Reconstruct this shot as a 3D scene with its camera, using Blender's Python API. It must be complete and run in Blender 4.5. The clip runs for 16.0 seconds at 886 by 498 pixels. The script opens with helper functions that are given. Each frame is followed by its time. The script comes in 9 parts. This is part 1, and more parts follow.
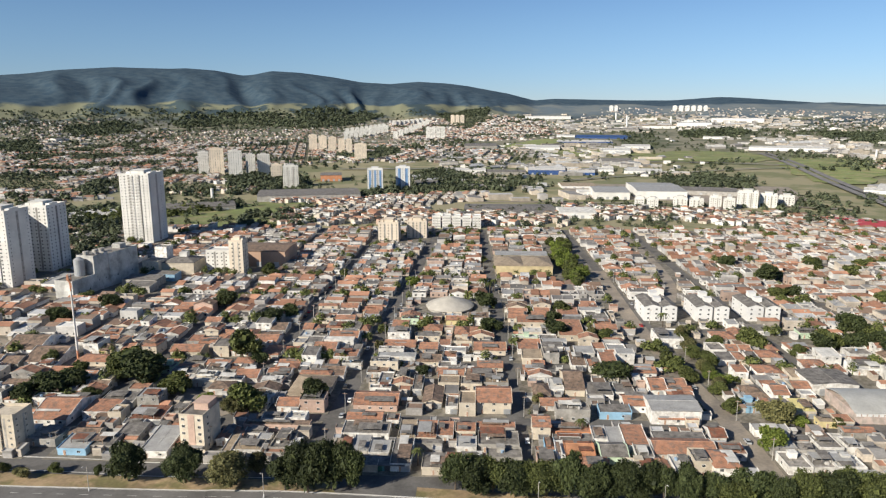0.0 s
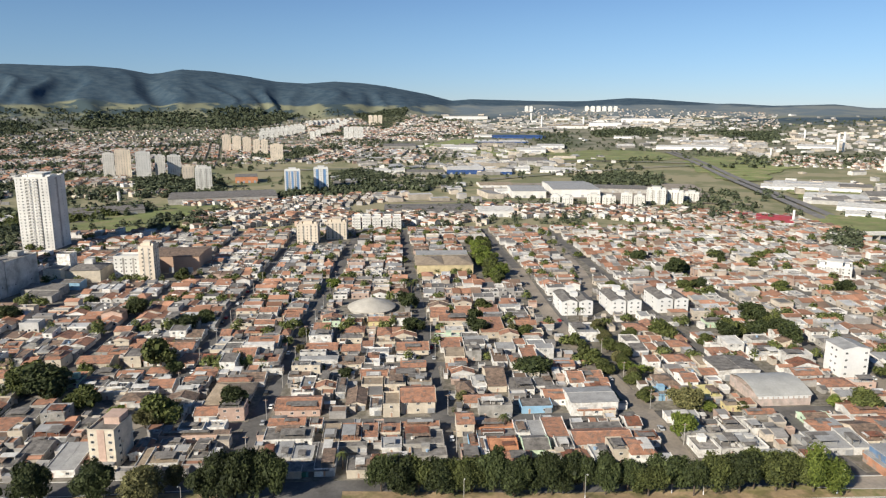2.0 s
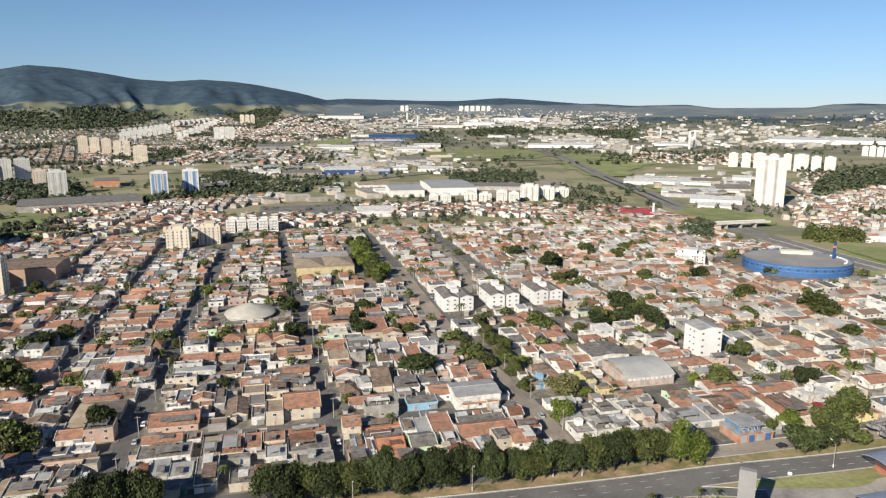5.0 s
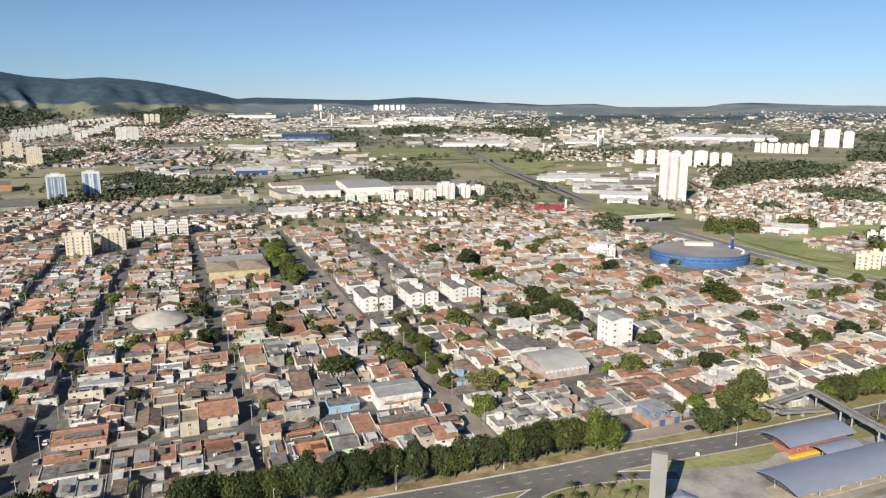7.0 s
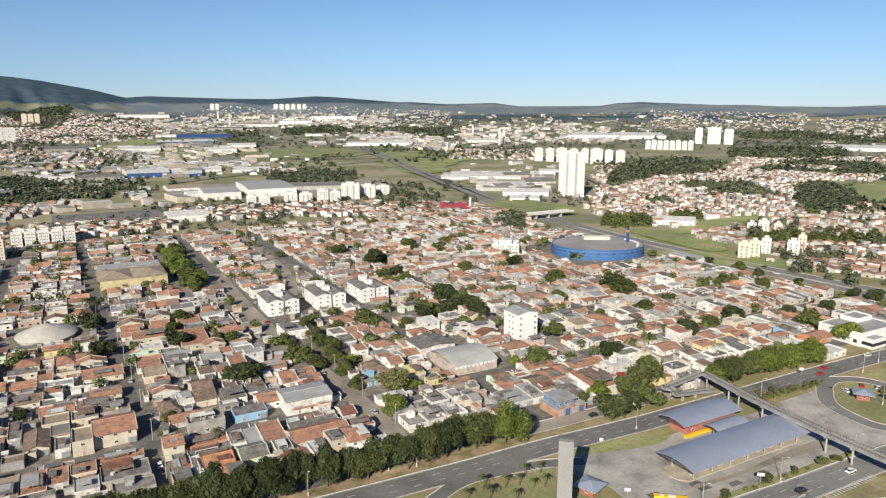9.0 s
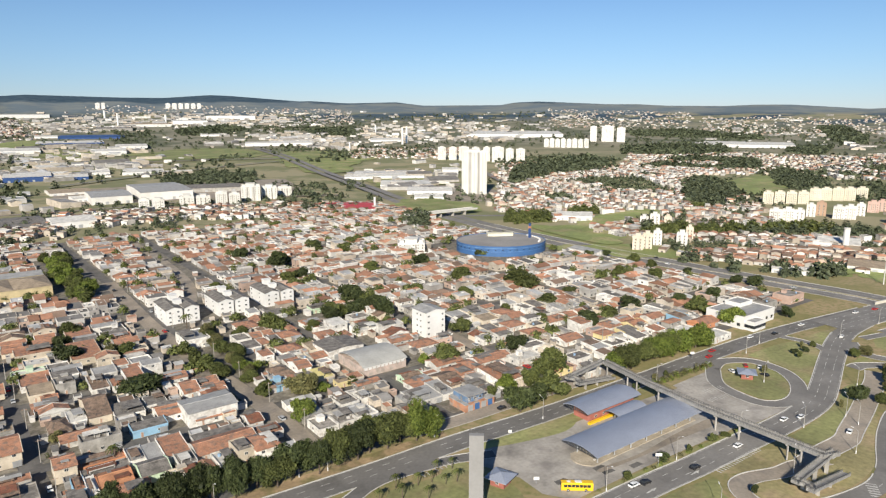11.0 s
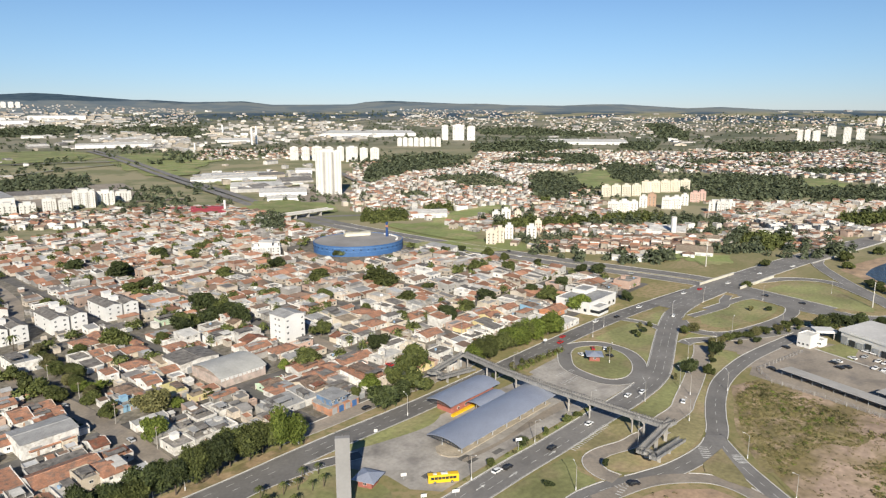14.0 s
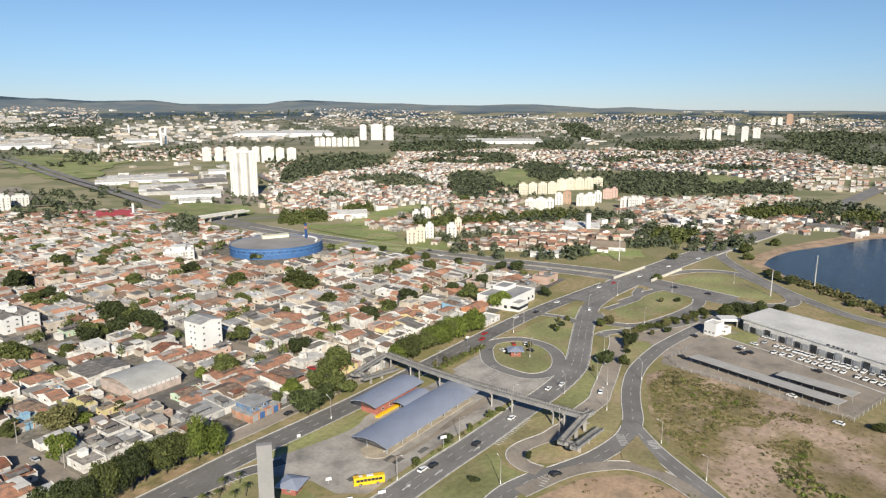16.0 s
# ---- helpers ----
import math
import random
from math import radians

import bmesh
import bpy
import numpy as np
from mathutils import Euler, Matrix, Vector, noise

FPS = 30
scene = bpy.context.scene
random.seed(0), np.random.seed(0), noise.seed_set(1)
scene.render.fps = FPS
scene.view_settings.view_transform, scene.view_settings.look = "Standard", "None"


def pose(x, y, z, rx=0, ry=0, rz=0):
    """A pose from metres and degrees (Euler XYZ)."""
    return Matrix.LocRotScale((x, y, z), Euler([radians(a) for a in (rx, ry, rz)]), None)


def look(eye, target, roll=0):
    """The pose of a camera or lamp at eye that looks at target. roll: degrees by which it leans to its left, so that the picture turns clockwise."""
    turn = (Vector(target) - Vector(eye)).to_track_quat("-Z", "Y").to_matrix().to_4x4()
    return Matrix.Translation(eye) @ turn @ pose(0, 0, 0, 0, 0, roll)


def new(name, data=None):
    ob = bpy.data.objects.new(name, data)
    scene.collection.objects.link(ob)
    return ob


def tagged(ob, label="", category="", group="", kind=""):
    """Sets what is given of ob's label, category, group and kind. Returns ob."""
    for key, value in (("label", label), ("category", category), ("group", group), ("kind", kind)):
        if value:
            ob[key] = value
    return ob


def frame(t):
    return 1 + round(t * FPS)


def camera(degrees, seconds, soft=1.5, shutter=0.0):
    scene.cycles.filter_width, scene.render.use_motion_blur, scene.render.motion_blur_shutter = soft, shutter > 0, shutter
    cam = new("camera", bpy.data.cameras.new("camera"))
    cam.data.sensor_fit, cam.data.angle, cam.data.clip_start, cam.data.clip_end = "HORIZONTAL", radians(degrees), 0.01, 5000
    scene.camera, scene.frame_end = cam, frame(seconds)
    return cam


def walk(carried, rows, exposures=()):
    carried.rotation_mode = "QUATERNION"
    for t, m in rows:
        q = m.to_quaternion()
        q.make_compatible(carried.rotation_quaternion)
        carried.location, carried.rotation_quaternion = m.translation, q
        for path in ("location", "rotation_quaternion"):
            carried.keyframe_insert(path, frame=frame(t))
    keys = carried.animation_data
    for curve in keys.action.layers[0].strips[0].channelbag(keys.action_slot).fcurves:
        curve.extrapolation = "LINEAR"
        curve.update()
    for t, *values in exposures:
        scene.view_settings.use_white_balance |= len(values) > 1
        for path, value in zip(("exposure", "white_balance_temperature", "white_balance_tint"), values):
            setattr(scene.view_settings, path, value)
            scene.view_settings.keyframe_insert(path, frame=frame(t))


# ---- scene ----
from math import sin, cos, tan, atan2, hypot, pi, sqrt

# camera: it hovers in one spot, high over an avenue, and turns to the right
EYE_Z = 125.0
cam = camera(65.66, 16.0, soft=1.25)
PATH = [
    (0.0, 3.00, 11.30, -0.07), (0.5, 1.33, 11.29, -0.04), (1.0, -0.37, 11.29, -0.01),
    (1.5, -2.05, 11.29, 0.01), (2.0, -3.73, 11.29, 0.03), (2.5, -5.41, 11.29, 0.04),
    (3.0, -7.14, 11.30, 0.05), (3.5, -8.83, 11.31, 0.05), (4.0, -10.55, 11.31, 0.06),
    (6.5, -18.92, 11.37, 0.03), (7.0, -20.81, 11.39, 0.02), (7.5, -22.81, 11.40, 0.01),
    (8.0, -24.78, 11.42, -0.00), (8.5, -26.77, 11.44, -0.01), (9.0, -28.74, 11.45, -0.02),
    (11.5, -38.74, 11.53, -0.05), (12.0, -40.74, 11.54, -0.05), (12.5, -42.74, 11.55, -0.05),
    (13.0, -44.75, 11.56, -0.04), (13.5, -46.77, 11.57, -0.03), (14.0, -48.78, 11.58, -0.01),
    (14.5, -50.57, 11.59, 0.01), (15.0, -52.33, 11.59, 0.03), (15.5, -54.06, 11.60, 0.06),
    (16.0, -55.51, 11.60, 0.10),
]
walk(cam, [(t, pose(0, 0, EYE_Z, 90 - dip, 0, turn) @ pose(0, 0, 0, 0, 0, lean)) for t, turn, dip, lean in PATH])

# daylight: low morning sun behind the camera
SUN_AZ, SUN_EL = radians(47.3), radians(28.5)
away = Vector((sin(SUN_AZ) * cos(SUN_EL), cos(SUN_AZ) * cos(SUN_EL), -sin(SUN_EL)))
world = bpy.data.worlds.new("sky")
world.use_nodes = True
scene.world = world
wn = world.node_tree
sky = wn.nodes.new("ShaderNodeTexSky")
sky.sky_type = 'NISHITA'
sky.sun_disc = False
sky.sun_elevation = SUN_EL
sky.sun_rotation = SUN_AZ + pi
sky.altitude = 700
sky.air_density = 1.0
sky.dust_density = 0.0
sky.ozone_density = 5.0
cool = wn.nodes.new("ShaderNodeMixRGB")
cool.blend_type = 'MULTIPLY'
cool.inputs[0].default_value = 1.0
cool.inputs[2].default_value = (0.91, 0.96, 1.04, 1)
wn.links.new(sky.outputs[0], cool.inputs[1])
# thin morning haze low over the horizon takes the yellow out of it
sky_dir = wn.nodes.new("ShaderNodeTexCoord")
sky_sep = wn.nodes.new("ShaderNodeSeparateXYZ")
wn.links.new(sky_dir.outputs["Generated"], sky_sep.inputs[0])
low_sky = wn.nodes.new("ShaderNodeMapRange")
low_sky.interpolation_type = 'SMOOTHSTEP'
for i, v in enumerate((-0.02, 0.13, 1.0, 0.0)):
    low_sky.inputs[1 + i].default_value = v
wn.links.new(sky_sep.outputs["Z"], low_sky.inputs[0])
haze = wn.nodes.new("ShaderNodeMixRGB")
haze.blend_type = 'MULTIPLY'
haze.inputs[2].default_value = (0.77, 0.84, 1.03, 1)
wn.links.new(low_sky.outputs[0], haze.inputs[0])
wn.links.new(cool.outputs[0], haze.inputs[1])
glow = wn.nodes.new("ShaderNodeMapRange")
glow.interpolation_type = 'SMOOTHSTEP'
for i, v in enumerate((0.12, 0.55, 1.22, 1.0)):
    glow.inputs[1 + i].default_value = v
wn.links.new(sky_sep.outputs["Z"], glow.inputs[0])
lift = wn.nodes.new("ShaderNodeVectorMath")
lift.operation = 'SCALE'
wn.links.new(haze.outputs[0], lift.inputs[0])
wn.links.new(glow.outputs[0], lift.inputs["Scale"])
wn.links.new(lift.outputs[0], wn.nodes["Background"].inputs[0])
wn.nodes["Background"].inputs[1].default_value = 0.053
sun = new("sun", bpy.data.lights.new("sun", "SUN"))
sun.data.energy = 4.6
sun.data.angle = radians(0.5)
sun.data.color = (1.0, 0.925, 0.785)
sun.matrix_world = look(-away * 900, (0, 0, 0))
scene.view_settings.exposure = 0.55


# ---- materials ----
def surface(name, colour, rough=0.85, stain=0.25, grain=0.12, big=0.15, fine=2.5, vary=0.12, bump=0.0, other=None, share=0.5, bands=None, metal=0.0, island=False):
    """A weathered surface: two scales of noise, a shift from object to object, optional second colour in patches, ribs as relief."""
    m = bpy.data.materials.new(name)
    m.use_nodes = True
    n, l = m.node_tree.nodes, m.node_tree.links
    bsdf = n["Principled BSDF"]
    bsdf.inputs["Roughness"].default_value = rough
    bsdf.inputs["Metallic"].default_value = metal
    geo = n.new("ShaderNodeNewGeometry")

    def noise_at(scale, detail):
        t = n.new("ShaderNodeTexNoise")
        t.inputs["Scale"].default_value = scale
        t.inputs["Detail"].default_value = detail
        l.new(geo.outputs["Position"], t.inputs["Vector"])
        return t.outputs["Fac"]

    def ranged(sock, a, b, c, d):
        r = n.new("ShaderNodeMapRange")
        for i, v in enumerate((a, b, c, d)):
            r.inputs[1 + i].default_value = v
        l.new(sock, r.inputs[0])
        return r.outputs[0]

    def times(a, b):
        t = n.new("ShaderNodeMath")
        t.operation = 'MULTIPLY'
        l.new(a, t.inputs[0])
        l.new(b, t.inputs[1])
        return t.outputs[0]

    large, small = noise_at(big, 5), noise_at(fine, 4)
    value = times(ranged(large, 0.3, 0.7, 1 - stain, 1 + stain * 0.5), ranged(small, 0.25, 0.75, 1 - grain, 1 + grain))
    if vary:
        if island:
            rnd = geo.outputs["Random Per Island"]
        else:
            rnd = n.new("ShaderNodeObjectInfo").outputs["Random"]
        value = times(value, ranged(rnd, 0, 1, 1 - vary, 1 + vary))
    col = n.new("ShaderNodeRGB")
    col.outputs[0].default_value = (*colour, 1)
    base = col.outputs[0]
    if other:
        mix = n.new("ShaderNodeMixRGB")
        l.new(ranged(noise_at(big * 1.7, 6), share - 0.08, share + 0.08, 1, 0), mix.inputs[0])
        l.new(base, mix.inputs[1])
        mix.inputs[2].default_value = (*other, 1)
        base = mix.outputs[0]
    scaled = n.new("ShaderNodeVectorMath")
    scaled.operation = 'SCALE'
    l.new(base, scaled.inputs[0])
    l.new(value, scaled.inputs["Scale"])
    l.new(scaled.outputs[0], bsdf.inputs["Base Color"])
    relief = small
    if bands:
        tex = n.new("ShaderNodeTexCoord")
        w = n.new("ShaderNodeTexWave")
        w.bands_direction = bands[0]
        w.inputs["Scale"].default_value = bands[1]
        w.inputs["Distortion"].default_value = 0.6
        l.new(tex.outputs["Object"], w.inputs["Vector"])
        relief = w.outputs["Fac"]
        dark = times(value, ranged(w.outputs["Fac"], 0, 1, 0.8, 1.08))
        l.new(dark, scaled.inputs["Scale"])
    if bump:
        b = n.new("ShaderNodeBump")
        b.inputs["Distance"].default_value = bump
        b.inputs["Strength"].default_value = 0.7
        l.new(relief, b.inputs["Height"])
        l.new(b.outputs[0], bsdf.inputs["Normal"])
    return m


TILE = (0.405, 0.203, 0.126)
ROOF = {
    "t": surface("clay_tile", TILE, 0.9, 0.25, 0.2, 0.35, 2.0, 0.38, 0.05, (0.25, 0.16, 0.12), 0.45, ('X', 1.3), island=True),
    "T": surface("old_clay_tile", (0.25, 0.10, 0.06), 0.9, 0.4, 0.25, 0.35, 2.0, 0.25, 0.05, (0.16, 0.10, 0.07), 0.45, ('X', 1.3), island=True),
    "o": surface("orange_clay_tile", (0.50, 0.24, 0.13), 0.9, 0.3, 0.2, 0.35, 2.0, 0.2, 0.05, None, 0.5, ('X', 1.3), island=True),
    "b": surface("brown_tile", (0.26, 0.18, 0.13), 0.9, 0.35, 0.25, 0.35, 2.0, 0.25, 0.05, (0.13, 0.10, 0.08), 0.45, ('X', 1.3), island=True),
    "c": surface("sand_tile", (0.36, 0.285, 0.205), 0.9, 0.3, 0.2, 0.35, 2.0, 0.2, 0.04, None, 0.5, ('X', 1.3), island=True),
    "g": surface("fibre_cement_sheet", (0.215, 0.198, 0.18), 0.85, 0.4, 0.25, 0.3, 1.8, 0.4, 0.04, (0.13, 0.12, 0.11), 0.43, ('X', 1.0), island=True),
    "l": surface("pale_metal_sheet", (0.37, 0.365, 0.355), 0.65, 0.25, 0.12, 0.25, 1.8, 0.2, 0.03, None, 0.5, ('X', 0.9), island=True),
    "w": surface("white_slab", (0.62, 0.60, 0.56), 0.8, 0.3, 0.15, 0.25, 1.5, 0.15, island=True),
    "y": surface("yellow_sheet", (0.62, 0.55, 0.25), 0.8, 0.2, 0.1, 0.25, 1.5, 0.1, island=True),
    "n": surface("pale_green_sheet", (0.40, 0.45, 0.30), 0.8, 0.2, 0.1, 0.25, 1.5, 0.1, island=True),
}
WALL = {
    "w": surface("white_plaster", (0.70, 0.68, 0.64), 0.9, 0.25, 0.1, 0.3, 1.4, 0.2, 0.0, (0.46, 0.43, 0.39), 0.42),
    "c": surface("cream_plaster", (0.57, 0.50, 0.40), 0.9, 0.22, 0.08, 0.25, 1.4, 0.16, 0.0, (0.46, 0.40, 0.32), 0.36),
    "y": surface("yellow_plaster", (0.66, 0.55, 0.29), 0.9, 0.2, 0.08, 0.25, 1.4, 0.12),
    "p": surface("pink_plaster", (0.52, 0.37, 0.30), 0.9, 0.2, 0.08, 0.25, 1.4, 0.12),
    "o": surface("orange_plaster", (0.52, 0.23, 0.12), 0.9, 0.2, 0.08, 0.25, 1.4, 0.12),
    "b": surface("sky_blue_plaster", (0.27, 0.45, 0.60), 0.9, 0.2, 0.08, 0.25, 1.4, 0.12),
    "g": surface("grey_render", (0.36, 0.34, 0.31), 0.9, 0.3, 0.12, 0.25, 1.4, 0.2, 0.0, (0.24, 0.23, 0.21), 0.4),
    "n": surface("mint_plaster", (0.50, 0.62, 0.46), 0.9, 0.2, 0.08, 0.25, 1.4, 0.12),
}
CONCRETE = surface("concrete", (0.40, 0.38, 0.35), 0.9, 0.3, 0.12, 0.12, 1.2, 0.08)
ROUGHCAST = surface("flat_roof_slab", (0.245, 0.226, 0.205), 0.9, 0.45, 0.2, 0.3, 1.5, 0.35, 0.0, (0.18, 0.165, 0.145), 0.45)
ASPHALT = surface("asphalt", (0.21, 0.199, 0.186), 0.92, 0.25, 0.12, 0.06, 0.8, 0.06, 0.0, (0.185, 0.175, 0.165), 0.4)
STREET = surface("street_asphalt", (0.145, 0.137, 0.128), 0.92, 0.3, 0.15, 0.08, 0.8, 0.06, 0.0, (0.105, 0.099, 0.092), 0.42)
DARK_ASPHALT = surface("dark_asphalt", (0.165, 0.157, 0.148), 0.92, 0.25, 0.12, 0.05, 0.8, 0.06, 0.0, (0.13, 0.123, 0.115), 0.42)
WORN_ASPHALT = surface("worn_asphalt", (0.31, 0.265, 0.215), 0.92, 0.25, 0.15, 0.06, 0.8, 0.1, 0.0, (0.235, 0.205, 0.175), 0.42)
FORECOURT = surface("stained_concrete_paving", (0.40, 0.37, 0.33), 0.9, 0.35, 0.15, 0.07, 0.7, 0.05, 0.0, (0.30, 0.275, 0.25), 0.42)
SIDEWALK = surface("paved_yard", (0.235, 0.210, 0.175), 0.92, 0.4, 0.25, 0.2, 1.0, 0.15, 0.0, (0.165, 0.15, 0.115), 0.5)
KERB = surface("kerb_concrete", (0.58, 0.56, 0.52), 0.9, 0.2, 0.1, 0.3, 2.0, 0.05)
PAINT = surface("road_paint", (0.56, 0.55, 0.52), 0.8, 0.45, 0.15, 0.5, 3.0, 0.05)
GRASS = surface("dry_grass", (0.30, 0.262, 0.125), 0.95, 0.35, 0.25, 0.04, 0.6, 0.0, 0.05, (0.38, 0.29, 0.17), 0.42)
LAWN = surface("green_grass", (0.255, 0.26, 0.105), 0.95, 0.35, 0.25, 0.03, 0.5, 0.1, 0.05, (0.30, 0.255, 0.13), 0.44)
FIELD = surface("field_grass", (0.215, 0.25, 0.085), 0.95, 0.3, 0.2, 0.02, 0.3, 0.12, 0.0, (0.30, 0.275, 0.13), 0.44)
PYLON = surface("grey_cast_concrete", (0.27, 0.265, 0.265), 0.9, 0.12, 0.06, 0.1, 1.0, 0.0)
EARTH = surface("bare_earth", (0.46, 0.32, 0.21), 0.95, 0.3, 0.2, 0.05, 0.7, 0.05, 0.04, (0.30, 0.22, 0.15), 0.45)
BRICK = surface("red_brick", (0.36, 0.13, 0.10), 0.9, 0.25, 0.2, 0.4, 3.0, 0.08)
STEEL = surface("painted_steel", (0.42, 0.43, 0.44), 0.5, 0.15, 0.08, 0.3, 2.0, 0.05, metal=0.3)
DARK_STEEL = surface("dark_steel", (0.10, 0.105, 0.11), 0.5, 0.2, 0.1, 0.3, 2.0, 0.05, metal=0.4)
BLUE_ROOF = surface("blue_grey_roof_sheet", (0.33, 0.36, 0.44), 0.45, 0.10, 0.05, 0.10, 0.7, 0.04, 0.02, None, 0.5, ('X', 0.7), 0.15)
BLUE_PAINT = surface("blue_paint", (0.05, 0.135, 0.32), 0.6, 0.2, 0.08, 0.15, 1.0, 0.05)
NAVY = surface("navy_cladding", (0.03, 0.075, 0.22), 0.5, 0.15, 0.08, 0.15, 1.0, 0.05)
TOWER_BLUE = surface("tower_blue", (0.16, 0.30, 0.52), 0.7, 0.15, 0.08, 0.15, 1.0, 0.05)
WHITE = surface("white_paint", (0.70, 0.69, 0.67), 0.75, 0.10, 0.05, 0.12, 1.0, 0.05)
OFFWHITE = surface("offwhite_facade", (0.69, 0.67, 0.63), 0.85, 0.15, 0.06, 0.08, 0.8, 0.06)
BEIGE = surface("beige_facade", (0.67, 0.58, 0.47), 0.85, 0.15, 0.06, 0.08, 0.8, 0.06)
BROWNISH = surface("brown_facade", (0.42, 0.28, 0.20), 0.85, 0.15, 0.06, 0.08, 0.8, 0.06)
RED_ROOF = surface("red_roof_sheet", (0.42, 0.06, 0.07), 0.7, 0.2, 0.1, 0.15, 1.0, 0.05)
ARENA_ROOF = surface("grey_membrane", (0.29, 0.275, 0.26), 0.85, 0.2, 0.08, 0.05, 0.5, 0.03)
BARK = surface("bark", (0.11, 0.085, 0.065), 0.95, 0.3, 0.2, 0.8, 4.0, 0.2)
YELLOW = surface("bus_yellow", (0.80, 0.50, 0.02), 0.4, 0.06, 0.03, 0.5, 2.0, 0.03)
RUBBER = surface("rubber", (0.02, 0.02, 0.02), 0.9, 0.1, 0.1, 1.0, 4.0, 0.0)
TANK = surface("blue_water_tank", (0.25, 0.36, 0.50), 0.5, 0.1, 0.05, 0.5, 2.0, 0.1)
ORANGE_MAST = surface("aviation_orange", (0.56, 0.26, 0.15), 0.6, 0.15, 0.1, 0.3, 2.0, 0.0)


def glass(name, colour, rough=0.12):
    m = bpy.data.materials.new(name)
    m.use_nodes = True
    b = m.node_tree.nodes["Principled BSDF"]
    b.inputs["Base Color"].default_value = (*colour, 1)
    b.inputs["Roughness"].default_value = rough
    b.inputs["IOR"].default_value = 1.5
    return m


PANE = glass("window_glass", (0.035, 0.04, 0.045))


def leaves(name, dark, light, vary=0.3, island=True):
    """Foliage: each leaf clump has its own shade, each plant too."""
    m = bpy.data.materials.new(name)
    m.use_nodes = True
    n, l = m.node_tree.nodes, m.node_tree.links
    b = n["Principled BSDF"]
    b.inputs["Roughness"].default_value = 0.7
    b.inputs["Specular IOR Level"].default_value = 0.25
    geo = n.new("ShaderNodeNewGeometry")
    info = n.new("ShaderNodeObjectInfo")
    mix = n.new("ShaderNodeMixRGB")
    mix.inputs[1].default_value = (*dark, 1)
    mix.inputs[2].default_value = (*light, 1)
    l.new(geo.outputs["Random Per Island"], mix.inputs[0])
    r = n.new("ShaderNodeMapRange")
    r.inputs[3].default_value, r.inputs[4].default_value = 1 - vary, 1 + vary
    l.new(info.outputs["Random"], r.inputs[0])
    s = n.new("ShaderNodeVectorMath")
    s.operation = 'SCALE'
    l.new(mix.outputs[0], s.inputs[0])
    l.new(r.outputs[0], s.inputs["Scale"])
    l.new(s.outputs[0], b.inputs["Base Color"])
    return m


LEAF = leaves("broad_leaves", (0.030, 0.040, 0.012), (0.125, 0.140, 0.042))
DARK_LEAF = leaves("dark_leaves", (0.016, 0.024, 0.009), (0.070, 0.086, 0.030))
OLIVE_LEAF = leaves("olive_leaves", (0.050, 0.052, 0.020), (0.185, 0.172, 0.072))
BRIGHT_LEAF = leaves("bright_leaves", (0.045, 0.070, 0.012), (0.190, 0.230, 0.045))
STRAW = leaves("straw_weeds", (0.13, 0.112, 0.046), (0.31, 0.262, 0.12), 0.1)
# greyer than LEAF: distance haze is mixed into this foliage colour
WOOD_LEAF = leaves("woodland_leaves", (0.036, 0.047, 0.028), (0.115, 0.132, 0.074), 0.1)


def water():
    m = glass("lake_water", (0.03, 0.034, 0.034), 0.22)
    m.node_tree.nodes["Principled BSDF"].inputs["IOR"].default_value = 1.33
    n, l = m.node_tree.nodes, m.node_tree.links
    t = n.new("ShaderNodeTexNoise")
    t.inputs["Scale"].default_value = 0.6
    t.inputs["Detail"].default_value = 4
    g = n.new("ShaderNodeNewGeometry")
    l.new(g.outputs["Position"], t.inputs["Vector"])
    b = n.new("ShaderNodeBump")
    b.inputs["Distance"].default_value = 0.25
    l.new(t.outputs["Fac"], b.inputs["Height"])
    l.new(b.outputs[0], n["Principled BSDF"].inputs["Normal"])
    return m


WATER = water()


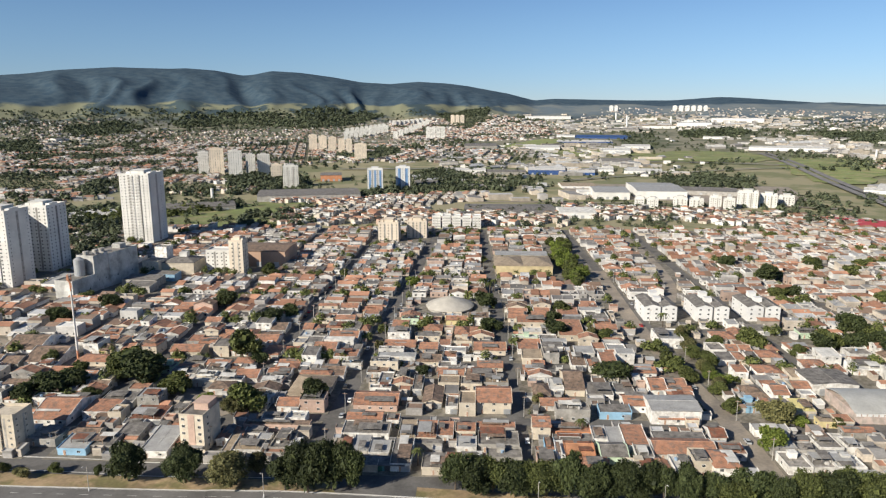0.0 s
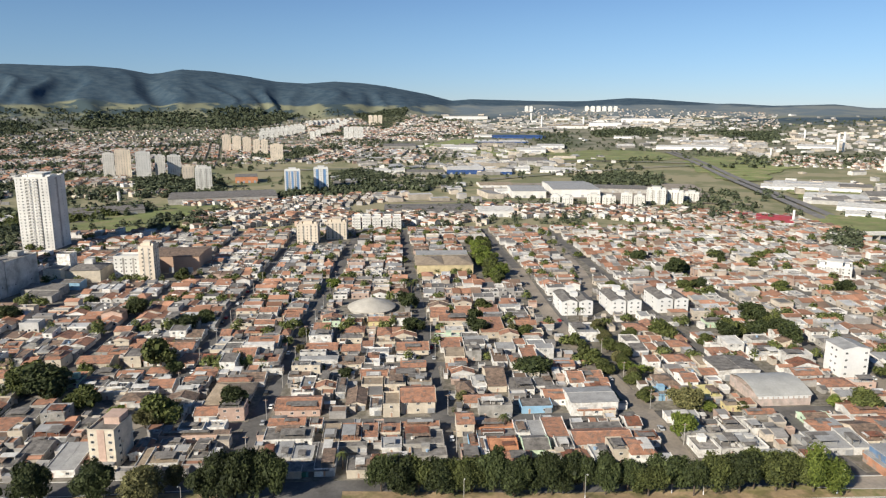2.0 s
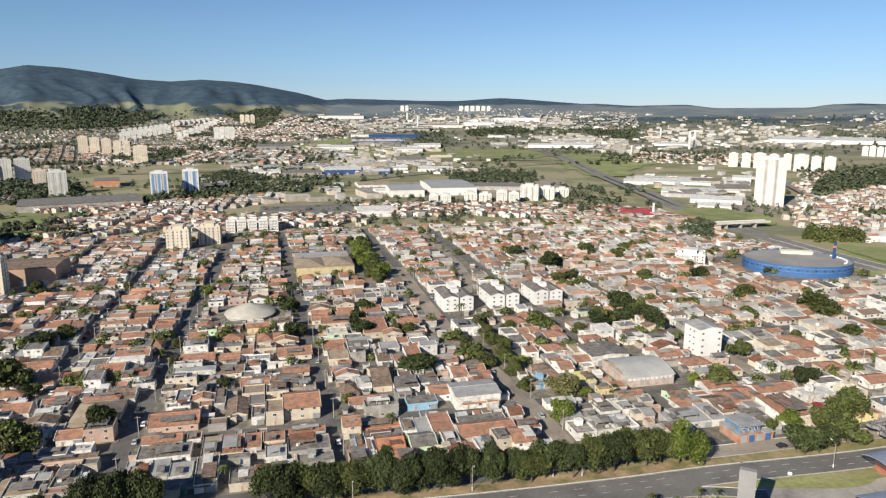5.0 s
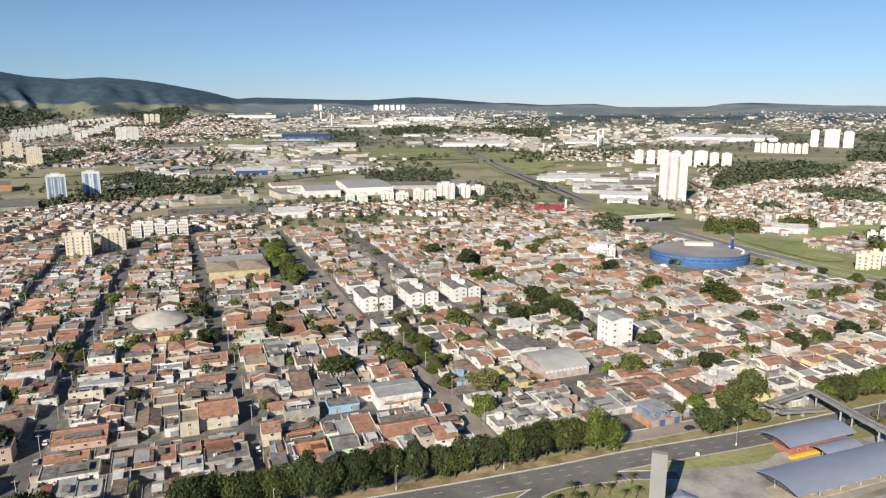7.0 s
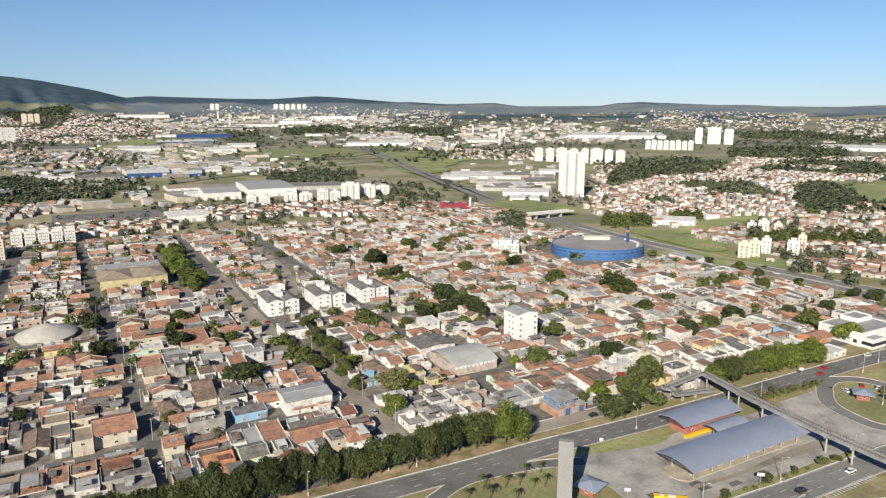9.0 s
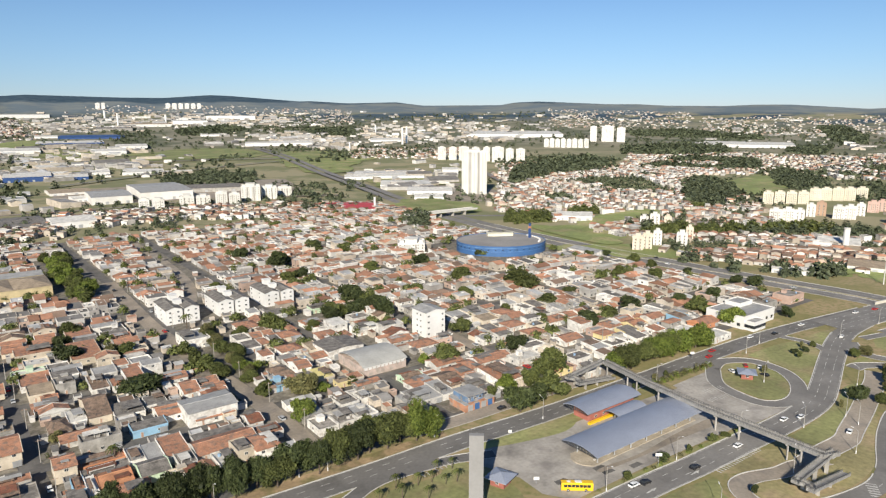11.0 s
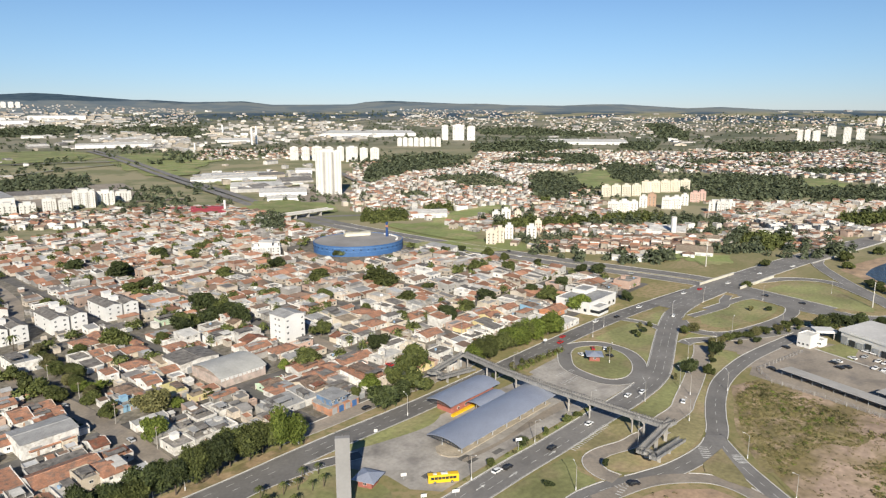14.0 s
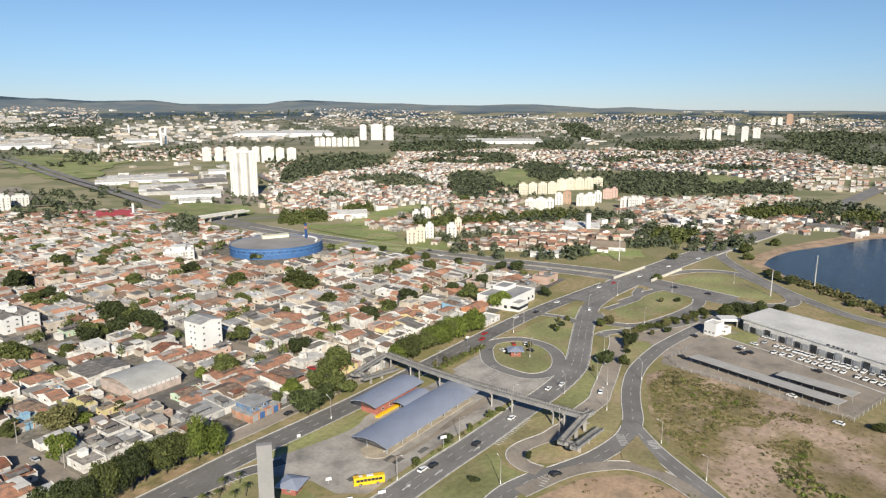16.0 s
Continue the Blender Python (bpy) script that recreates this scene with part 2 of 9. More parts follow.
def terrain_material():
    """Ground: dry grass and scrub in the plain, hedges and woods further out, haze-tinted forest on the range."""
    m = bpy.data.materials.new("terrain")
    m.use_nodes = True
    n, l = m.node_tree.nodes, m.node_tree.links
    b = n["Principled BSDF"]
    b.inputs["Roughness"].default_value = 0.95
    b.inputs["Specular IOR Level"].default_value = 0.1
    g = n.new("ShaderNodeNewGeometry")

    def tex(scale, detail=6):
        t = n.new("ShaderNodeTexNoise")
        t.inputs["Scale"].default_value = scale
        t.inputs["Detail"].default_value = detail
        t.inputs["Roughness"].default_value = 0.6
        l.new(g.outputs["Position"], t.inputs["Vector"])
        return t.outputs["Fac"]

    def step(sock, a, c):
        r = n.new("ShaderNodeMapRange")
        r.inputs[1].default_value, r.inputs[2].default_value = a, c
        l.new(sock, r.inputs[0])
        return r.outputs[0]

    def mix(fac, x, y):
        k = n.new("ShaderNodeMixRGB")
        l.new(fac, k.inputs[0])
        for i, v in ((1, x), (2, y)):
            if isinstance(v, tuple):
                k.inputs[i].default_value = (*v, 1)
            else:
                l.new(v, k.inputs[i])
        return k.outputs[0]

    grass = mix(step(tex(0.03), 0.42, 0.58), (0.25, 0.22, 0.105), (0.36, 0.28, 0.165))
    grass = mix(step(tex(0.35, 3), 0.45, 0.75), grass, (0.17, 0.18, 0.07))
    scrub = mix(step(tex(0.006), 0.46, 0.54), (0.13, 0.14, 0.095), (0.24, 0.225, 0.17))
    # distance haze is painted into forest, foot and ridge as a blue tint
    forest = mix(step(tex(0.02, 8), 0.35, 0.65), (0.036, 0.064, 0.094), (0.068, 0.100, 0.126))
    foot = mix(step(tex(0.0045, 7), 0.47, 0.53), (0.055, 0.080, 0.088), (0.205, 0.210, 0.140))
    # ridge is also paler, as air would veil it
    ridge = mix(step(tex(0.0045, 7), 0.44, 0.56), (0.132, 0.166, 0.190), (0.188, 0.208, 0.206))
    meadow = mix(step(tex(0.012), 0.40, 0.60), (0.21, 0.215, 0.13), (0.29, 0.255, 0.17))
    sep = n.new("ShaderNodeSeparateXYZ")
    l.new(g.outputs["Position"], sep.inputs[0])
    dist = n.new("ShaderNodeVectorMath")
    dist.operation = 'LENGTH'
    l.new(g.outputs["Position"], dist.inputs[0])
    wild = mix(step(tex(0.004, 7), 0.46, 0.53), meadow, forest)
    far = mix(step(dist.outputs["Value"], 3300, 3900), scrub, wild)
    plain = mix(step(tex(0.009, 6), 0.47, 0.55), (0.31, 0.28, 0.18), (0.20, 0.205, 0.115))
    out = mix(step(dist.outputs["Value"], 500, 800), grass, plain)
    out = mix(step(dist.outputs["Value"], 1700, 2400), out, far)
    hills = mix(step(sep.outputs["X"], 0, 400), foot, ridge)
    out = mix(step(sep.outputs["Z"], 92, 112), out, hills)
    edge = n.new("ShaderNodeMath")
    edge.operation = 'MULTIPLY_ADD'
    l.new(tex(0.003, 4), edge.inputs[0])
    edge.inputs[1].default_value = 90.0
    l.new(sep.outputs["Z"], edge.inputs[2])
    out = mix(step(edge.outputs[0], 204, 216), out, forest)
    l.new(out, b.inputs["Base Color"])
    return m


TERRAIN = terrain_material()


# ---- mesh helpers ----
class Geo:
    """Collects faces with material slots, to be made into one mesh."""

    def __init__(self):
        self.v, self.f, self.m = [], [], []

    def face(self, pts, mi=0):
        k = len(self.v)
        self.v.extend(pts)
        self.f.append(tuple(range(k, k + len(pts))))
        self.m.append(mi)

    def mesh(self, verts, faces, mi=0):
        k = len(self.v)
        self.v.extend(verts)
        for f in faces:
            self.f.append(tuple(i + k for i in f))
            self.m.append(mi)

    def box(self, x0, y0, z0, x1, y1, z1, mi=0, bottom=True):
        v = [(x0, y0, z0), (x1, y0, z0), (x1, y1, z0), (x0, y1, z0), (x0, y0, z1), (x1, y0, z1), (x1, y1, z1), (x0, y1, z1)]
        f = [(4, 5, 6, 7), (0, 1, 5, 4), (1, 2, 6, 5), (2, 3, 7, 6), (3, 0, 4, 7)] + ([(3, 2, 1, 0)] if bottom else [])
        self.mesh(v, f, mi)

    def ring(self, w, d, t, z0, z1, mi=0):
        """A rectangular frame, one connected piece."""
        o = [(-w / 2, -d / 2), (w / 2, -d / 2), (w / 2, d / 2), (-w / 2, d / 2)]
        i = [(-w / 2 + t, -d / 2 + t), (w / 2 - t, -d / 2 + t), (w / 2 - t, d / 2 - t), (-w / 2 + t, d / 2 - t)]
        v = [(x, y, z) for z in (z0, z1) for x, y in o + i]
        f = []
        for k in range(4):
            n = (k + 1) % 4
            f += [(k, n, 8 + n, 8 + k), (4 + n, 4 + k, 12 + k, 12 + n), (8 + k, 8 + n, 12 + n, 12 + k), (n, k, 4 + k, 4 + n)]
        self.mesh(v, f, mi)

    def prism(self, pts, z0, z1, mi=0):
        k = len(pts)
        v = [(x, y, z0) for x, y in pts] + [(x, y, z1) for x, y in pts]
        f = [tuple(range(k, 2 * k)), tuple(range(k - 1, -1, -1))] + [(i, (i + 1) % k, k + (i + 1) % k, k + i) for i in range(k)]
        self.mesh(v, f, mi)

    def cyl(self, x, y, z0, z1, r0, r1=None, n=10, mi=0):
        r1 = r0 if r1 is None else r1
        v = [(x + r * cos(2 * pi * i / n), y + r * sin(2 * pi * i / n), z) for r, z in ((r0, z0), (r1, z1)) for i in range(n)]
        f = [tuple(range(n, 2 * n)), tuple(range(n - 1, -1, -1))] + [(i, (i + 1) % n, n + (i + 1) % n, n + i) for i in range(n)]
        self.mesh(v, f, mi)

    def tube(self, a, b, r0, r1, n=6, mi=0):
        a, b = Vector(a), Vector(b)
        d = (b - a).normalized()
        s = d.orthogonal().normalized()
        u = d.cross(s)
        v = [tuple(p + (s * cos(2 * pi * i / n) + u * sin(2 * pi * i / n)) * r) for p, r in ((a, r0), (b, r1)) for i in range(n)]
        f = [tuple(range(n, 2 * n)), tuple(range(n - 1, -1, -1))] + [(i, (i + 1) % n, n + (i + 1) % n, n + i) for i in range(n)]
        self.mesh(v, f, mi)

    def data(self, name, mats, smooth=False):
        me = bpy.data.meshes.new(name)
        me.from_pydata(self.v, [], self.f)
        for m in mats if isinstance(mats, (list, tuple)) else [mats]:
            me.materials.append(m)
        me.polygons.foreach_set("material_index", self.m)
        if smooth:
            me.polygons.foreach_set("use_smooth", [True] * len(self.f))
        me.update()
        return me


def part(name, geo, mats, parent=None, label="", smooth=False, at=None):
    ob = new(name, geo.data(name, mats, smooth) if isinstance(geo, Geo) else geo)
    if parent is not None:
        ob.parent = parent
    if at is not None:
        ob.matrix_basis = at
    if label:
        ob["label"] = label
    return ob


def base(name, x, y, z=0.0, turn=0.0):
    """An empty at a thing's foot, to hold its parts."""
    ob = new(name)
    ob.matrix_basis = pose(x, y, z, 0, 0, turn)
    return ob


def structure(name, geo, mats, label, category):
    return tagged(part(name, geo, mats), label, category, kind="structure")


def smooth_line(pts, n=6):
    """A Catmull-Rom line through the points."""
    p = [Vector((*q[:2], q[2] if len(q) > 2 else 0)) for q in pts]
    if len(p) < 3:
        return p
    p = [p[0] * 2 - p[1]] + p + [p[-1] * 2 - p[-2]]
    out = []
    for i in range(1, len(p) - 2):
        a, b, c, d = p[i - 1:i + 3]
        for k in range(n):
            t = k / n
            out.append(0.5 * (2 * b + (c - a) * t + (2 * a - 5 * b + 4 * c - d) * t * t + (3 * b - a - 3 * c + d) * t ** 3))
    return out + [p[-2]]


def offsets(line):
    out = []
    for i in range(len(line)):
        d = line[min(i + 1, len(line) - 1)] - line[max(i - 1, 0)]
        out.append(Vector((-d.y, d.x, 0)).normalized())
    return out


# ---- terrain ----
RIDGE = [
    (-130.0, 0.30), (-87.8, -0.19), (-84.8, -0.13), (-81.9, -0.17), (-74.0, -0.11), (-70.4, 0.10),
    (-68.0, 0.00), (-63.1, 0.31), (-60.8, 0.31), (-58.5, 0.21), (-54.4, 0.25), (-52.2, 0.37),
    (-50.1, 0.37), (-44.5, 0.60), (-42.6, 0.52), (-41.4, 0.31), (-35.1, 0.28), (-32.9, 0.55),
    (-28.9, 0.46), (-26.1, 0.64), (-25.2, 0.61), (-19.9, 1.02), (-18.4, 1.08), (-15.1, 0.85),
    (-12.1, 0.86), (-6.0, 1.02), (-4.4, 0.90), (-2.3, 1.44), (0.9, 2.03), (2.7, 2.26),
    (5.0, 2.39), (7.3, 2.21), (9.6, 2.34), (11.8, 2.72), (14.4, 3.05), (16.6, 3.16),
    (18.1, 2.84), (18.8, 2.79), (20.8, 3.14), (22.9, 3.27), (24.1, 3.21), (27.9, 3.24),
    (31.6, 2.95), (33.4, 2.67), (35.0, 2.52), (60.0, 2.50), (110.0, 0.30),
]
RIDGE_TURN, RIDGE_RISE = [a for a, e in RIDGE], [e for a, e in RIDGE]


def height(x, y):
    """Level plain round the eye, rising slowly to the far hills, steeply to the range."""
    r = hypot(x, y)
    if r < 1000:
        return 0.0
    turn = math.degrees(atan2(-x, y))
    top = EYE_Z + 4750 * tan(radians(float(np.interp(turn, RIDGE_TURN, RIDGE_RISE))))
    low = min(top, 165.0)
    u = min((r - 1000) / 3750, 1.0)
    s = min(max((r - 3350) / 1400, 0.0), 1.0)
    s = s * s * (3 - 2 * s)
    z = low * u ** 2.4 + (top - low) * s
    if s > 0 and top > 190:
        # spurs and gullies run down the range
        arc = radians(turn) * 4000 + 150 * noise.noise(Vector((x * 0.0022, y * 0.0022, 1.3)))
        spur = 1 - 2.4 * abs(noise.noise(Vector((arc / 330, r / 1900, 3.1)))) + .5 * (1 - 2.4 * abs(noise.noise(Vector((arc / 125, r / 800, 8.4)))))
        z += (spur - .5) * 58 * s * (1 - s) * 4 * (top - low) / 300
    z += noise.noise(Vector((x * 0.0016, y * 0.0016, 7.0))) * 9 * min((r - 1000) / 1200, 1.0) * (1 - u * u)
    return z


def make_ground():
    rings = [0, 60, 150, 300, 450, 600, 750, 900] + [1000 + 45 * i for i in range(52)] + [3350 + 26 * i for i in range(55)] + [4800, 4900]
    turns = [-100 + 0.5 * i for i in range(176)] + [-12 + 0.25 * i for i in range(200)] + [38 + 0.5 * i for i in range(24)] + [50 + 5 * i for i in range(42)]
    k = len(turns)
    v = [(0.0, 0.0, 0.0)]
    for r in rings[1:]:
        for a in turns:
            x, y = -r * sin(radians(a)), r * cos(radians(a))
            v.append((x, y, height(x, y)))
    f = [(0, 1 + (j + 1) % k, 1 + j) for j in range(k)]
    for i in range(len(rings) - 2):
        p, q = 1 + i * k, 1 + (i + 1) * k
        f += [(p + j, p + (j + 1) % k, q + (j + 1) % k, q + j) for j in range(k)]
    g = Geo()
    g.mesh(v, [tuple(reversed(t)) for t in f])
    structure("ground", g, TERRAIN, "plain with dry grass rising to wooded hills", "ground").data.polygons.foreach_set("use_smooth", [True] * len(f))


make_ground()


# ---- roads ----
KERBS = Geo()
MARKS = Geo()
AVOID = []


STRIPS = []


def road(name, pts, width, z=0.06, mat=None, label="grey asphalt road", kerb=True, lanes=0, edge=False):
    """An asphalt strip along a line; its kerbs and lane marks follow once all roads are known."""
    z += 0.007 * (len(STRIPS) % 24)
    line = smooth_line(pts)
    if max(hypot(p.x, p.y) for p in line) > 950:
        line = [line[i].lerp(line[i + 1], k / 4) for i in range(len(line) - 1) for k in range(4)] + [line[-1]]
        for p in line:
            if hypot(p.x, p.y) > 950:
                p.z = height(p.x, p.y) + min(2.6, (hypot(p.x, p.y) - 950) * .02)
    off = offsets(line)
    g = Geo()
    for i in range(len(line) - 1):
        a, b, n0, n1 = line[i], line[i + 1], off[i] * width / 2, off[i + 1] * width / 2
        up = Vector((0, 0, z))
        g.face([tuple(a - n0 + up), tuple(b - n1 + up), tuple(b + n1 + up), tuple(a + n0 + up)])
    structure(name, g, mat or ASPHALT, label, "road")
    STRIPS.append((line, off, width, z, kerb, lanes, edge))
    AVOID.append((line, width / 2))


def on_other(p, me, pad):
    for k, (line, off, width, *rest) in enumerate(STRIPS):
        if k == me:
            continue
        lim = (width / 2 + pad) ** 2
        for i in range(len(line) - 1):
            ax, ay = line[i].x, line[i].y
            dx, dy = line[i + 1].x - ax, line[i + 1].y - ay
            t = ((p.x - ax) * dx + (p.y - ay) * dy) / max(dx * dx + dy * dy, 1e-6)
            t = 0.0 if t < 0 else 1.0 if t > 1 else t
            if (ax + dx * t - p.x) ** 2 + (ay + dy * t - p.y) ** 2 < lim:
                return True
    return False


def stripe(p, q, n, w, z):
    MARKS.face([(p.x - n.x * w, p.y - n.y * w, p.z + z), (q.x - n.x * w, q.y - n.y * w, q.z + z), (q.x + n.x * w, q.y + n.y * w, q.z + z), (p.x + n.x * w, p.y + n.y * w, p.z + z)])


def dress_roads():
    """Kerbs and painted marks, left out where another road joins."""
    for me, (line, off, width, z, kerb, lanes, edge) in enumerate(STRIPS):
        run = 0.0
        for i in range(len(line) - 1):
            steps = max(1, int((line[i + 1] - line[i]).length / 4))
            for k in range(steps):
                a, b = line[i].lerp(line[i + 1], k / steps), line[i].lerp(line[i + 1], (k + 1) / steps)
                na, nb = off[i].lerp(off[i + 1], k / steps), off[i].lerp(off[i + 1], (k + 1) / steps)
                d = b - a
                L = max(d.length, 1e-6)
                near = hypot(a.x, a.y) < 750
                for s in (-1, 1):
                    w = width / 2
                    mid = (a + b) / 2 + na * s * w
                    if not near or on_other(mid, me, 0.2):
                        continue
                    if kerb:
                        q = [a + na * s * w, b + nb * s * w, b + nb * s * (w + 0.4), a + na * s * (w + 0.4)]
                        zz = z + 0.14
                        KERBS.face([(p.x, p.y, p.z + zz) for p in (q if s < 0 else q)][::-1 if s > 0 else 1][::-1])
                        e = (q[0], q[1])
                        KERBS.face([(e[0].x, e[0].y, e[0].z), (e[1].x, e[1].y, e[1].z), (e[1].x, e[1].y, e[1].z + zz), (e[0].x, e[0].y, e[0].z + zz)][::s])
                    if edge:
                        stripe(a + na * s * (w - 0.4), b + nb * s * (w - 0.4), na, .08, z + .02)
                if lanes > 1 and near and int(run / 4) % 2 == 0 and not on_other((a + b) / 2, me, -2.0):
                    for j in range(1, lanes):
                        o = -width / 2 + width * j / lanes
                        stripe(a + na * o, a + na * o + d * min(1.0, 3.0 / L), na, .10, z + .02)
                run += L


def patch(name, pts, z, mat, label, category, rounded=False):
    g = Geo()
    line = [(p.x, p.y) for p in smooth_line(list(pts) + [pts[0]])[:-1]] if rounded else list(pts)
    if sum(line[i - 1][0] * line[i][1] - line[i][0] * line[i - 1][1] for i in range(len(line))) < 0:
        line = line[::-1]
    g.face([(x, y, z) for x, y in line])
    return structure(name, g, mat, label, category)


def bars(a, b, count, length, width, z=0.17):
    """A row of painted bars from a to b, each lying across the row."""
    a, b = Vector((*a, z)), Vector((*b, z))
    d = (b - a).normalized()
    n = Vector((-d.y, d.x, 0))
    for i in range(count):
        c = a + (b - a) * ((i + 0.5) / count)
        MARKS.face([tuple(c - d * width / 2 - n * length / 2), tuple(c + d * width / 2 - n * length / 2), tuple(c + d * width / 2 + n * length / 2), tuple(c - d * width / 2 + n * length / 2)])


# the avenue, two carriageways, and the junction
road("avenue_far_side", [(-700, 199), (-160, 199.8), (-84, 200.9), (-53, 201), (0, 198.4), (57, 194.2), (110, 191.8), (150, 191.3), (197, 188.7), (240, 188.2), (320, 188), (375, 186), (420, 181), (465, 175)], 11.5, 0.06, DARK_ASPHALT, lanes=3, edge=True, label="grey avenue carriageway with dashed lane marks")
road("avenue_near_side", [(-300, 140), (60, 132), (120, 129.5), (180, 127.8), (207, 126.3), (240, 125.4), (265, 124.6), (285, 125.2), (302, 127.8), (320, 133.8), (345, 143), (364, 149.8), (385, 157), (408, 162.5), (440, 164.5)], 11.6, 0.06, lanes=3, edge=True, label="grey avenue carriageway with dashed lane marks")
road("bridge_road", [(412, 173), (447, 169), (482, 166), (520, 161.5), (572, 154), (626, 145), (685, 134), (790, 112), (1000, 78), (1300, 40)], 23.0, 0.30, lanes=5, edge=True, label="wide grey road running on past a lake")
road("service_road", [(141, 208), (160, 206), (200, 205.5), (248, 204.5), (262, 212)], 8.0, 0.05, WORN_ASPHALT, label="worn service street beside the avenue")
road("verge_street", [(-420, 224), (-170, 221), (-118, 219), (-70, 220)], 9.0, 0.05, STREET, label="worn grey side street")
road("station_entry", [(78, 150), (82, 166), (93, 178), (100.4, 182.2), (107, 184.6), (115, 185.4), (128, 184), (140, 181.7), (155, 176)], 5.5, 0.055, DARK_ASPHALT, label="narrow dark entry road to a bus station")
road("slip_road", [(150, 96), (177, 100), (193, 97), (208, 90), (224, 84), (244, 81), (260, 84), (275, 90), (292, 96), (314, 101), (342, 102), (365, 100), (411, 92), (454, 85)], 7.8, 0.05, lanes=2, label="grey local road curving through grass")
road("turning_loop", [(248, 100.5), (236, 104.5), (226.5, 105.8), (215.5, 109.8), (208.3, 110.2), (203.8, 107.2), (201.5, 102.5), (201.4, 97)], 6.6, 0.055, WORN_ASPHALT, label="narrow worn turning loop")
road("access_way", [(240, 103.5), (256, 103.5), (270, 103), (281, 105.6), (303, 110.8), (327, 117.2), (343, 121.5), (356, 126.5)], 8.4, 0.055, WORN_ASPHALT, label="pale brownish access way")
road("branch_road", [(256, 84), (246, 75), (238, 67), (225, 51), (212, 34), (195, 8)], 7.0, 0.055, lanes=2, label="grey branch road beside scrub")
road("lower_branch", [(185, 96), (205, 89), (216, 81), (223, 71), (222, 58), (212, 40)], 6.0, 0.058, WORN_ASPHALT, label="worn grey branch road")
road("ring_road", [(297, 176.5), (309, 179), (321.5, 170), (320.8, 154.5), (311.5, 142.5), (298, 135), (286, 133.8), (277.5, 139.5), (276.5, 150), (281.5, 164.5), (297, 176.5)], 6.6, 0.055, label="grey ring road round a lawn")
road("link_road", [(371, 181), (372.8, 170), (371, 161), (366, 152)], 5.0, 0.054, label="short grey link road")
road("ramp_link", [(468, 151.5), (452, 149), (440, 144.5), (424, 147), (404, 152)], 5.2, 0.054, label="short grey ramp beside grass")
road("inner_loop", [(392, 154), (378, 142), (383, 124), (411, 113), (445, 107), (466, 112), (474, 128), (474, 147)], 7.5, 0.055, label="grey loop road round grass")
road("outer_loop", [(515, 152), (545, 133), (553, 108), (530, 82), (502, 60), (482, 58), (470, 74), (474, 97), (480, 125), (484, 150)], 8.5, 0.055, lanes=2, label="grey loop ramp round grass")
road("loop_link", [(425, 150), (445, 146), (462, 143), (474, 138)], 6.0, 0.054, label="grey link road")
road("garden_road", [(352, 135), (361, 133), (383, 115), (401, 104), (425, 95)], 7.0, 0.053, label="grey road beside young trees")
road("lakeside_road", [(640, 135), (608, 128), (550, 92), (501, 51), (475, 22), (462, -10), (455, -60)], 9.0, 0.055, lanes=2, label="grey road along a lake")
road("highway_near", [(464, 88), (468, 108), (477, 135), (486, 188), (474, 300), (468, 440), (474, 568), (488, 680), (511, 790), (548, 950), (600, 1170), (690, 1560), (790, 2000)], 13, 0.07, lanes=2, edge=True, label="grey highway carriageway")
road("highway_far", [(476, 90), (482, 110), (491, 142), (503, 188), (490, 300), (484, 440), (489, 566), (503, 676), (527, 786), (564, 946), (616, 1166), (708, 1556), (808, 1996)], 13, 0.07, lanes=2, edge=True, label="grey highway carriageway")
road("valley_road", [(500, 640), (560, 600), (640, 560), (760, 520), (900, 500), (1200, 470)], 10, 0.05, label="grey street through a valley")
road("hill_street", [(590, 545), (640, 620), (720, 760), (820, 940), (900, 1080)], 12, 0.05, label="straight grey street lined with houses")

road("ring_highway", [(690, 1560), (520, 1640), (330, 1700), (160, 1640), (40, 1560), (-120, 1500), (-300, 1480)], 14, 0.08, label="pale distant highway across the plain", kerb=False)
road("feeder_road", [(150, 1250), (260, 1330), (420, 1420), (560, 1480), (650, 1500)], 9, 0.08, label="pale distant feeder road", kerb=False)
road("rail_corridor", [(-420, 760), (-300, 880), (-150, 960), (20, 970), (160, 960), (330, 955), (480, 900)], 9, 0.05, WORN_ASPHALT, label="pale dusty track across the plain", kerb=False)
patch("works_yard", [(120, 1020), (420, 960), (470, 990), (520, 1180), (330, 1260), (150, 1200)], 0.04, WORN_ASPHALT, "pale worn yard of industrial plots", "yard")
patch("mall_parking", [(560, 760), (640, 700), (700, 760), (760, 980), (700, 1050), (620, 1000)], 0.04, WORN_ASPHALT, "wide grey parking yard of stores", "yard")
dress_roads()

# painted hatching, crossings and arrows
bars((209, 119.3), (237, 119.5), 18, 2.6, 0.55, 0.11)
bars((267.1, 162.8), (279.7, 160.2), 8, 3.0, 0.35)
bars((260.5, 155.1), (273.1, 154.1), 8, 3.0, 0.35)
bars((236, 78.5), (244, 84), 6, 3.5, 0.6)
bars((246, 72), (241, 67.5), 6, 4.0, 0.6)
bars((124, 179), (142, 180), 9, 2.2, 0.4)
bars((202, 93), (192, 92), 6, 2.0, 0.5)
bars((8, 227), (24, 227), 10, 3.0, 0.7)
bars((196, 95), (206, 91), 7, 1.6, 0.5)
for ax, ay in ((178, 125.6), (200, 123.6), (164, 129), (270, 122.5)):
    MARKS.face([(ax, ay - .25, .09), (ax + 3, ay - .25, .09), (ax + 3, ay + .25, .09), (ax, ay + .25, .09)])
    MARKS.face([(ax + 3, ay - .8, .09), (ax + 5, ay, .09), (ax + 3, ay + .8, .09)])

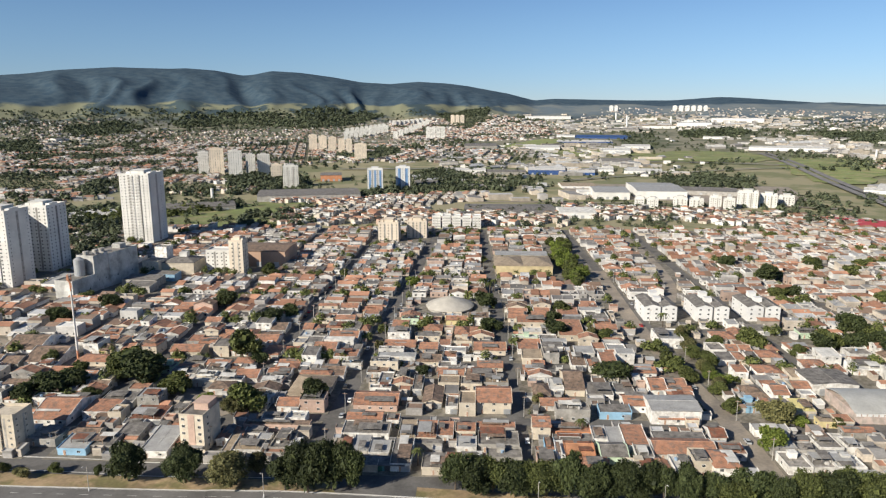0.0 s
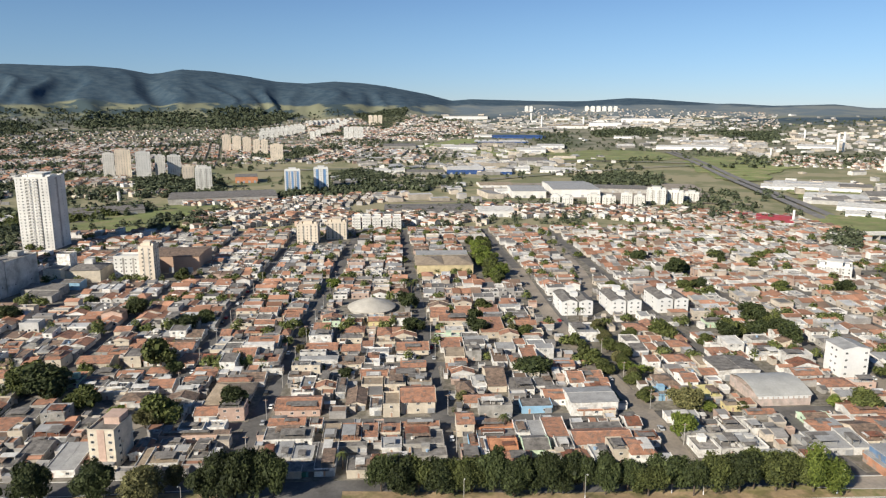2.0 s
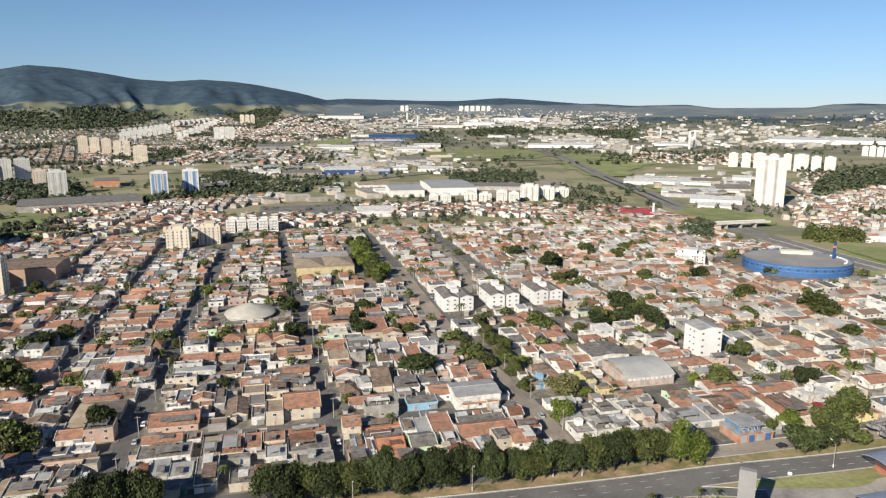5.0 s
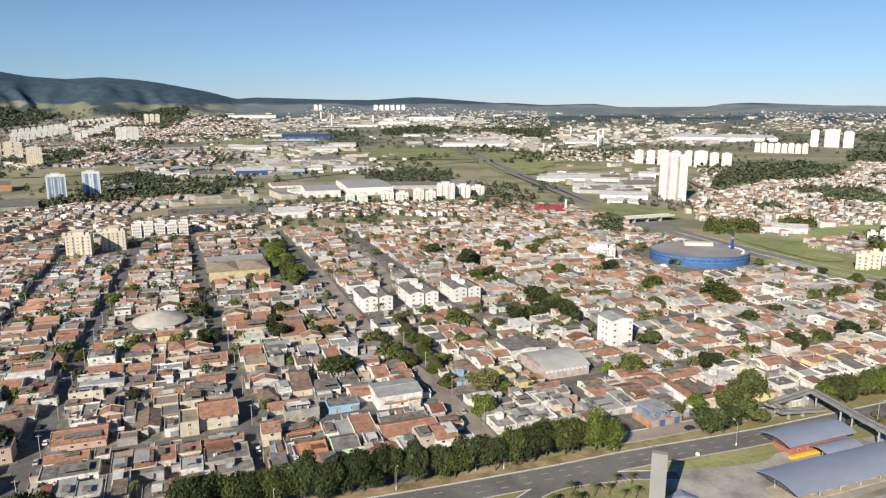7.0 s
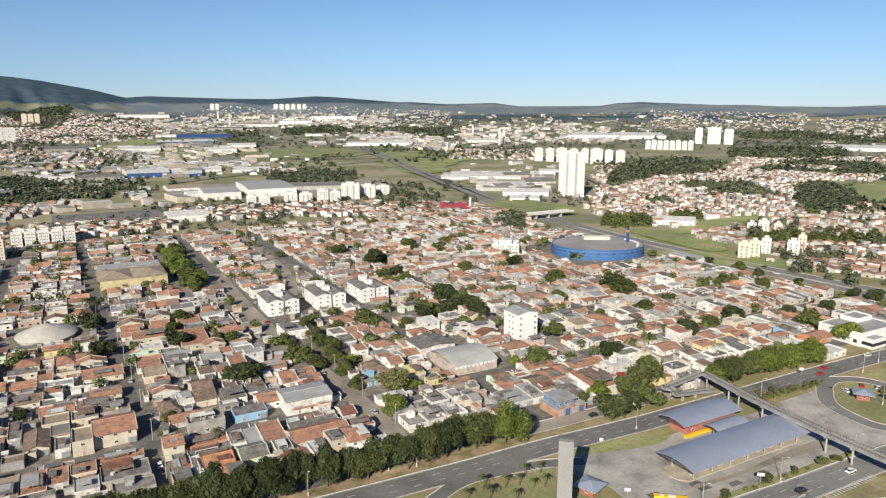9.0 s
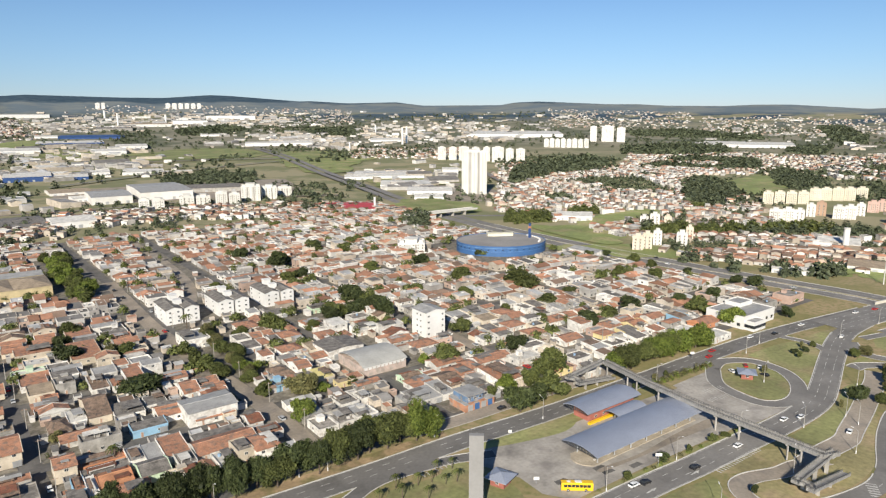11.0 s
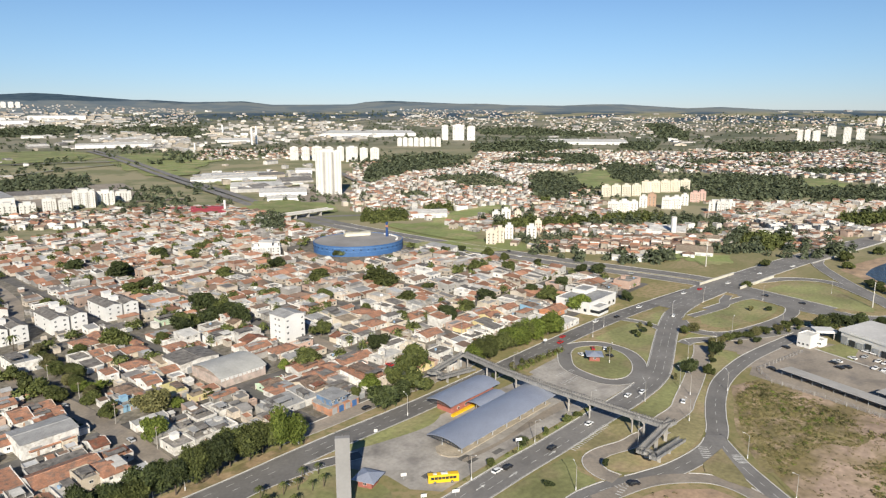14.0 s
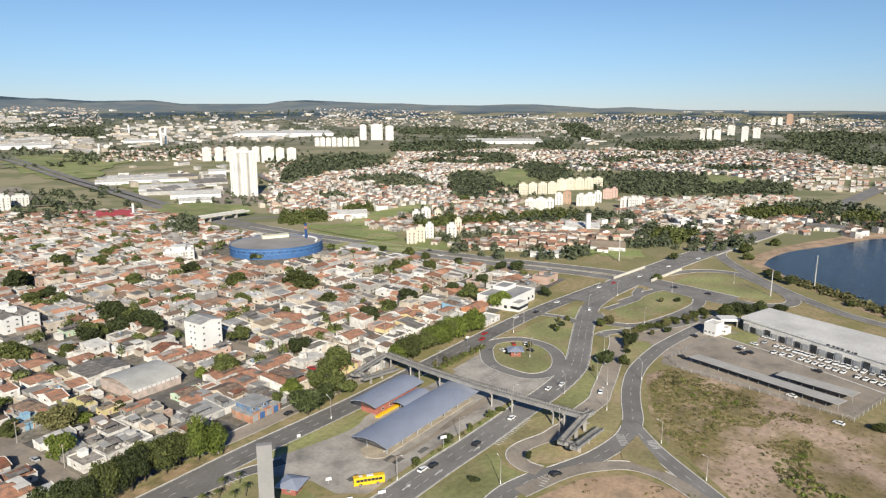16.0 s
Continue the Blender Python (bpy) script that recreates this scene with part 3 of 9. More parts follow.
patch("bus_forecourt", [(141, 184), (163, 179), (186, 176), (206, 176), (262, 172), (282, 170), (277, 150), (279, 138), (262, 133), (240, 134.5), (200, 136.3), (163, 137), (156, 137), (150, 146), (151, 158)], 0.045, FORECOURT, "stained pale concrete bus forecourt", "paving")
patch("gate_forecourt", [(330, 101), (346, 105), (358, 109), (357, 122), (370, 120.5), (390, 108), (422, 96), (446, 87), (432, 77), (405, 84), (380, 86), (352, 92)], 0.046, WORN_ASPHALT, "brownish paved forecourt of a depot gate", "paving")
patch("bus_turning_area", [(262.9, 175.2), (296, 176), (284, 163), (279, 150), (280.5, 138.5), (292, 134), (281, 131), (255, 131.5), (254.7, 145.0), (259.0, 159.7)], 0.051, FORECOURT, "stained worn turning area for buses", "paving")
patch("bus_lane_wear", [(176, 143.5), (196, 142.2), (222, 141.6), (250, 140.5), (250, 145), (224, 145.6), (198, 143.9), (178, 145.6)], 0.0535, WORN_ASPHALT, "brown oil-worn bus lane beside a platform", "stain", True)
patch("station_lawn", [(145.7, 186.9), (164.4, 186.5), (202.5, 185.1), (203.1, 178.8), (189.3, 173.0), (166.6, 177.3), (155.7, 181.3)], 0.05, LAWN, "dry mown grass beside a bus station", "lawn", True)
# oil-darkened standings where buses wait
for sx, sy in ((190.2, 139.6), (178.7, 142.7), (178.2, 146.1), (204.3, 139.8), (160.7, 147.8)):
    patch("oil_stain", [(sx - 2.6, sy - 1.1), (sx + 2.8, sy - 1.4), (sx + 2.4, sy + 1.0), (sx - 2.2, sy + 1.3)], 0.05, STREET, "dark oil-stained patch of paving", "stain")
patch("parking_lot", [(330, 94), (345, 97), (366, 94), (405, 76), (400, 20), (385, -25), (352, -2), (312, 9)], 0.04, WORN_ASPHALT, "brownish grey asphalt parking lot", "parking")
patch("scrub_ground", [(310, 96), (292, 88), (262, 76), (246, 62), (222, 38), (205, 8), (230, -30), (300, -14), (316, 20), (328, 88)], 0.03, surface("scrub_soil", (0.45, 0.33, 0.245), 0.95, 0.35, 0.25, 0.025, 0.4, 0.0, 0.08, (0.235, 0.185, 0.085), 0.51), "brown scrubland with bare earth and weeds", "scrub")
patch("weed_cover", [(296, 90), (318, 87), (309, 73), (304, 57), (293, 38), (281, 42), (276, 51), (262, 54.5), (246, 57), (240, 60), (249, 67), (267, 79)], 0.036, surface("low_weed_cover", (0.235, 0.195, 0.085), 0.95, 0.45, 0.35, 0.09, 0.9, 0.0, 0.06, (0.36, 0.27, 0.175), 0.46), "low olive weeds covering scrubland", "weeds", True)
patch("dirt_mound", [(150, 94), (186, 90), (206, 82), (217, 70), (216, 50), (200, 30), (160, 40)], 0.03, EARTH, "bare brown earth with dry weeds", "earth")
VERGE_WEST = [(-420, 216), (-170, 214.5), (-110, 214), (-62, 214.5), (-50, 213), (-47, 207), (-53, 205.6), (-123, 205.2), (-420, 205)]
VERGE_EAST = [(-20, 212), (20, 209), (60, 205.5), (150, 202.5), (150, 196.2), (110, 196.6), (57, 199), (0, 203), (-20, 204.2)]
for side in (VERGE_WEST, VERGE_EAST):
    patch("verge_strip", side, 0.03, surface("dry_verge", (0.36, 0.26, 0.15), 0.95, 0.35, 0.25, 0.08, 0.7, 0.0, 0.04, (0.19, 0.165, 0.07), 0.47), "dry grassy verge beside the avenue", "verge")
patch("lake_shore", [(602, 112), (640, 106), (690, 92), (745, 70), (830, 20), (830, -60), (480, -60), (484, 2), (508, 30), (536, 54), (556, 72), (585, 95)], 0.035, EARTH, "bare orange-brown lake shore", "shore", True)
patch("lake", [(600, 94), (632, 93), (670, 84), (715, 60), (800, 10), (800, -80), (470, -90), (487, -20), (494, 4), (513, 27), (541, 50), (560, 68)], 0.06, WATER, "dark blue calm lake", "water", True)
# lawns of the junction, some fresh, some dry
LAWNS_RING = [
    ([(297, 172.6), (309, 175), (318, 166.5), (316.6, 153.3), (305.5, 142.6), (291, 137.5), (283.5, 140.3), (281.4, 149.5), (285, 162)], LAWN),
    ([(328, 176), (344, 176), (359, 175), (371, 169.5), (362, 155), (340, 147.5), (316, 138.5), (320, 145), (327, 157), (327.5, 168)], LAWN),
    ([(379, 173), (411.6, 170), (406, 166), (388, 160), (373.5, 155), (376, 165)], LAWN),
    ([(395, 142), (412, 148), (436, 141), (455, 147), (466, 140), (462, 120), (440, 116), (412, 122), (394, 130)], LAWN),
    ([(492, 140), (535, 128), (540, 108), (515, 84), (494, 70), (484, 76), (484, 104)], LAWN),
]
LAWNS_BRIDGE = [
    ([(211.3, 106.6), (215.5, 105.6), (223.5, 102), (227, 96.6), (223.5, 88.5), (214, 91.2), (207.5, 97.5), (206.3, 103)], GRASS),
    ([(60, 125.5), (120, 123), (150, 122.4), (178, 121), (204, 117.5), (198, 110), (195, 101.5), (180, 103), (150, 101), (60, 108)], LAWN),
    ([(209, 118.5), (236, 118.5), (247, 109.5), (236, 108.3), (226, 110), (214, 114.2)], GRASS),
    ([(257, 117.5), (270, 117.9), (287, 119), (308, 122.6), (325, 127), (337, 123), (309, 115.6), (288, 111.5), (273, 107.8), (256, 109)], LAWN),
    ([(352, 121.5), (357, 115.3), (354, 105.5), (349, 102.5), (328, 105), (311, 106.6), (322, 110.5), (341, 116)], LAWN),
]
LAWNS_VERGE = [
    ([(278, 99.8), (303, 106), (296, 101.5), (281, 96), (259, 88.2), (238, 86.5), (222, 90), (229, 95.5), (243, 97), (261, 98.5)], GRASS),
    ([(357, 138), (371, 130), (391, 116.5), (423, 99), (443, 91), (430, 100.5), (406, 114), (383, 124), (374, 139)], LAWN),
    ([(110, 178), (128, 176), (141, 180), (146, 160), (140, 145), (110, 140), (95, 160)], LAWN),
    ([(150, 182), (200, 183), (245, 181), (245, 178), (190, 178), (160, 180)], LAWN),
    ([(160, 136.2), (197, 135.3), (238, 133.4), (252, 131.3), (248, 130), (213, 132.2), (178, 134), (160, 134.7)], LAWN),
]
for i_lawn, (gx, cover) in enumerate(LAWNS_RING + LAWNS_BRIDGE + LAWNS_VERGE):
    patch("lawn", gx, 0.054 + .0004 * i_lawn, cover, "mown grass with dry patches", "lawn", True)
patch("islet", [(247, 77.6), (242, 73.6), (232.6, 65.2), (225, 59.8), (224.8, 67.4), (225.8, 75.8), (231, 78.6)], 0.3, GRASS, "small dry grass traffic islet with kerbs", "lawn")


# ---- street grid of the low neighbourhood: raised block slabs between asphalt streets ----
g = Geo()
g.face([(-470, 206, 0.02), (462, 206, 0.02), (452, 735, 0.02), (-470, 735, 0.02)])
structure("street_asphalt", g, STREET, "worn asphalt of narrow residential streets", "street")


def s2(y):
    return -60 + (y - 240) * 0.037


def s1(y):
    return 17 - (y - 240) * 0.026


def sc(y):
    return 104 - (y - 240) * 0.028


def fixed(x):
    return lambda y: x


LANES_X = [fixed(-470), fixed(-405), fixed(-343), fixed(-282), fixed(-222), fixed(-163), fixed(-104), s2, s1, sc, fixed(160), fixed(222), fixed(282), fixed(342), fixed(400), fixed(455)]
LANES_Y = [206, 264, 328, 388, 450, 512, 574, 636, 698, 735]
BLOCKS = []
for i in range(len(LANES_X) - 1):
    for j in range(len(LANES_Y) - 1):
        a, b = LANES_Y[j] + (3.6 if j else 18.0 if i < 7 else 13.0), LANES_Y[j + 1] - 3.6
        x0a, x0b = LANES_X[i](a) + 3.8, LANES_X[i](b) + 3.8
        x1a, x1b = LANES_X[i + 1](a) - 3.8, LANES_X[i + 1](b) - 3.8
        if j == 0 and i >= 9:
            a = 212.5
        BLOCKS.append((max(x0a, x0b), min(x1a, x1b), a, b))
        g = Geo()
        g.prism([(x0a, a), (x1a, a), (x1b, b), (x0b, b)], 0.0, 0.17)
        structure("pavement", g, SIDEWALK, "paved yards and sidewalks of a house block", "pavement")


# ---- houses ----
def island_set(src, rough):
    out = {}
    for k, (c, v) in src.items():
        out[k] = surface("district_" + rough + "_" + k, c, 0.9, 0.3, 0.15, 0.12, 1.2, v, 0.0, island=True)
    return out


FAR_WALLS = island_set({"w": ((0.60, 0.58, 0.55), 0.30), "c": ((0.48, 0.42, 0.35), 0.28), "p": ((0.46, 0.34, 0.28), 0.2), "g": ((0.36, 0.34, 0.32), 0.3)}, "wall")
FAR_ROOFS = island_set({"t": ((0.375, 0.195, 0.124), 0.42), "b": ((0.22, 0.15, 0.11), 0.3), "g": ((0.21, 0.20, 0.19), 0.45), "l": ((0.42, 0.42, 0.42), 0.3), "w": ((0.62, 0.60, 0.56), 0.25)}, "roof")
FAR_MATS = [FAR_WALLS[k] for k in "wcpg"] + [FAR_ROOFS[k] for k in "tbglw"] + [PANE]
WALL_SLOT = {k: i for i, k in enumerate("wcpg")}
ROOF_SLOT = {k: 4 + i for i, k in enumerate("tbglw")}


def walls_and_roof(gw, gr, w, d, h, kind, mw=0, mr=0, over=0.45, rise=None, rim=False):
    """Walls into gw and a roof with real thickness into gr, footprint centred on the origin."""
    x, y = w / 2, d / 2
    if kind == "f":
        gw.box(-x, -y, 0, x, y, h, mw)
        t = 0.22
        gw.ring(w, d, t, h, h + 0.7, mw)
        gr.box(-x + t, -y + t, h + 0.004, x - t, y - t, h + 0.12, mr)
        return h + 0.7
    if kind == "s":
        # one low slope of sheets behind a raised front wall
        rise = 0.09 * d if rise is None else rise
        gw.mesh([(-x, -y, 0), (x, -y, 0), (x, y, 0), (-x, y, 0), (-x, -y, h), (x, -y, h), (x, y, h + rise), (-x, y, h + rise)],
                [(0, 1, 5, 4), (1, 2, 6, 5), (2, 3, 7, 6), (3, 0, 4, 7)], mw)
        gw.box(-x, -y - 0.18, h - 0.5, x, -y, h + 0.35, mw)
        for s in (-1, 1):
            a, b = (s * x, s * (x + 0.16)) if s > 0 else (-x - 0.16, -x)
            gw.mesh([(a, -y, h - 0.6), (b, -y, h - 0.6), (b, y, h - 0.6), (a, y, h - 0.6), (a, -y, h + 0.5), (b, -y, h + 0.5), (b, y, h + rise + 0.5), (a, y, h + rise + 0.5)],
                    [(4, 5, 6, 7), (0, 1, 5, 4), (1, 2, 6, 5), (2, 3, 7, 6), (3, 0, 4, 7)], mw)
        n = max(1, int(w / 2.4)) if rim else 1
        prof = []
        for i in range(n):
            u = .14 + .05 * (i % 2)
            prof += [(-x + 0.004 + i * (w - 0.008) / n, u), (-x + 0.004 + (i + 1) * (w - 0.008) / n, u)]
        prof += [(x - 0.004, .02), (-x + 0.004, .02)]
        m = len(prof)
        gr.mesh([(a, -y + 0.002, h + u) for a, u in prof] + [(a, y, h + rise + u) for a, u in prof],
                [tuple(range(m))[::-1], tuple(range(m, 2 * m))] + [(k, (k + 1) % m, m + (k + 1) % m, m + k) for k in range(m)], mr)
        return h + rise
    turn = kind == "G"
    if turn:
        x, y = y, x

    def T(p):
        return (-p[1], p[0], p[2]) if turn else p
    k = (0.30 if rise is None else rise / y) * y
    th, o = 0.18, over
    if kind == "h":
        i = min(y, x * 0.95)
        gw.mesh([T(p) for p in [(-x, -y, 0), (x, -y, 0), (x, y, 0), (-x, y, 0), (-x, -y, h), (x, -y, h), (x, y, h), (-x, y, h)]],
                [(0, 1, 5, 4), (1, 2, 6, 5), (2, 3, 7, 6), (3, 0, 4, 7)], mw)
        X, Y = x + o, y + o
        z0 = h - 0.05
        v = [(-X, -Y, z0), (X, -Y, z0), (X, Y, z0), (-X, Y, z0), (-X, -Y, z0 + th), (X, -Y, z0 + th), (X, Y, z0 + th), (-X, Y, z0 + th), (-x + i, 0, h + k + th), (x - i, 0, h + k + th)]
        gr.mesh([T(p) for p in v], [(0, 1, 5, 4), (1, 2, 6, 5), (2, 3, 7, 6), (3, 0, 4, 7), (4, 5, 9, 8), (6, 7, 8, 9), (5, 6, 9), (7, 4, 8), (3, 2, 1, 0)], mr)
    else:
        gw.mesh([T(p) for p in [(-x, -y, 0), (x, -y, 0), (x, y, 0), (-x, y, 0), (-x, -y, h), (x, -y, h), (x, y, h), (-x, y, h), (-x, 0, h + k), (x, 0, h + k)]],
                [(0, 1, 5, 4), (1, 2, 6, 9, 5), (2, 3, 7, 6), (3, 0, 4, 8, 7)], mw)
        X, Y = x + 0.3, y + o
        e = h - k * o / y
        for s in (-1, 1):
            v = [(-X, s * Y, e), (X, s * Y, e), (X, 0, h + k), (-X, 0, h + k), (-X, s * Y, e + th), (X, s * Y, e + th), (X, 0, h + k + th), (-X, 0, h + k + th)]
            fs = [(4, 5, 6, 7), (3, 2, 1, 0), (0, 1, 5, 4), (1, 2, 6, 5), (3, 0, 4, 7)]
            gr.mesh([T(p) for p in v], fs if s < 0 else [tuple(reversed(q)) for q in fs], mr)
        gr.mesh([T(p) for p in [(-X, -.18, h + k + th * .6), (X, -.18, h + k + th * .6), (X, .18, h + k + th * .6), (-X, .18, h + k + th * .6), (-X, 0, h + k + th + .14), (X, 0, h + k + th + .14)]],
                [(0, 1, 5, 4), (2, 3, 4, 5), (1, 2, 5), (3, 0, 4)], mr)
        if rim:
            # plastered gable rims stand above the tiles
            for s in (-1, 1):
                a, b = (X, X + .2) if s > 0 else (-X - .2, -X)
                prof = [(-Y, e - .1), (Y, e - .1), (Y, e + th + .22), (0, h + k + th + .3), (-Y, e + th + .22)]
                m = len(prof)
                gw.mesh([T((q, py, pz)) for q in (a, b) for py, pz in prof], [tuple(range(m))[::-1], tuple(range(m, 2 * m))] + [(i, (i + 1) % m, m + (i + 1) % m, m + i) for i in range(m)], mw)
    return h + k


def window_data():
    g = Geo()
    g.box(-0.65, -0.07, -0.55, 0.65, 0.0, 0.55, 0)
    for s in (-1, 1):
        g.box(s * 0.30 - 0.26, -0.09, -0.45, s * 0.30 + 0.26, -0.071, 0.45, 1)
    return g.data("window", [WHITE, PANE])


def door_data():
    g = Geo()
    g.box(-0.5, -0.07, 0, 0.5, 0, 2.1, 0)
    g.box(-0.42, -0.10, 0.05, 0.42, -0.071, 2.02, 1)
    return g.data("door", [WHITE, BROWNISH])


def gate_data():
    g = Geo()
    pts = []
    for i in range(12):
        a = -1.4 + i * 0.24
        pts += [(a, -0.03), (a + 0.12, -0.03), (a + 0.12, -0.07), (a + 0.24, -0.07)]
    g.prism(pts + [(1.48, 0.0), (-1.4, 0.0)], 0.05, 2.3)
    return g.data("garage_gate", STEEL)


def tank_data():
    g = Geo()
    g.cyl(0, 0, 0, 0.9, 0.55, 0.7, 12)
    g.cyl(0, 0, 0.9, 1.1, 0.74, 0.2, 12)
    return g.data("water_tank", TANK, False)


WINDOW, DOOR, GATE, TANKS = window_data(), door_data(), gate_data(), tank_data()
rng = random.Random(11)
WALL_WORD = {"w": "white", "c": "cream", "y": "yellow", "p": "pink", "o": "orange", "b": "blue", "g": "grey", "n": "mint green"}
ROOF_WORD = {"t": "terracotta tile", "T": "dark terracotta tile", "o": "orange tile", "b": "brown tile", "c": "sand-coloured tile", "g": "grey corrugated", "l": "pale metal", "w": "white", "y": "yellow", "n": "pale green"}
TAKEN = []


def house(x, y, w, d, h, kind, roof, wall, turn=0, rear=None):
    """A plastered town house: walls, roof, windows, door, gate; some have a water tank or a rear annex."""
    flat = kind == "f"
    top = base("flat_roofed_house" if flat else "sheet_roofed_house" if kind == "s" else "house", x, y, 0.17, turn)
    tagged(top, "%s plastered house with a %s %s roof" % (WALL_WORD[wall], "flat" if flat else ROOF_WORD[roof], "concrete" if flat else "pitched" if kind in "gGh" else "sheet"), "house",
           "flat-roofed houses" if flat else "sheet-roofed houses" if kind == "s" else "tile-roofed houses")
    gw, gr = Geo(), Geo()
    walls_and_roof(gw, gr, w, d, h, kind, rim=kind == "s" or rng.random() < 0.65)
    part("wall", gw, WALL[wall], top)
    part("roof", gr, ROUGHCAST if flat and roof == "g" else ROOF[roof], top)
    storeys = 2 if h > 5.2 else 1
    for s in range(storeys):
        z = 1.6 + 2.9 * s
        n = max(1, int(w / 4.5))
        for i in range(n):
            px = -w / 2 + (i + 0.5) * w / n
            if s == 0 and i == 0:
                part("door", DOOR, None, top, at=pose(px, -d / 2 - (0.002), 0))
            else:
                part("window", WINDOW, None, top, at=pose(px, -d / 2 - 0.002, z))
        m = max(1, int(d / 7)) if rng.random() < 0.6 else 0
        for i in range(m):
            side = -1 if x > 0 else 1
            part("window", WINDOW, None, top, at=pose(side * (w / 2 + 0.002), -d / 2 + (i + 0.5) * d / m, z, 0, 0, 90 * side))
    if rng.random() < 0.35:
        part("garage_gate", GATE, None, top, at=pose(w / 2 - 1.8, -d / 2 - 0.2, 0))
    if flat and rng.random() < 0.35:
        part("water_tank", TANKS, None, top, "round blue water tank", at=pose(rng.uniform(-w, w) * 0.3, rng.uniform(-d, d) * 0.3, h + 0.12))
    if flat:
        for i in range(rng.randint(0, 3)):
            g = Geo()
            a = rng.uniform(.3, .8)
            g.box(-a, -a * .7, h + .12, a, a * .7, h + rng.uniform(.5, 1.3))
            part("roof_vent", g, WALL[rng.choice("wgg")], top, at=pose(rng.uniform(-.38, .38) * (w - 1.5), rng.uniform(-.38, .38) * (d - 1.5), 0))
    if flat and min(w, d) > 6 and rng.random() < 0.5:
        g = Geo()
        g.box(-1.4, -1.3, h + 0.12, 1.4, 1.3, h + 2.2)
        g.box(-1.6, -1.5, h + 2.2, 1.6, 1.5, h + 2.35)
        part("stair_head", g, WALL[wall], top, at=pose(rng.uniform(-.2, .2) * w, d * 0.22, 0))
    # sheet covers over terraces and yards
    if rng.random() < (0.75 if hypot(x, y) < 330 else 0.3):
        for i in range(1 if w * d < 70 else 2):
            a, b = rng.uniform(.18, .34) * w, rng.uniform(.16, .34) * d
            cx, cy = rng.uniform(-1, 1) * (w / 2 - a), rng.uniform(-1, 1) * (d / 2 - b)
            z = h + (0.7 + rng.uniform(.3, 1.6) if flat else (0.12 * d if kind == "s" else .3 * min(w, d) / 2 * .5) + rng.uniform(.25, .7))
            g = Geo()
            t = rng.uniform(.1, .5)
            g.mesh([(-a, -b, z), (a, -b, z), (a, b, z + t), (-a, b, z + t), (-a, -b, z + .1), (a, -b, z + .1), (a, b, z + t + .1), (-a, b, z + t + .1)],
                   [(4, 5, 6, 7), (3, 2, 1, 0), (0, 1, 5, 4), (1, 2, 6, 5), (2, 3, 7, 6), (3, 0, 4, 7)])
            for px in (-1, 1):
                for py in (-1, 1):
                    g.box(px * (a - .2) - .08, py * (b - .2) - .08, h - .6, px * (a - .2) + .08, py * (b - .2) + .08, z + (t if py > 0 else 0) + .02)
            part("terrace_cover", g, ROOF[rng.choice("ggglbTgw")], top, at=pose(cx, cy, 0))
    if rear:
        aw, ad, ah = rear
        g = Geo()
        walls_and_roof(g, g, aw, ad, ah, "s", 0, 1)
        part("annex", g, [WALL[rng.choice("wwgc")], ROOF[rng.choice("gglt")]], top, "low rear annex", at=pose(rng.uniform(-1, 1) * (w - aw) / 2, d / 2 + ad / 2 + 0.4, 0))
    return top


def clear(x0, y0, x1, y1, grow=0.0):
    for a, b, c, e in TAKEN:
        if x0 < c - grow and x1 > a + grow and y0 < e - grow and y1 > b + grow:
            return False
    return True


def on_street(x, y, pad):
    for line, half in AVOID_LOCAL:
        for i in range(len(line) - 1):
            a, b = line[i], line[i + 1]
            d = b - a
            t = max(0, min(1, ((x - a.x) * d.x + (y - a.y) * d.y) / max(d.length_squared, 1e-6)))
            if hypot(a.x + d.x * t - x, a.y + d.y * t - y) < half + pad:
                return True
    return False


# side streets that cross the grid aslant
AVOID.clear()
road("slanting_street", [(-300, 372, 0.13), (-240, 335, 0.13), (-180, 312, 0.13), (-118, 277, 0.13), (-104, 266, 0.13)], 8.5, 0.06, WORN_ASPHALT, "worn street running aslant", False)
road("canal_street", [(103, 206, 0.12), (103, 269, 0.12), (97, 337, 0.12), (96, 373, 0.12), (94, 416, 0.12), (96, 540, 0.12)], 9.0, 0.06, WORN_ASPHALT, "worn street beside a planted strip", False)
road("rising_street", [(128, 450, 0.13), (142, 505, 0.13), (148, 600, 0.13), (147, 690, 0.13)], 8.0, 0.06, WORN_ASPHALT, "worn sloping street", False)
road("curved_street", [(259, 240, 0.13), (240, 248, 0.13), (224, 254, 0.13), (224, 285, 0.13), (224, 305, 0.13), (210, 330, 0.13), (188, 354, 0.13), (170, 372, 0.13)], 8.0, 0.06, WORN_ASPHALT, "worn curving street", False)
AVOID_LOCAL = list(AVOID)

# sites kept free for larger buildings and trees: x0, y0, x1, y1
SITES = [
    (-365, 450, -325, 560), (-352, 625, -305, 690), (-300, 440, -222, 545), (-225, 505, -160, 590), (-112, 230, -99, 247),
    (-185, 227, -170, 241), (-38, 408, 2, 452), (8, 508, 64, 600), (98, 402, 190, 440), (150, 262, 184, 318), (208, 290, 232, 322),
    (360, 415, 458, 505), (62, 495, 94, 650), (104, 298, 121, 380), (-103, 650, -48, 712), (-52, 735, 0, 760), (362, 196, 402, 228), (165, 206, 190, 224), (252, 206, 335, 214),
]
TAKEN.extend(SITES)

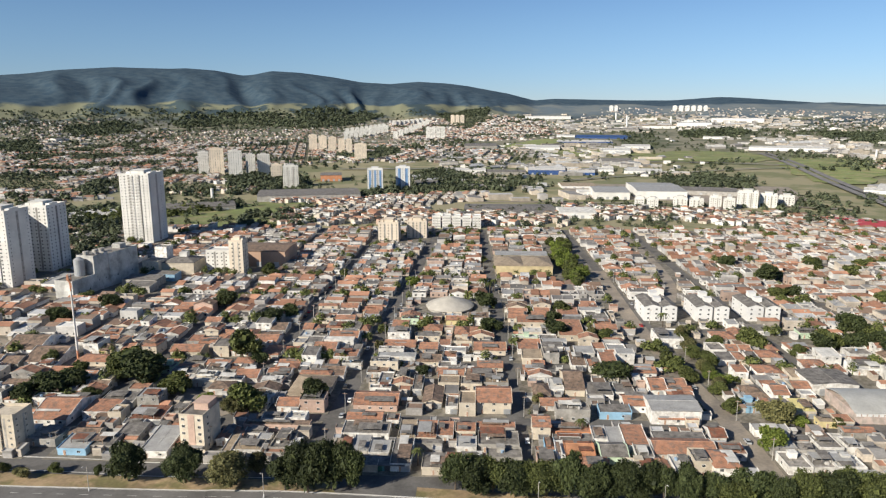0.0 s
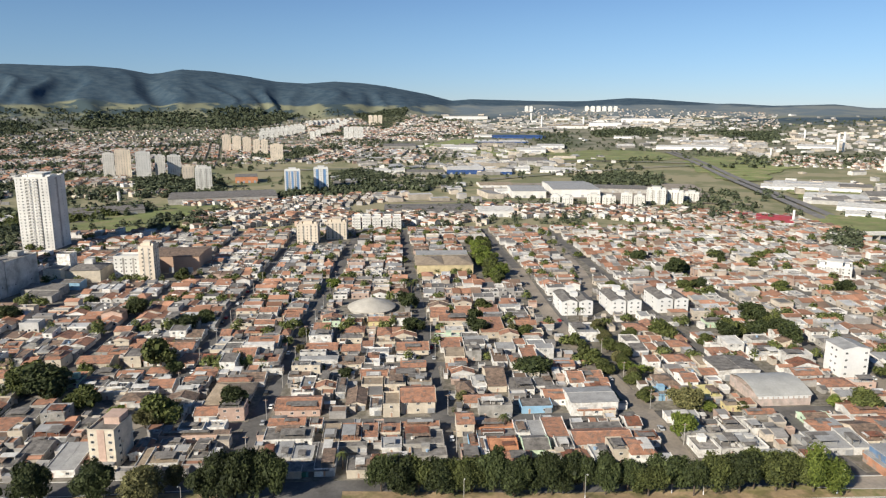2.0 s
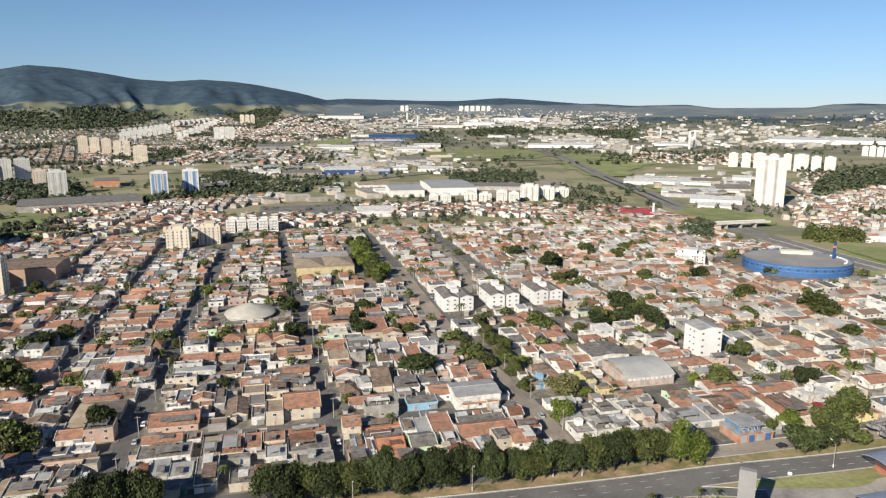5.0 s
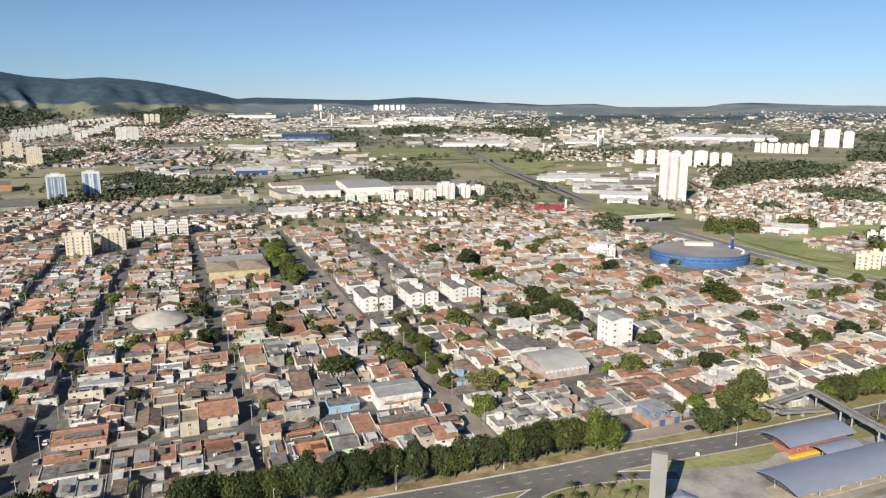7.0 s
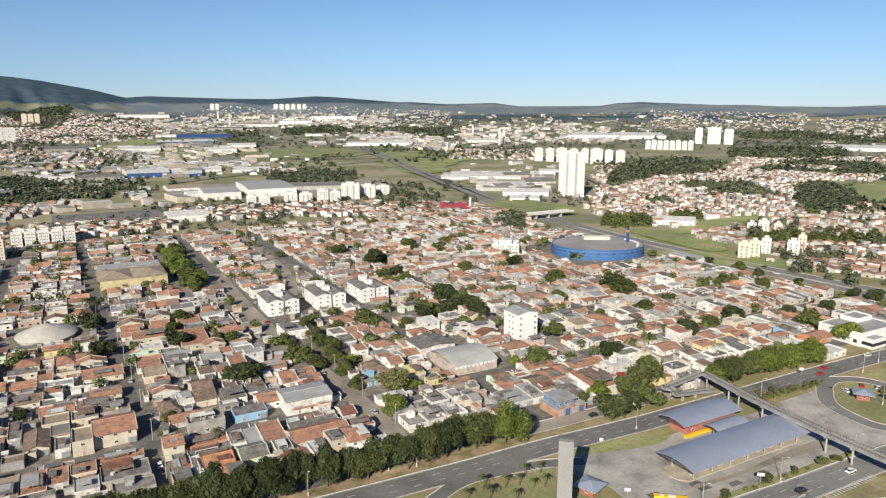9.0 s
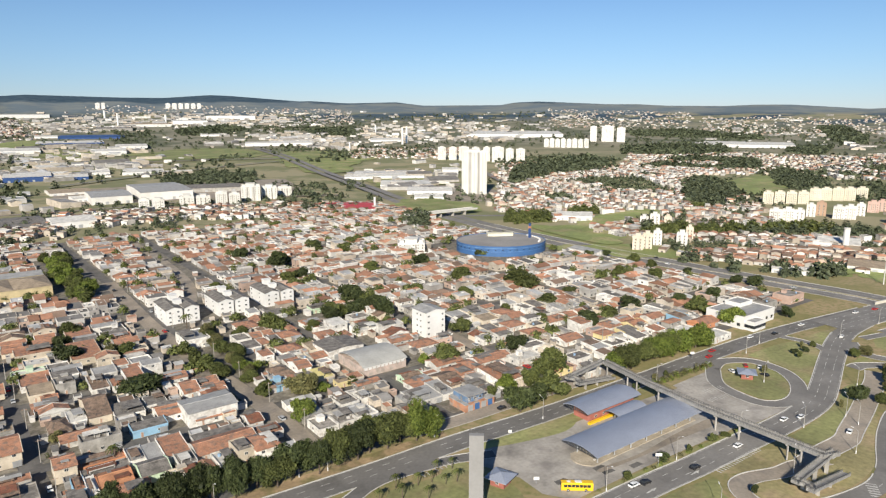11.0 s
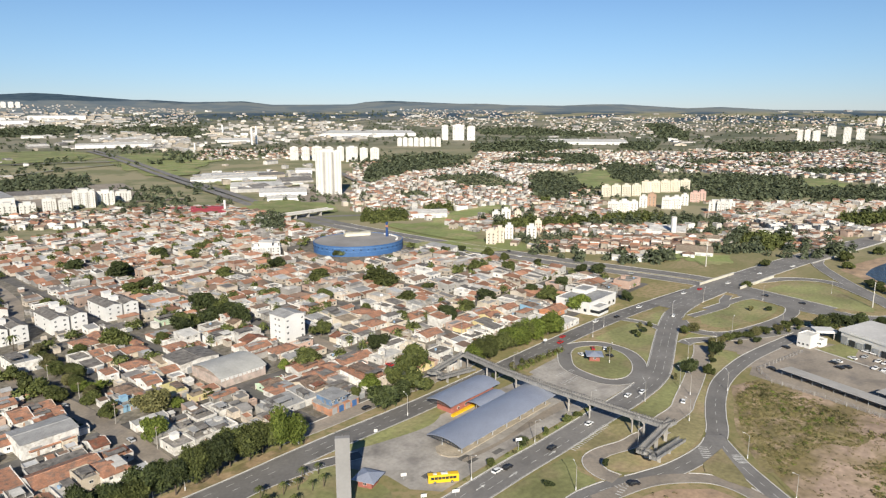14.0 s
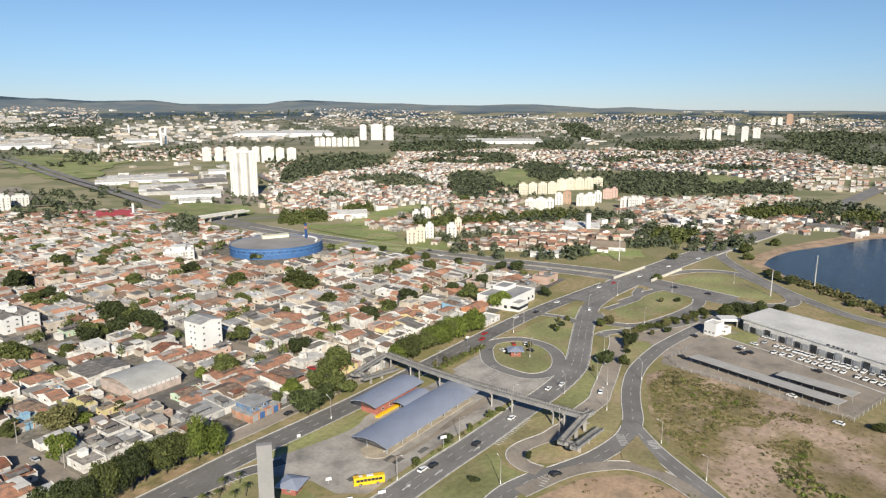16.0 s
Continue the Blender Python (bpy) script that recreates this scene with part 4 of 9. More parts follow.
# houses of the nearest blocks, as they stand: centre, width, depth, wall height, roof form, roof, wall
NEAR_A = [
    (-40.3, 326.5, 18.8, 5.2, 4.9, "s", "l", "w"), (-34.1, 296.3, 8.9, 6.8, 2.9, "G", "t", "c"), (-43.1, 277.7, 18.6, 13.9, 3.2, "g", "t", "p"), (-19.1, 283.4, 8.2, 16.8, 2.9, "G", "b", "c"),
    (-45.5, 260.6, 14.3, 7, 2.9, "g", "t", "w"), (-33.8, 258.8, 5, 5.2, 2.9, "s", "t", "w"), (-43.1, 249.2, 18.3, 9, 2.7, "s", "g", "w"), (-26.9, 248.4, 6.2, 13.5, 2.7, "s", "c", "c"),
    (-19.4, 248.6, 7.9, 13.1, 2.7, "s", "t", "c"), (-12.1, 249.3, 6.2, 10.7, 2.9, "s", "t", "w"), (-42.9, 236.1, 5.8, 10.9, 2.7, "s", "l", "g"), (-35.7, 234, 7.4, 8.5, 2.7, "s", "l", "w"),
    (-26.9, 229.9, 7.1, 16.5, 2.9, "s", "g", "w"), (-49.5, 234.7, 6.6, 8.9, 2.5, "s", "c", "c"), (-18.8, 239.8, 11.6, 3.2, 2.5, "s", "g", "g"), (-74.9, 291, 18, 24, 2.5, "h", "c", "c"),
    (-76.4, 305.8, 14.5, 4.6, 3.2, "h", "t", "c"), (-82.2, 257.4, 9.5, 5.7, 3.2, "s", "g", "w"),
]
NEAR_B = [
    (-73.4, 259.9, 7.6, 6.8, 2.5, "f", "w", "w"), (-79.6, 252.2, 26.4, 4.1, 2.7, "s", "b", "p"), (-84.8, 233.4, 10.8, 7.4, 2.5, "s", "c", "w"), (-81, 240.6, 4.9, 4.5, 2.5, "s", "l", "w"),
    (-72.9, 237.4, 7.7, 13, 2.7, "f", "g", "c"), (-86, 245.3, 8.2, 4.5, 2.5, "s", "g", "w"), (-91.9, 234.2, 3.2, 12, 2.5, "s", "c", "w"), (-108.6, 304.3, 11.1, 11.2, 2.9, "g", "t", "w"),
    (-115.7, 357.1, 13.2, 11.7, 2.5, "g", "t", "w"), (-106.5, 337.7, 8.4, 14.6, 2.5, "h", "t", "w"), (-83.7, 326.6, 7.3, 11.2, 5.8, "s", "g", "w"), (-78.7, 338.4, 11.5, 12.8, 4.9, "g", "t", "w"),
    (-73.6, 347.6, 15.8, 4.6, 5.8, "s", "w", "w"), (-65.9, 326.9, 11.8, 8.5, 4.9, "s", "t", "w"), (-61.8, 320.2, 9.7, 4.6, 2.9, "f", "g", "w"), (-72.6, 357.9, 15.5, 11.5, 4.9, "g", "t", "w"),
    (-82.4, 381.3, 9.7, 11.1, 2.9, "h", "t", "c"), (-44.1, 380, 8.7, 11, 4.9, "g", "t", "p"),
]
NEAR_C = [
    (-41.1, 350.4, 16.4, 11.4, 2.9, "g", "t", "w"), (-25.8, 379.4, 10.9, 11.2, 2.7, "h", "t", "c"), (-24.2, 329, 12, 10.6, 2.9, "g", "b", "c"), (-42.4, 300.7, 6.2, 13.7, 2.9, "f", "g", "w"),
    (-35.4, 304.8, 7.6, 10.5, 2.9, "f", "g", "c"), (-26.7, 295.2, 4.3, 14.2, 2.9, "s", "g", "w"), (-4, 274.4, 7, 12.9, 5.3, "f", "c", "c"), (7.1, 279.1, 14.6, 16.7, 5.3, "g", "t", "c"),
    (-10.6, 275.5, 5.2, 11.6, 2.9, "f", "l", "w"), (-4.3, 251.2, 7.8, 7, 2.9, "s", "t", "c"), (7.5, 254.3, 15.3, 4.6, 2.7, "s", "t", "g"), (8.3, 242.9, 15.5, 11.5, 2.7, "f", "g", "g"),
    (-3.7, 239.4, 7.3, 7.6, 2.7, "s", "l", "w"), (10, 231.9, 13.1, 7.6, 2.5, "f", "g", "g"), (36.2, 253.3, 15.9, 5.8, 2.5, "s", "t", "o"), (36.6, 245, 14.8, 5.1, 2.5, "s", "g", "g"),
    (30.4, 233.7, 2.8, 12.8, 2.9, "s", "w", "w"), (27.1, 238.4, 3.4, 8.3, 2.9, "s", "t", "b"),
]
NEAR_D = [
    (37.6, 236.3, 9.9, 10.3, 3.2, "g", "o", "o"), (47.1, 249, 5.3, 9.7, 2.9, "s", "l", "w"), (52.5, 247, 5.7, 11.6, 2.9, "s", "l", "w"), (59.8, 246.2, 8.6, 15.1, 3.2, "s", "t", "w"),
    (49.9, 235.9, 9.3, 10.6, 3.2, "g", "g", "n"), (60.7, 234.4, 6, 8.3, 3.2, "s", "g", "w"), (57.3, 271.2, 13, 7, 3, "s", "g", "b"), (67.5, 280.7, 10.1, 11.5, 3.2, "g", "t", "w"),
    (39.4, 268.3, 13.8, 7.8, 4.9, "f", "g", "g"), (34.6, 279.1, 15, 8.3, 2.5, "g", "t", "w"), (28.8, 292, 7.4, 13.3, 2.5, "h", "b", "c"), (35.8, 297.1, 6.3, 10.3, 2.5, "s", "w", "w"),
    (43.8, 302.8, 8.5, 24, 3.2, "g", "b", "c"), (54.3, 292.7, 11.3, 12.2, 2.5, "s", "g", "w"), (65.7, 294.5, 8.2, 8.5, 2.5, "s", "g", "w"), (49.8, 328.9, 7.1, 15.5, 2.9, "s", "b", "w"),
    (64.2, 324.2, 7.6, 15.2, 4.9, "s", "t", "w"), (57.3, 324.4, 6, 8.8, 2.9, "s", "t", "w"),
]
NEAR_E = [
    (63.8, 350.2, 6.2, 7.9, 2.9, "s", "t", "w"), (37.3, 336, 7.9, 10.1, 4.9, "f", "g", "g"), (27.7, 335, 9.9, 11.4, 3.2, "s", "c", "c"), (30, 326.1, 6.3, 5.4, 2.5, "g", "t", "p"),
    (79.3, 317.8, 12, 8.3, 2.9, "g", "t", "w"), (52.4, 378.9, 14, 23.7, 2.9, "s", "t", "c"), (31.8, 394.8, 17.2, 9.6, 2.9, "s", "t", "c"), (30.9, 376.1, 11, 10.3, 2.9, "f", "w", "c"),
    (6.4, 348.3, 16.7, 13, 2.9, "g", "t", "c"), (-7.8, 357.4, 10, 7.5, 2.9, "f", "c", "c"), (6.3, 322.6, 12.3, 8.6, 2.5, "g", "t", "c"), (-8.7, 373.8, 7.8, 13.6, 2.9, "h", "t", "c"),
    (-0, 375.2, 8.2, 11.4, 2.9, "h", "t", "w"), (-13.8, 333.5, 6.5, 7.3, 2.9, "s", "t", "w"), (-17.5, 351.7, 6.3, 8, 2.9, "s", "t", "w"), (-13, 300, 9.7, 9.5, 2.9, "f", "c", "c"),
    (-2.6, 299.2, 9.7, 9.5, 2.9, "f", "g", "c"), (8.7, 300.4, 11.3, 8.1, 2.9, "f", "c", "g"),
]
NEAR_F = [
    (-173.6, 262.8, 15, 24, 2.9, "g", "t", "w"), (-157.4, 263.9, 13.1, 11.1, 2.7, "s", "t", "w"), (-165.5, 238.6, 11.3, 10.6, 2.5, "f", "g", "g"), (-149.9, 232.6, 10.8, 10.5, 2.5, "s", "l", "b"),
    (-140.2, 234.6, 8.3, 9.1, 2.5, "s", "g", "g"), (-134.4, 244, 9, 9.5, 2.5, "s", "g", "g"), (-118.6, 235.9, 10.3, 18.3, 2.5, "s", "l", "w"), (-134.6, 258.7, 13.5, 11.6, 2.5, "s", "T", "w"),
    (-147.1, 256.8, 5.5, 7.4, 4.9, "f", "c", "c"), (-123.7, 263.1, 8.2, 9.8, 2.5, "f", "g", "c"), (-155, 274.2, 14.3, 9.3, 2.5, "s", "g", "w"), (-111.6, 235.5, 3.4, 9.9, 2.5, "s", "t", "c"),
    (-149.3, 332.3, 15.8, 11, 4.9, "g", "t", "c"), (-240.4, 344.4, 18.7, 24, 2.5, "g", "b", "w"), (-218.4, 327.1, 17.7, 24, 2.5, "g", "b", "w"), (-192.2, 321.6, 18, 10.5, 2.5, "h", "t", "c"),
    (-137.6, 250.8, 7.9, 3.8, 2.5, "s", "g", "w"), (76.3, 240.5, 22.4, 12.1, 2.7, "g", "t", "w"),
]
NEAR_G = [
    (93.1, 239, 10.2, 7.5, 2.7, "s", "t", "w"), (77.3, 249.2, 19.6, 5.1, 2.5, "s", "g", "w"), (79, 268.2, 10.5, 8.4, 2.5, "g", "t", "w"), (87.1, 265.5, 5.2, 5.3, 2.5, "s", "t", "c"),
    (81.2, 300.6, 7, 14.5, 2.9, "g", "t", "w"), (113.3, 231.9, 8.4, 11.5, 2.5, "f", "g", "w"), (121.9, 231.5, 7.8, 9.8, 2.5, "f", "g", "w"), (131.2, 231.5, 10, 9, 2.5, "f", "w", "w"),
    (131.3, 247.4, 8.7, 12, 2.5, "f", "g", "w"), (140.2, 246.2, 5.8, 8.7, 2.5, "f", "g", "w"), (121.6, 242.3, 6.8, 7.1, 2.5, "f", "g", "g"), (125.5, 276.2, 10.6, 13.8, 2.9, "s", "t", "w"),
    (136.4, 278.3, 7.6, 11.5, 2.9, "s", "y", "c"), (122.7, 293.9, 8.8, 13.9, 2.5, "h", "b", "w"), (147.4, 266.7, 6.7, 6.2, 2.9, "s", "t", "c"), (116.7, 281.2, 6.7, 8.8, 2.5, "f", "g", "b"),
    (140.6, 266.2, 6.7, 4.5, 2.5, "s", "c", "y"), (139.4, 321.6, 11.5, 10, 2.9, "h", "t", "w"),
]
NEAR_H = [
    (123.3, 313.8, 6.3, 8.3, 5.3, "s", "t", "w"), (149.6, 315.7, 6, 11.2, 2.9, "s", "c", "c"), (160.3, 319.8, 6.3, 11.5, 2.9, "s", "t", "w"), (172.8, 322.5, 6.4, 8.6, 2.9, "s", "t", "w"),
    (194, 337.5, 13.4, 6.3, 2.9, "g", "t", "w"), (136, 372.7, 12, 12.8, 2.9, "h", "t", "w"), (103.7, 365.8, 13.2, 17.7, 4.9, "f", "l", "w"), (175.9, 338.7, 9.5, 10.8, 5.3, "s", "w", "w"),
    (160.2, 230.6, 14, 12, 2.7, "s", "l", "w"), (170.9, 231.5, 7, 14, 2.7, "s", "l", "w"), (151.2, 229.8, 3.8, 10, 2.7, "s", "l", "g"), (179.6, 238.3, 9.9, 16, 2.9, "g", "b", "c"),
    (168.5, 243.6, 11.8, 10, 2.7, "h", "t", "w"), (190.5, 243.5, 11.7, 12, 2.9, "h", "t", "p"), (193.3, 258.4, 16, 10, 2.9, "g", "t", "w"), (200.3, 246.1, 7.6, 12, 2.7, "h", "t", "c"),
    (214.6, 248.7, 20.8, 9, 2.7, "g", "t", "w"), (204, 227.9, 14, 18, 2.7, "s", "t", "w"),
]
NEAR_I = [
    (186.2, 217.4, 9, 9, 2.9, "f", "w", "w"), (187.3, 226.9, 10, 6.3, 2.5, "s", "g", "g"), (229.8, 239.3, 16, 9.4, 2.7, "f", "w", "w"), (242.9, 233.6, 9.7, 9, 4.9, "f", "w", "c"),
    (250.3, 222.1, 12, 9, 3.2, "f", "g", "w"), (242.7, 208.2, 9, 8, 2.5, "f", "w", "w"), (243.3, 248, 14, 7.2, 3.2, "f", "g", "w"), (293.6, 206.9, 13, 9, 3.2, "s", "t", "n"),
    (300.3, 225.4, 10, 9, 2.9, "s", "g", "w"), (282.4, 225.6, 12, 9, 2.7, "f", "g", "w"), (304.7, 247.5, 11, 10, 2.9, "h", "t", "w"), (268.2, 246, 14, 10, 2.7, "g", "t", "w"),
    (260.8, 264.4, 12, 10, 2.9, "h", "t", "c"), (260.7, 282.2, 12, 10, 2.9, "h", "t", "w"), (255.2, 299.5, 12, 10, 2.9, "s", "c", "c"), (272.3, 304.1, 12, 10, 2.9, "h", "t", "w"),
    (284.8, 274.3, 13, 10, 3.2, "g", "t", "w"), (290.3, 257, 10, 10, 4.9, "s", "t", "w"),
]
NEAR_J = [
    (352.8, 218.2, 16, 10, 3.2, "g", "t", "o"), (337.3, 200.7, 16, 10, 2.9, "f", "w", "w"), (325.5, 211, 9, 9, 5.8, "f", "w", "w"), (351.5, 234.4, 10, 9, 2.7, "s", "b", "b"),
    (446.6, 215.7, 18, 12, 4.9, "f", "g", "p"), (416, 215.8, 14, 10, 4.9, "f", "g", "g"), (188.5, 327.6, 14, 10, 2.9, "s", "w", "w"), (200, 318.9, 14, 7.1, 4.9, "s", "w", "w"),
    (192.9, 299.9, 14, 9, 2.7, "g", "t", "w"), (199.5, 286.1, 14, 10, 2.7, "h", "t", "w"), (196.3, 348.5, 12, 10, 2.9, "f", "g", "w"), (192.9, 370.8, 12, 11, 2.9, "s", "l", "w"),
    (168.4, 356.6, 10, 9, 2.9, "h", "t", "w"), (165.6, 331.2, 10.8, 8.5, 2.9, "h", "t", "w"), (148, 343.1, 12, 10, 2.9, "h", "t", "c"), (159.7, 386.5, 12, 10, 2.5, "s", "g", "w"),
]
NEAR_HOUSES = NEAR_A + NEAR_B + NEAR_C + NEAR_D + NEAR_E + NEAR_F + NEAR_G + NEAR_H + NEAR_I + NEAR_J
for row in NEAR_HOUSES:
    x, y, w, d, h, kind, roof, wall = row
    house(x, y, w, d, h, kind, roof, wall)
    TAKEN.append((x - w / 2, y - d / 2, x + w / 2, y + d / 2))

STUFF = Geo()


def district_house(g, x, y, z, w, d, h, kind, wi, ri, turn=0.0, panes=True):
    """A plain house of a distant street, added to a district's mesh."""
    t = Geo()
    walls_and_roof(t, t, w, d, h, kind, wi, ri)
    if panes:
        n = max(1, int(w / 3.5))
        for i in range(n):
            px = -w / 2 + (i + 0.5) * w / n
            t.box(px - 0.6, -d / 2 - 0.05, 1.0, px + 0.6, -d / 2 - 0.01, 2.1, 9, False)
        t.box(-w / 2 - 0.05, -1.0, 1.0, -w / 2 - 0.01, 0.6, 2.1, 9, False)
    c, s = cos(turn), sin(turn)
    k = len(g.v)
    g.v.extend([(x + c * a - s * b, y + s * a + c * b, z + e) for a, b, e in t.v])
    g.f.extend([tuple(i + k for i in f) for f in t.f])
    g.m.extend(t.m)


def far_house(g, x, y, z, w, d, h, kind, wi, ri, turn):
    """A small house seen from over a kilometre away: walls with a gabled, hipped or flat roof."""
    a, b = w / 2, d / 2
    if kind == "G":
        a, b, turn = b, a, turn + pi / 2
    c, s = cos(turn), sin(turn)

    def at(px, py, pz):
        return (x + c * px - s * py, y + s * px + c * py, z + pz)
    low = [at(-a, -b, 0), at(a, -b, 0), at(a, b, 0), at(-a, b, 0)]
    if kind in "fs":
        k = 0 if kind == "f" else .1 * d
        top = [at(-a, -b, h), at(a, -b, h), at(a, b, h + k), at(-a, b, h + k)]
        g.mesh(low + top, [(0, 1, 5, 4), (1, 2, 6, 5), (2, 3, 7, 6), (3, 0, 4, 7)], wi)
        g.mesh([at(-a, -b, h - .3), at(a, -b, h - .3), at(a, b, h + k - .3), at(-a, b, h + k - .3)], [(0, 1, 2, 3)], ri)
        return
    k, i = .3 * b, (min(a * .9, b) if kind == "h" else 0)
    g.mesh(low + [at(-a, -b, h), at(a, -b, h), at(a, b, h), at(-a, b, h)] + ([] if i else [at(-a, 0, h + k), at(a, 0, h + k)]),
           [(0, 1, 5, 4), (2, 3, 7, 6)] + ([(1, 2, 6, 5), (3, 0, 4, 7)] if i else [(1, 2, 6, 9, 5), (3, 0, 4, 8, 7)]), wi)
    e, o = h - .12, .4
    g.mesh([at(-a - o, -b - o, e), at(a + o, -b - o, e), at(a + o, b + o, e), at(-a - o, b + o, e), at(-a - o * (not i) + i, 0, h + k + .15), at(a + o * (not i) - i, 0, h + k + .15)],
           [(0, 1, 5, 4), (2, 3, 4, 5)] + ([(1, 2, 5), (3, 0, 4)] if i else []), ri)


def pick_style(r):
    u = r.random()
    if u < 0.40:
        return r.choice("gGhg"), r.choices("ttttbT", (5, 5, 4, 4, 3, 1))[0]
    if u < 0.66:
        return "f", r.choice("ggwwl")
    return "s", r.choice("ggltgbl")


def fill_block(x0, x1, y0, y1, r):
    """Small lots wall to wall in shallow rows, each with a house of its own form."""
    along_y = r.random() < 0.6
    span, depth = ((y1 - y0), (x1 - x0)) if along_y else ((x1 - x0), (y1 - y0))
    rows = max(2, round(depth / 14.5))
    dd = depth / rows
    for side in range(rows):
        s = r.uniform(0.2, 1.5)
        while s < span - 4:
            lw = min(r.uniform(5.0, 9.5), span - s)
            if lw < 4:
                break
            length = r.uniform(8.5, min(dd - 0.5, 14.0))
            off = r.uniform(0, dd - length)
            kind, roof = pick_style(r)
            h = r.choice((2.5, 2.6, 2.8, 2.9, 3.0, 3.2, 5.5))
            wd = lw - (0.1 if r.random() < 0.78 else r.uniform(0.6, 1.6))
            c_s, c_d = s + lw / 2, side * dd + off + length / 2
            if along_y:
                x, y, w, d = x0 + c_d, y0 + c_s, length, wd
            else:
                x, y, w, d = x0 + c_s, y0 + c_d, wd, length
            s += lw
            if w < 2.5 or d < 2.5 or not clear(x - w / 2, y - d / 2, x + w / 2, y + d / 2, 0.35) or on_street(x, y, max(w, d) * 0.5):
                continue
            wall = r.choices("wwcgypbn", (6, 4, 5, 5, 0.9, 1.2, 0.3, 0.5))[0]
            TAKEN.append((x - w / 2, y - d / 2, x + w / 2, y + d / 2))
            if hypot(x, y) < 430 and len(MADE) < 420:
                house(x, y, w, d, h, kind, roof, wall)
                MADE.append(1)
            else:
                district_house(STUFF, x, y, 0.17, w, d, h, kind, WALL_SLOT.get(wall, WALL_SLOT["c"]), ROOF_SLOT.get(roof, ROOF_SLOT["b"]), 0.0, hypot(x, y) < 560)
                # tanks, chimneys and small roof rooms
                for i in range(r.choice((0, 1, 1, 2))):
                    a, px, py = r.uniform(.35, .9), x + r.uniform(-.32, .32) * w, y + r.uniform(-.32, .32) * d
                    STUFF.box(px - a, py - a * .8, h + .1, px + a, py + a * .8, h + r.uniform(1.0, 2.0), WALL_SLOT[r.choice("wwcg")], False)
            if r.random() < 0.5:
                q = (x0 + side * dd, y0 + s - 0.07, x0 + side * dd + dd, y0 + s + 0.07) if along_y else (x0 + s - 0.07, y0 + side * dd, x0 + s + 0.07, y0 + side * dd + dd)
                if clear(*q) and not on_street((q[0] + q[2]) / 2, (q[1] + q[3]) / 2, 9):
                    YARD.box(q[0], q[1], 0.0, q[2], q[3], r.uniform(1.9, 2.7), 0, False)


MADE = []
YARD = Geo()
for b in sorted(BLOCKS, key=lambda q: hypot((q[0] + q[1]) / 2, q[2])):
    fill_block(*b, random.Random(int(b[0] * 7 + b[2] * 13)))
# sheds, lean-tos and water rooms crowd the yards
SHEDS = Geo()
for b in BLOCKS:
    r = random.Random(int(b[0] * 3 + b[2] * 5))
    far = hypot((b[0] + b[1]) / 2, b[2])
    for i in range(240 if far < 330 else 150 if far < 480 else 70):
        w, d = r.uniform(2.8, 8.5), r.uniform(2.8, 8.5)
        if r.random() < 0.5:
            w, d = w * 0.6, d * 0.6
        x, y = r.uniform(b[0] + w / 2, b[1] - w / 2), r.uniform(b[2] + d / 2, b[3] - d / 2)
        if not clear(x - w / 2, y - d / 2, x + w / 2, y + d / 2, 0.1) or on_street(x, y, max(w, d) * 0.6):
            continue
        TAKEN.append((x - w / 2 - .3, y - d / 2 - .3, x + w / 2 + .3, y + d / 2 + .3))
        district_house(SHEDS, x, y, 0.17, w, d, (r.choice((2.3, 2.5, 2.7)) if min(w, d) < 4 else r.choice((2.6, 2.9, 3.2))), r.choice("ssfsg"), WALL_SLOT[r.choices("wcpg", (4, 3, 1, 5))[0]], ROOF_SLOT[r.choices("gtlwb", (8, 3, 2, 2, 2))[0]], 0.0, False)
tagged(part("yard_sheds", SHEDS, FAR_MATS), "small sheds and lean-tos filling the yards", "sheds", kind="stuff")
tagged(part("town_houses", STUFF, FAR_MATS), "packed low houses with terracotta and grey roofs", "houses", kind="stuff")
tagged(part("yard_walls", YARD, surface("yard_wall_render", (0.55, 0.52, 0.47), 0.9, 0.3, 0.1, 0.3, 1.5, 0.25, island=True)), "plastered walls between house yards", "walls", kind="stuff")


# ---- larger buildings ----
def windows_into(g, w, d, h, floors, cols, side_cols, mi, z0=1.0, tall=1.0, wide=1.0, sides=(0, 1, 3)):
    """Recess-like dark panes with a pale sill on the faces of a block centred on the origin."""
    fh = (h - z0) / floors
    for f in range(floors):
        z = z0 + f * fh + 0.6
        for face in sides:
            n, length = (cols, w) if face in (0, 2) else (side_cols, d)
            for i in range(n):
                p = -length / 2 + (i + 0.5) * length / n
                if face == 0:
                    g.box(p - wide / 2, -d / 2 - .06, z, p + wide / 2, -d / 2 - .01, z + tall, mi, False)
                elif face == 2:
                    g.box(p - wide / 2, d / 2 + .01, z, p + wide / 2, d / 2 + .06, z + tall, mi, False)
                elif face == 1:
                    g.box(-w / 2 - .06, p - wide / 2, z, -w / 2 - .01, p + wide / 2, z + tall, mi, False)
                else:
                    g.box(w / 2 + .01, p - wide / 2, z, w / 2 + .06, p + wide / 2, z + tall, mi, False)


def pane_data(w, h):
    g = Geo()
    g.box(-w / 2 - .1, -.10, -h / 2 - .12, w / 2 + .1, 0, -h / 2, 0)
    g.box(-w / 2, -.06, -h / 2, w / 2, 0, h / 2, 1)
    g.box(-.04, -.08, -h / 2, .04, -.06, h / 2, 0)
    return g.data("window", [OFFWHITE, PANE])


TOWER_WINDOW, SMALL_WINDOW = pane_data(1.3, 1.0), pane_data(0.7, 0.7)


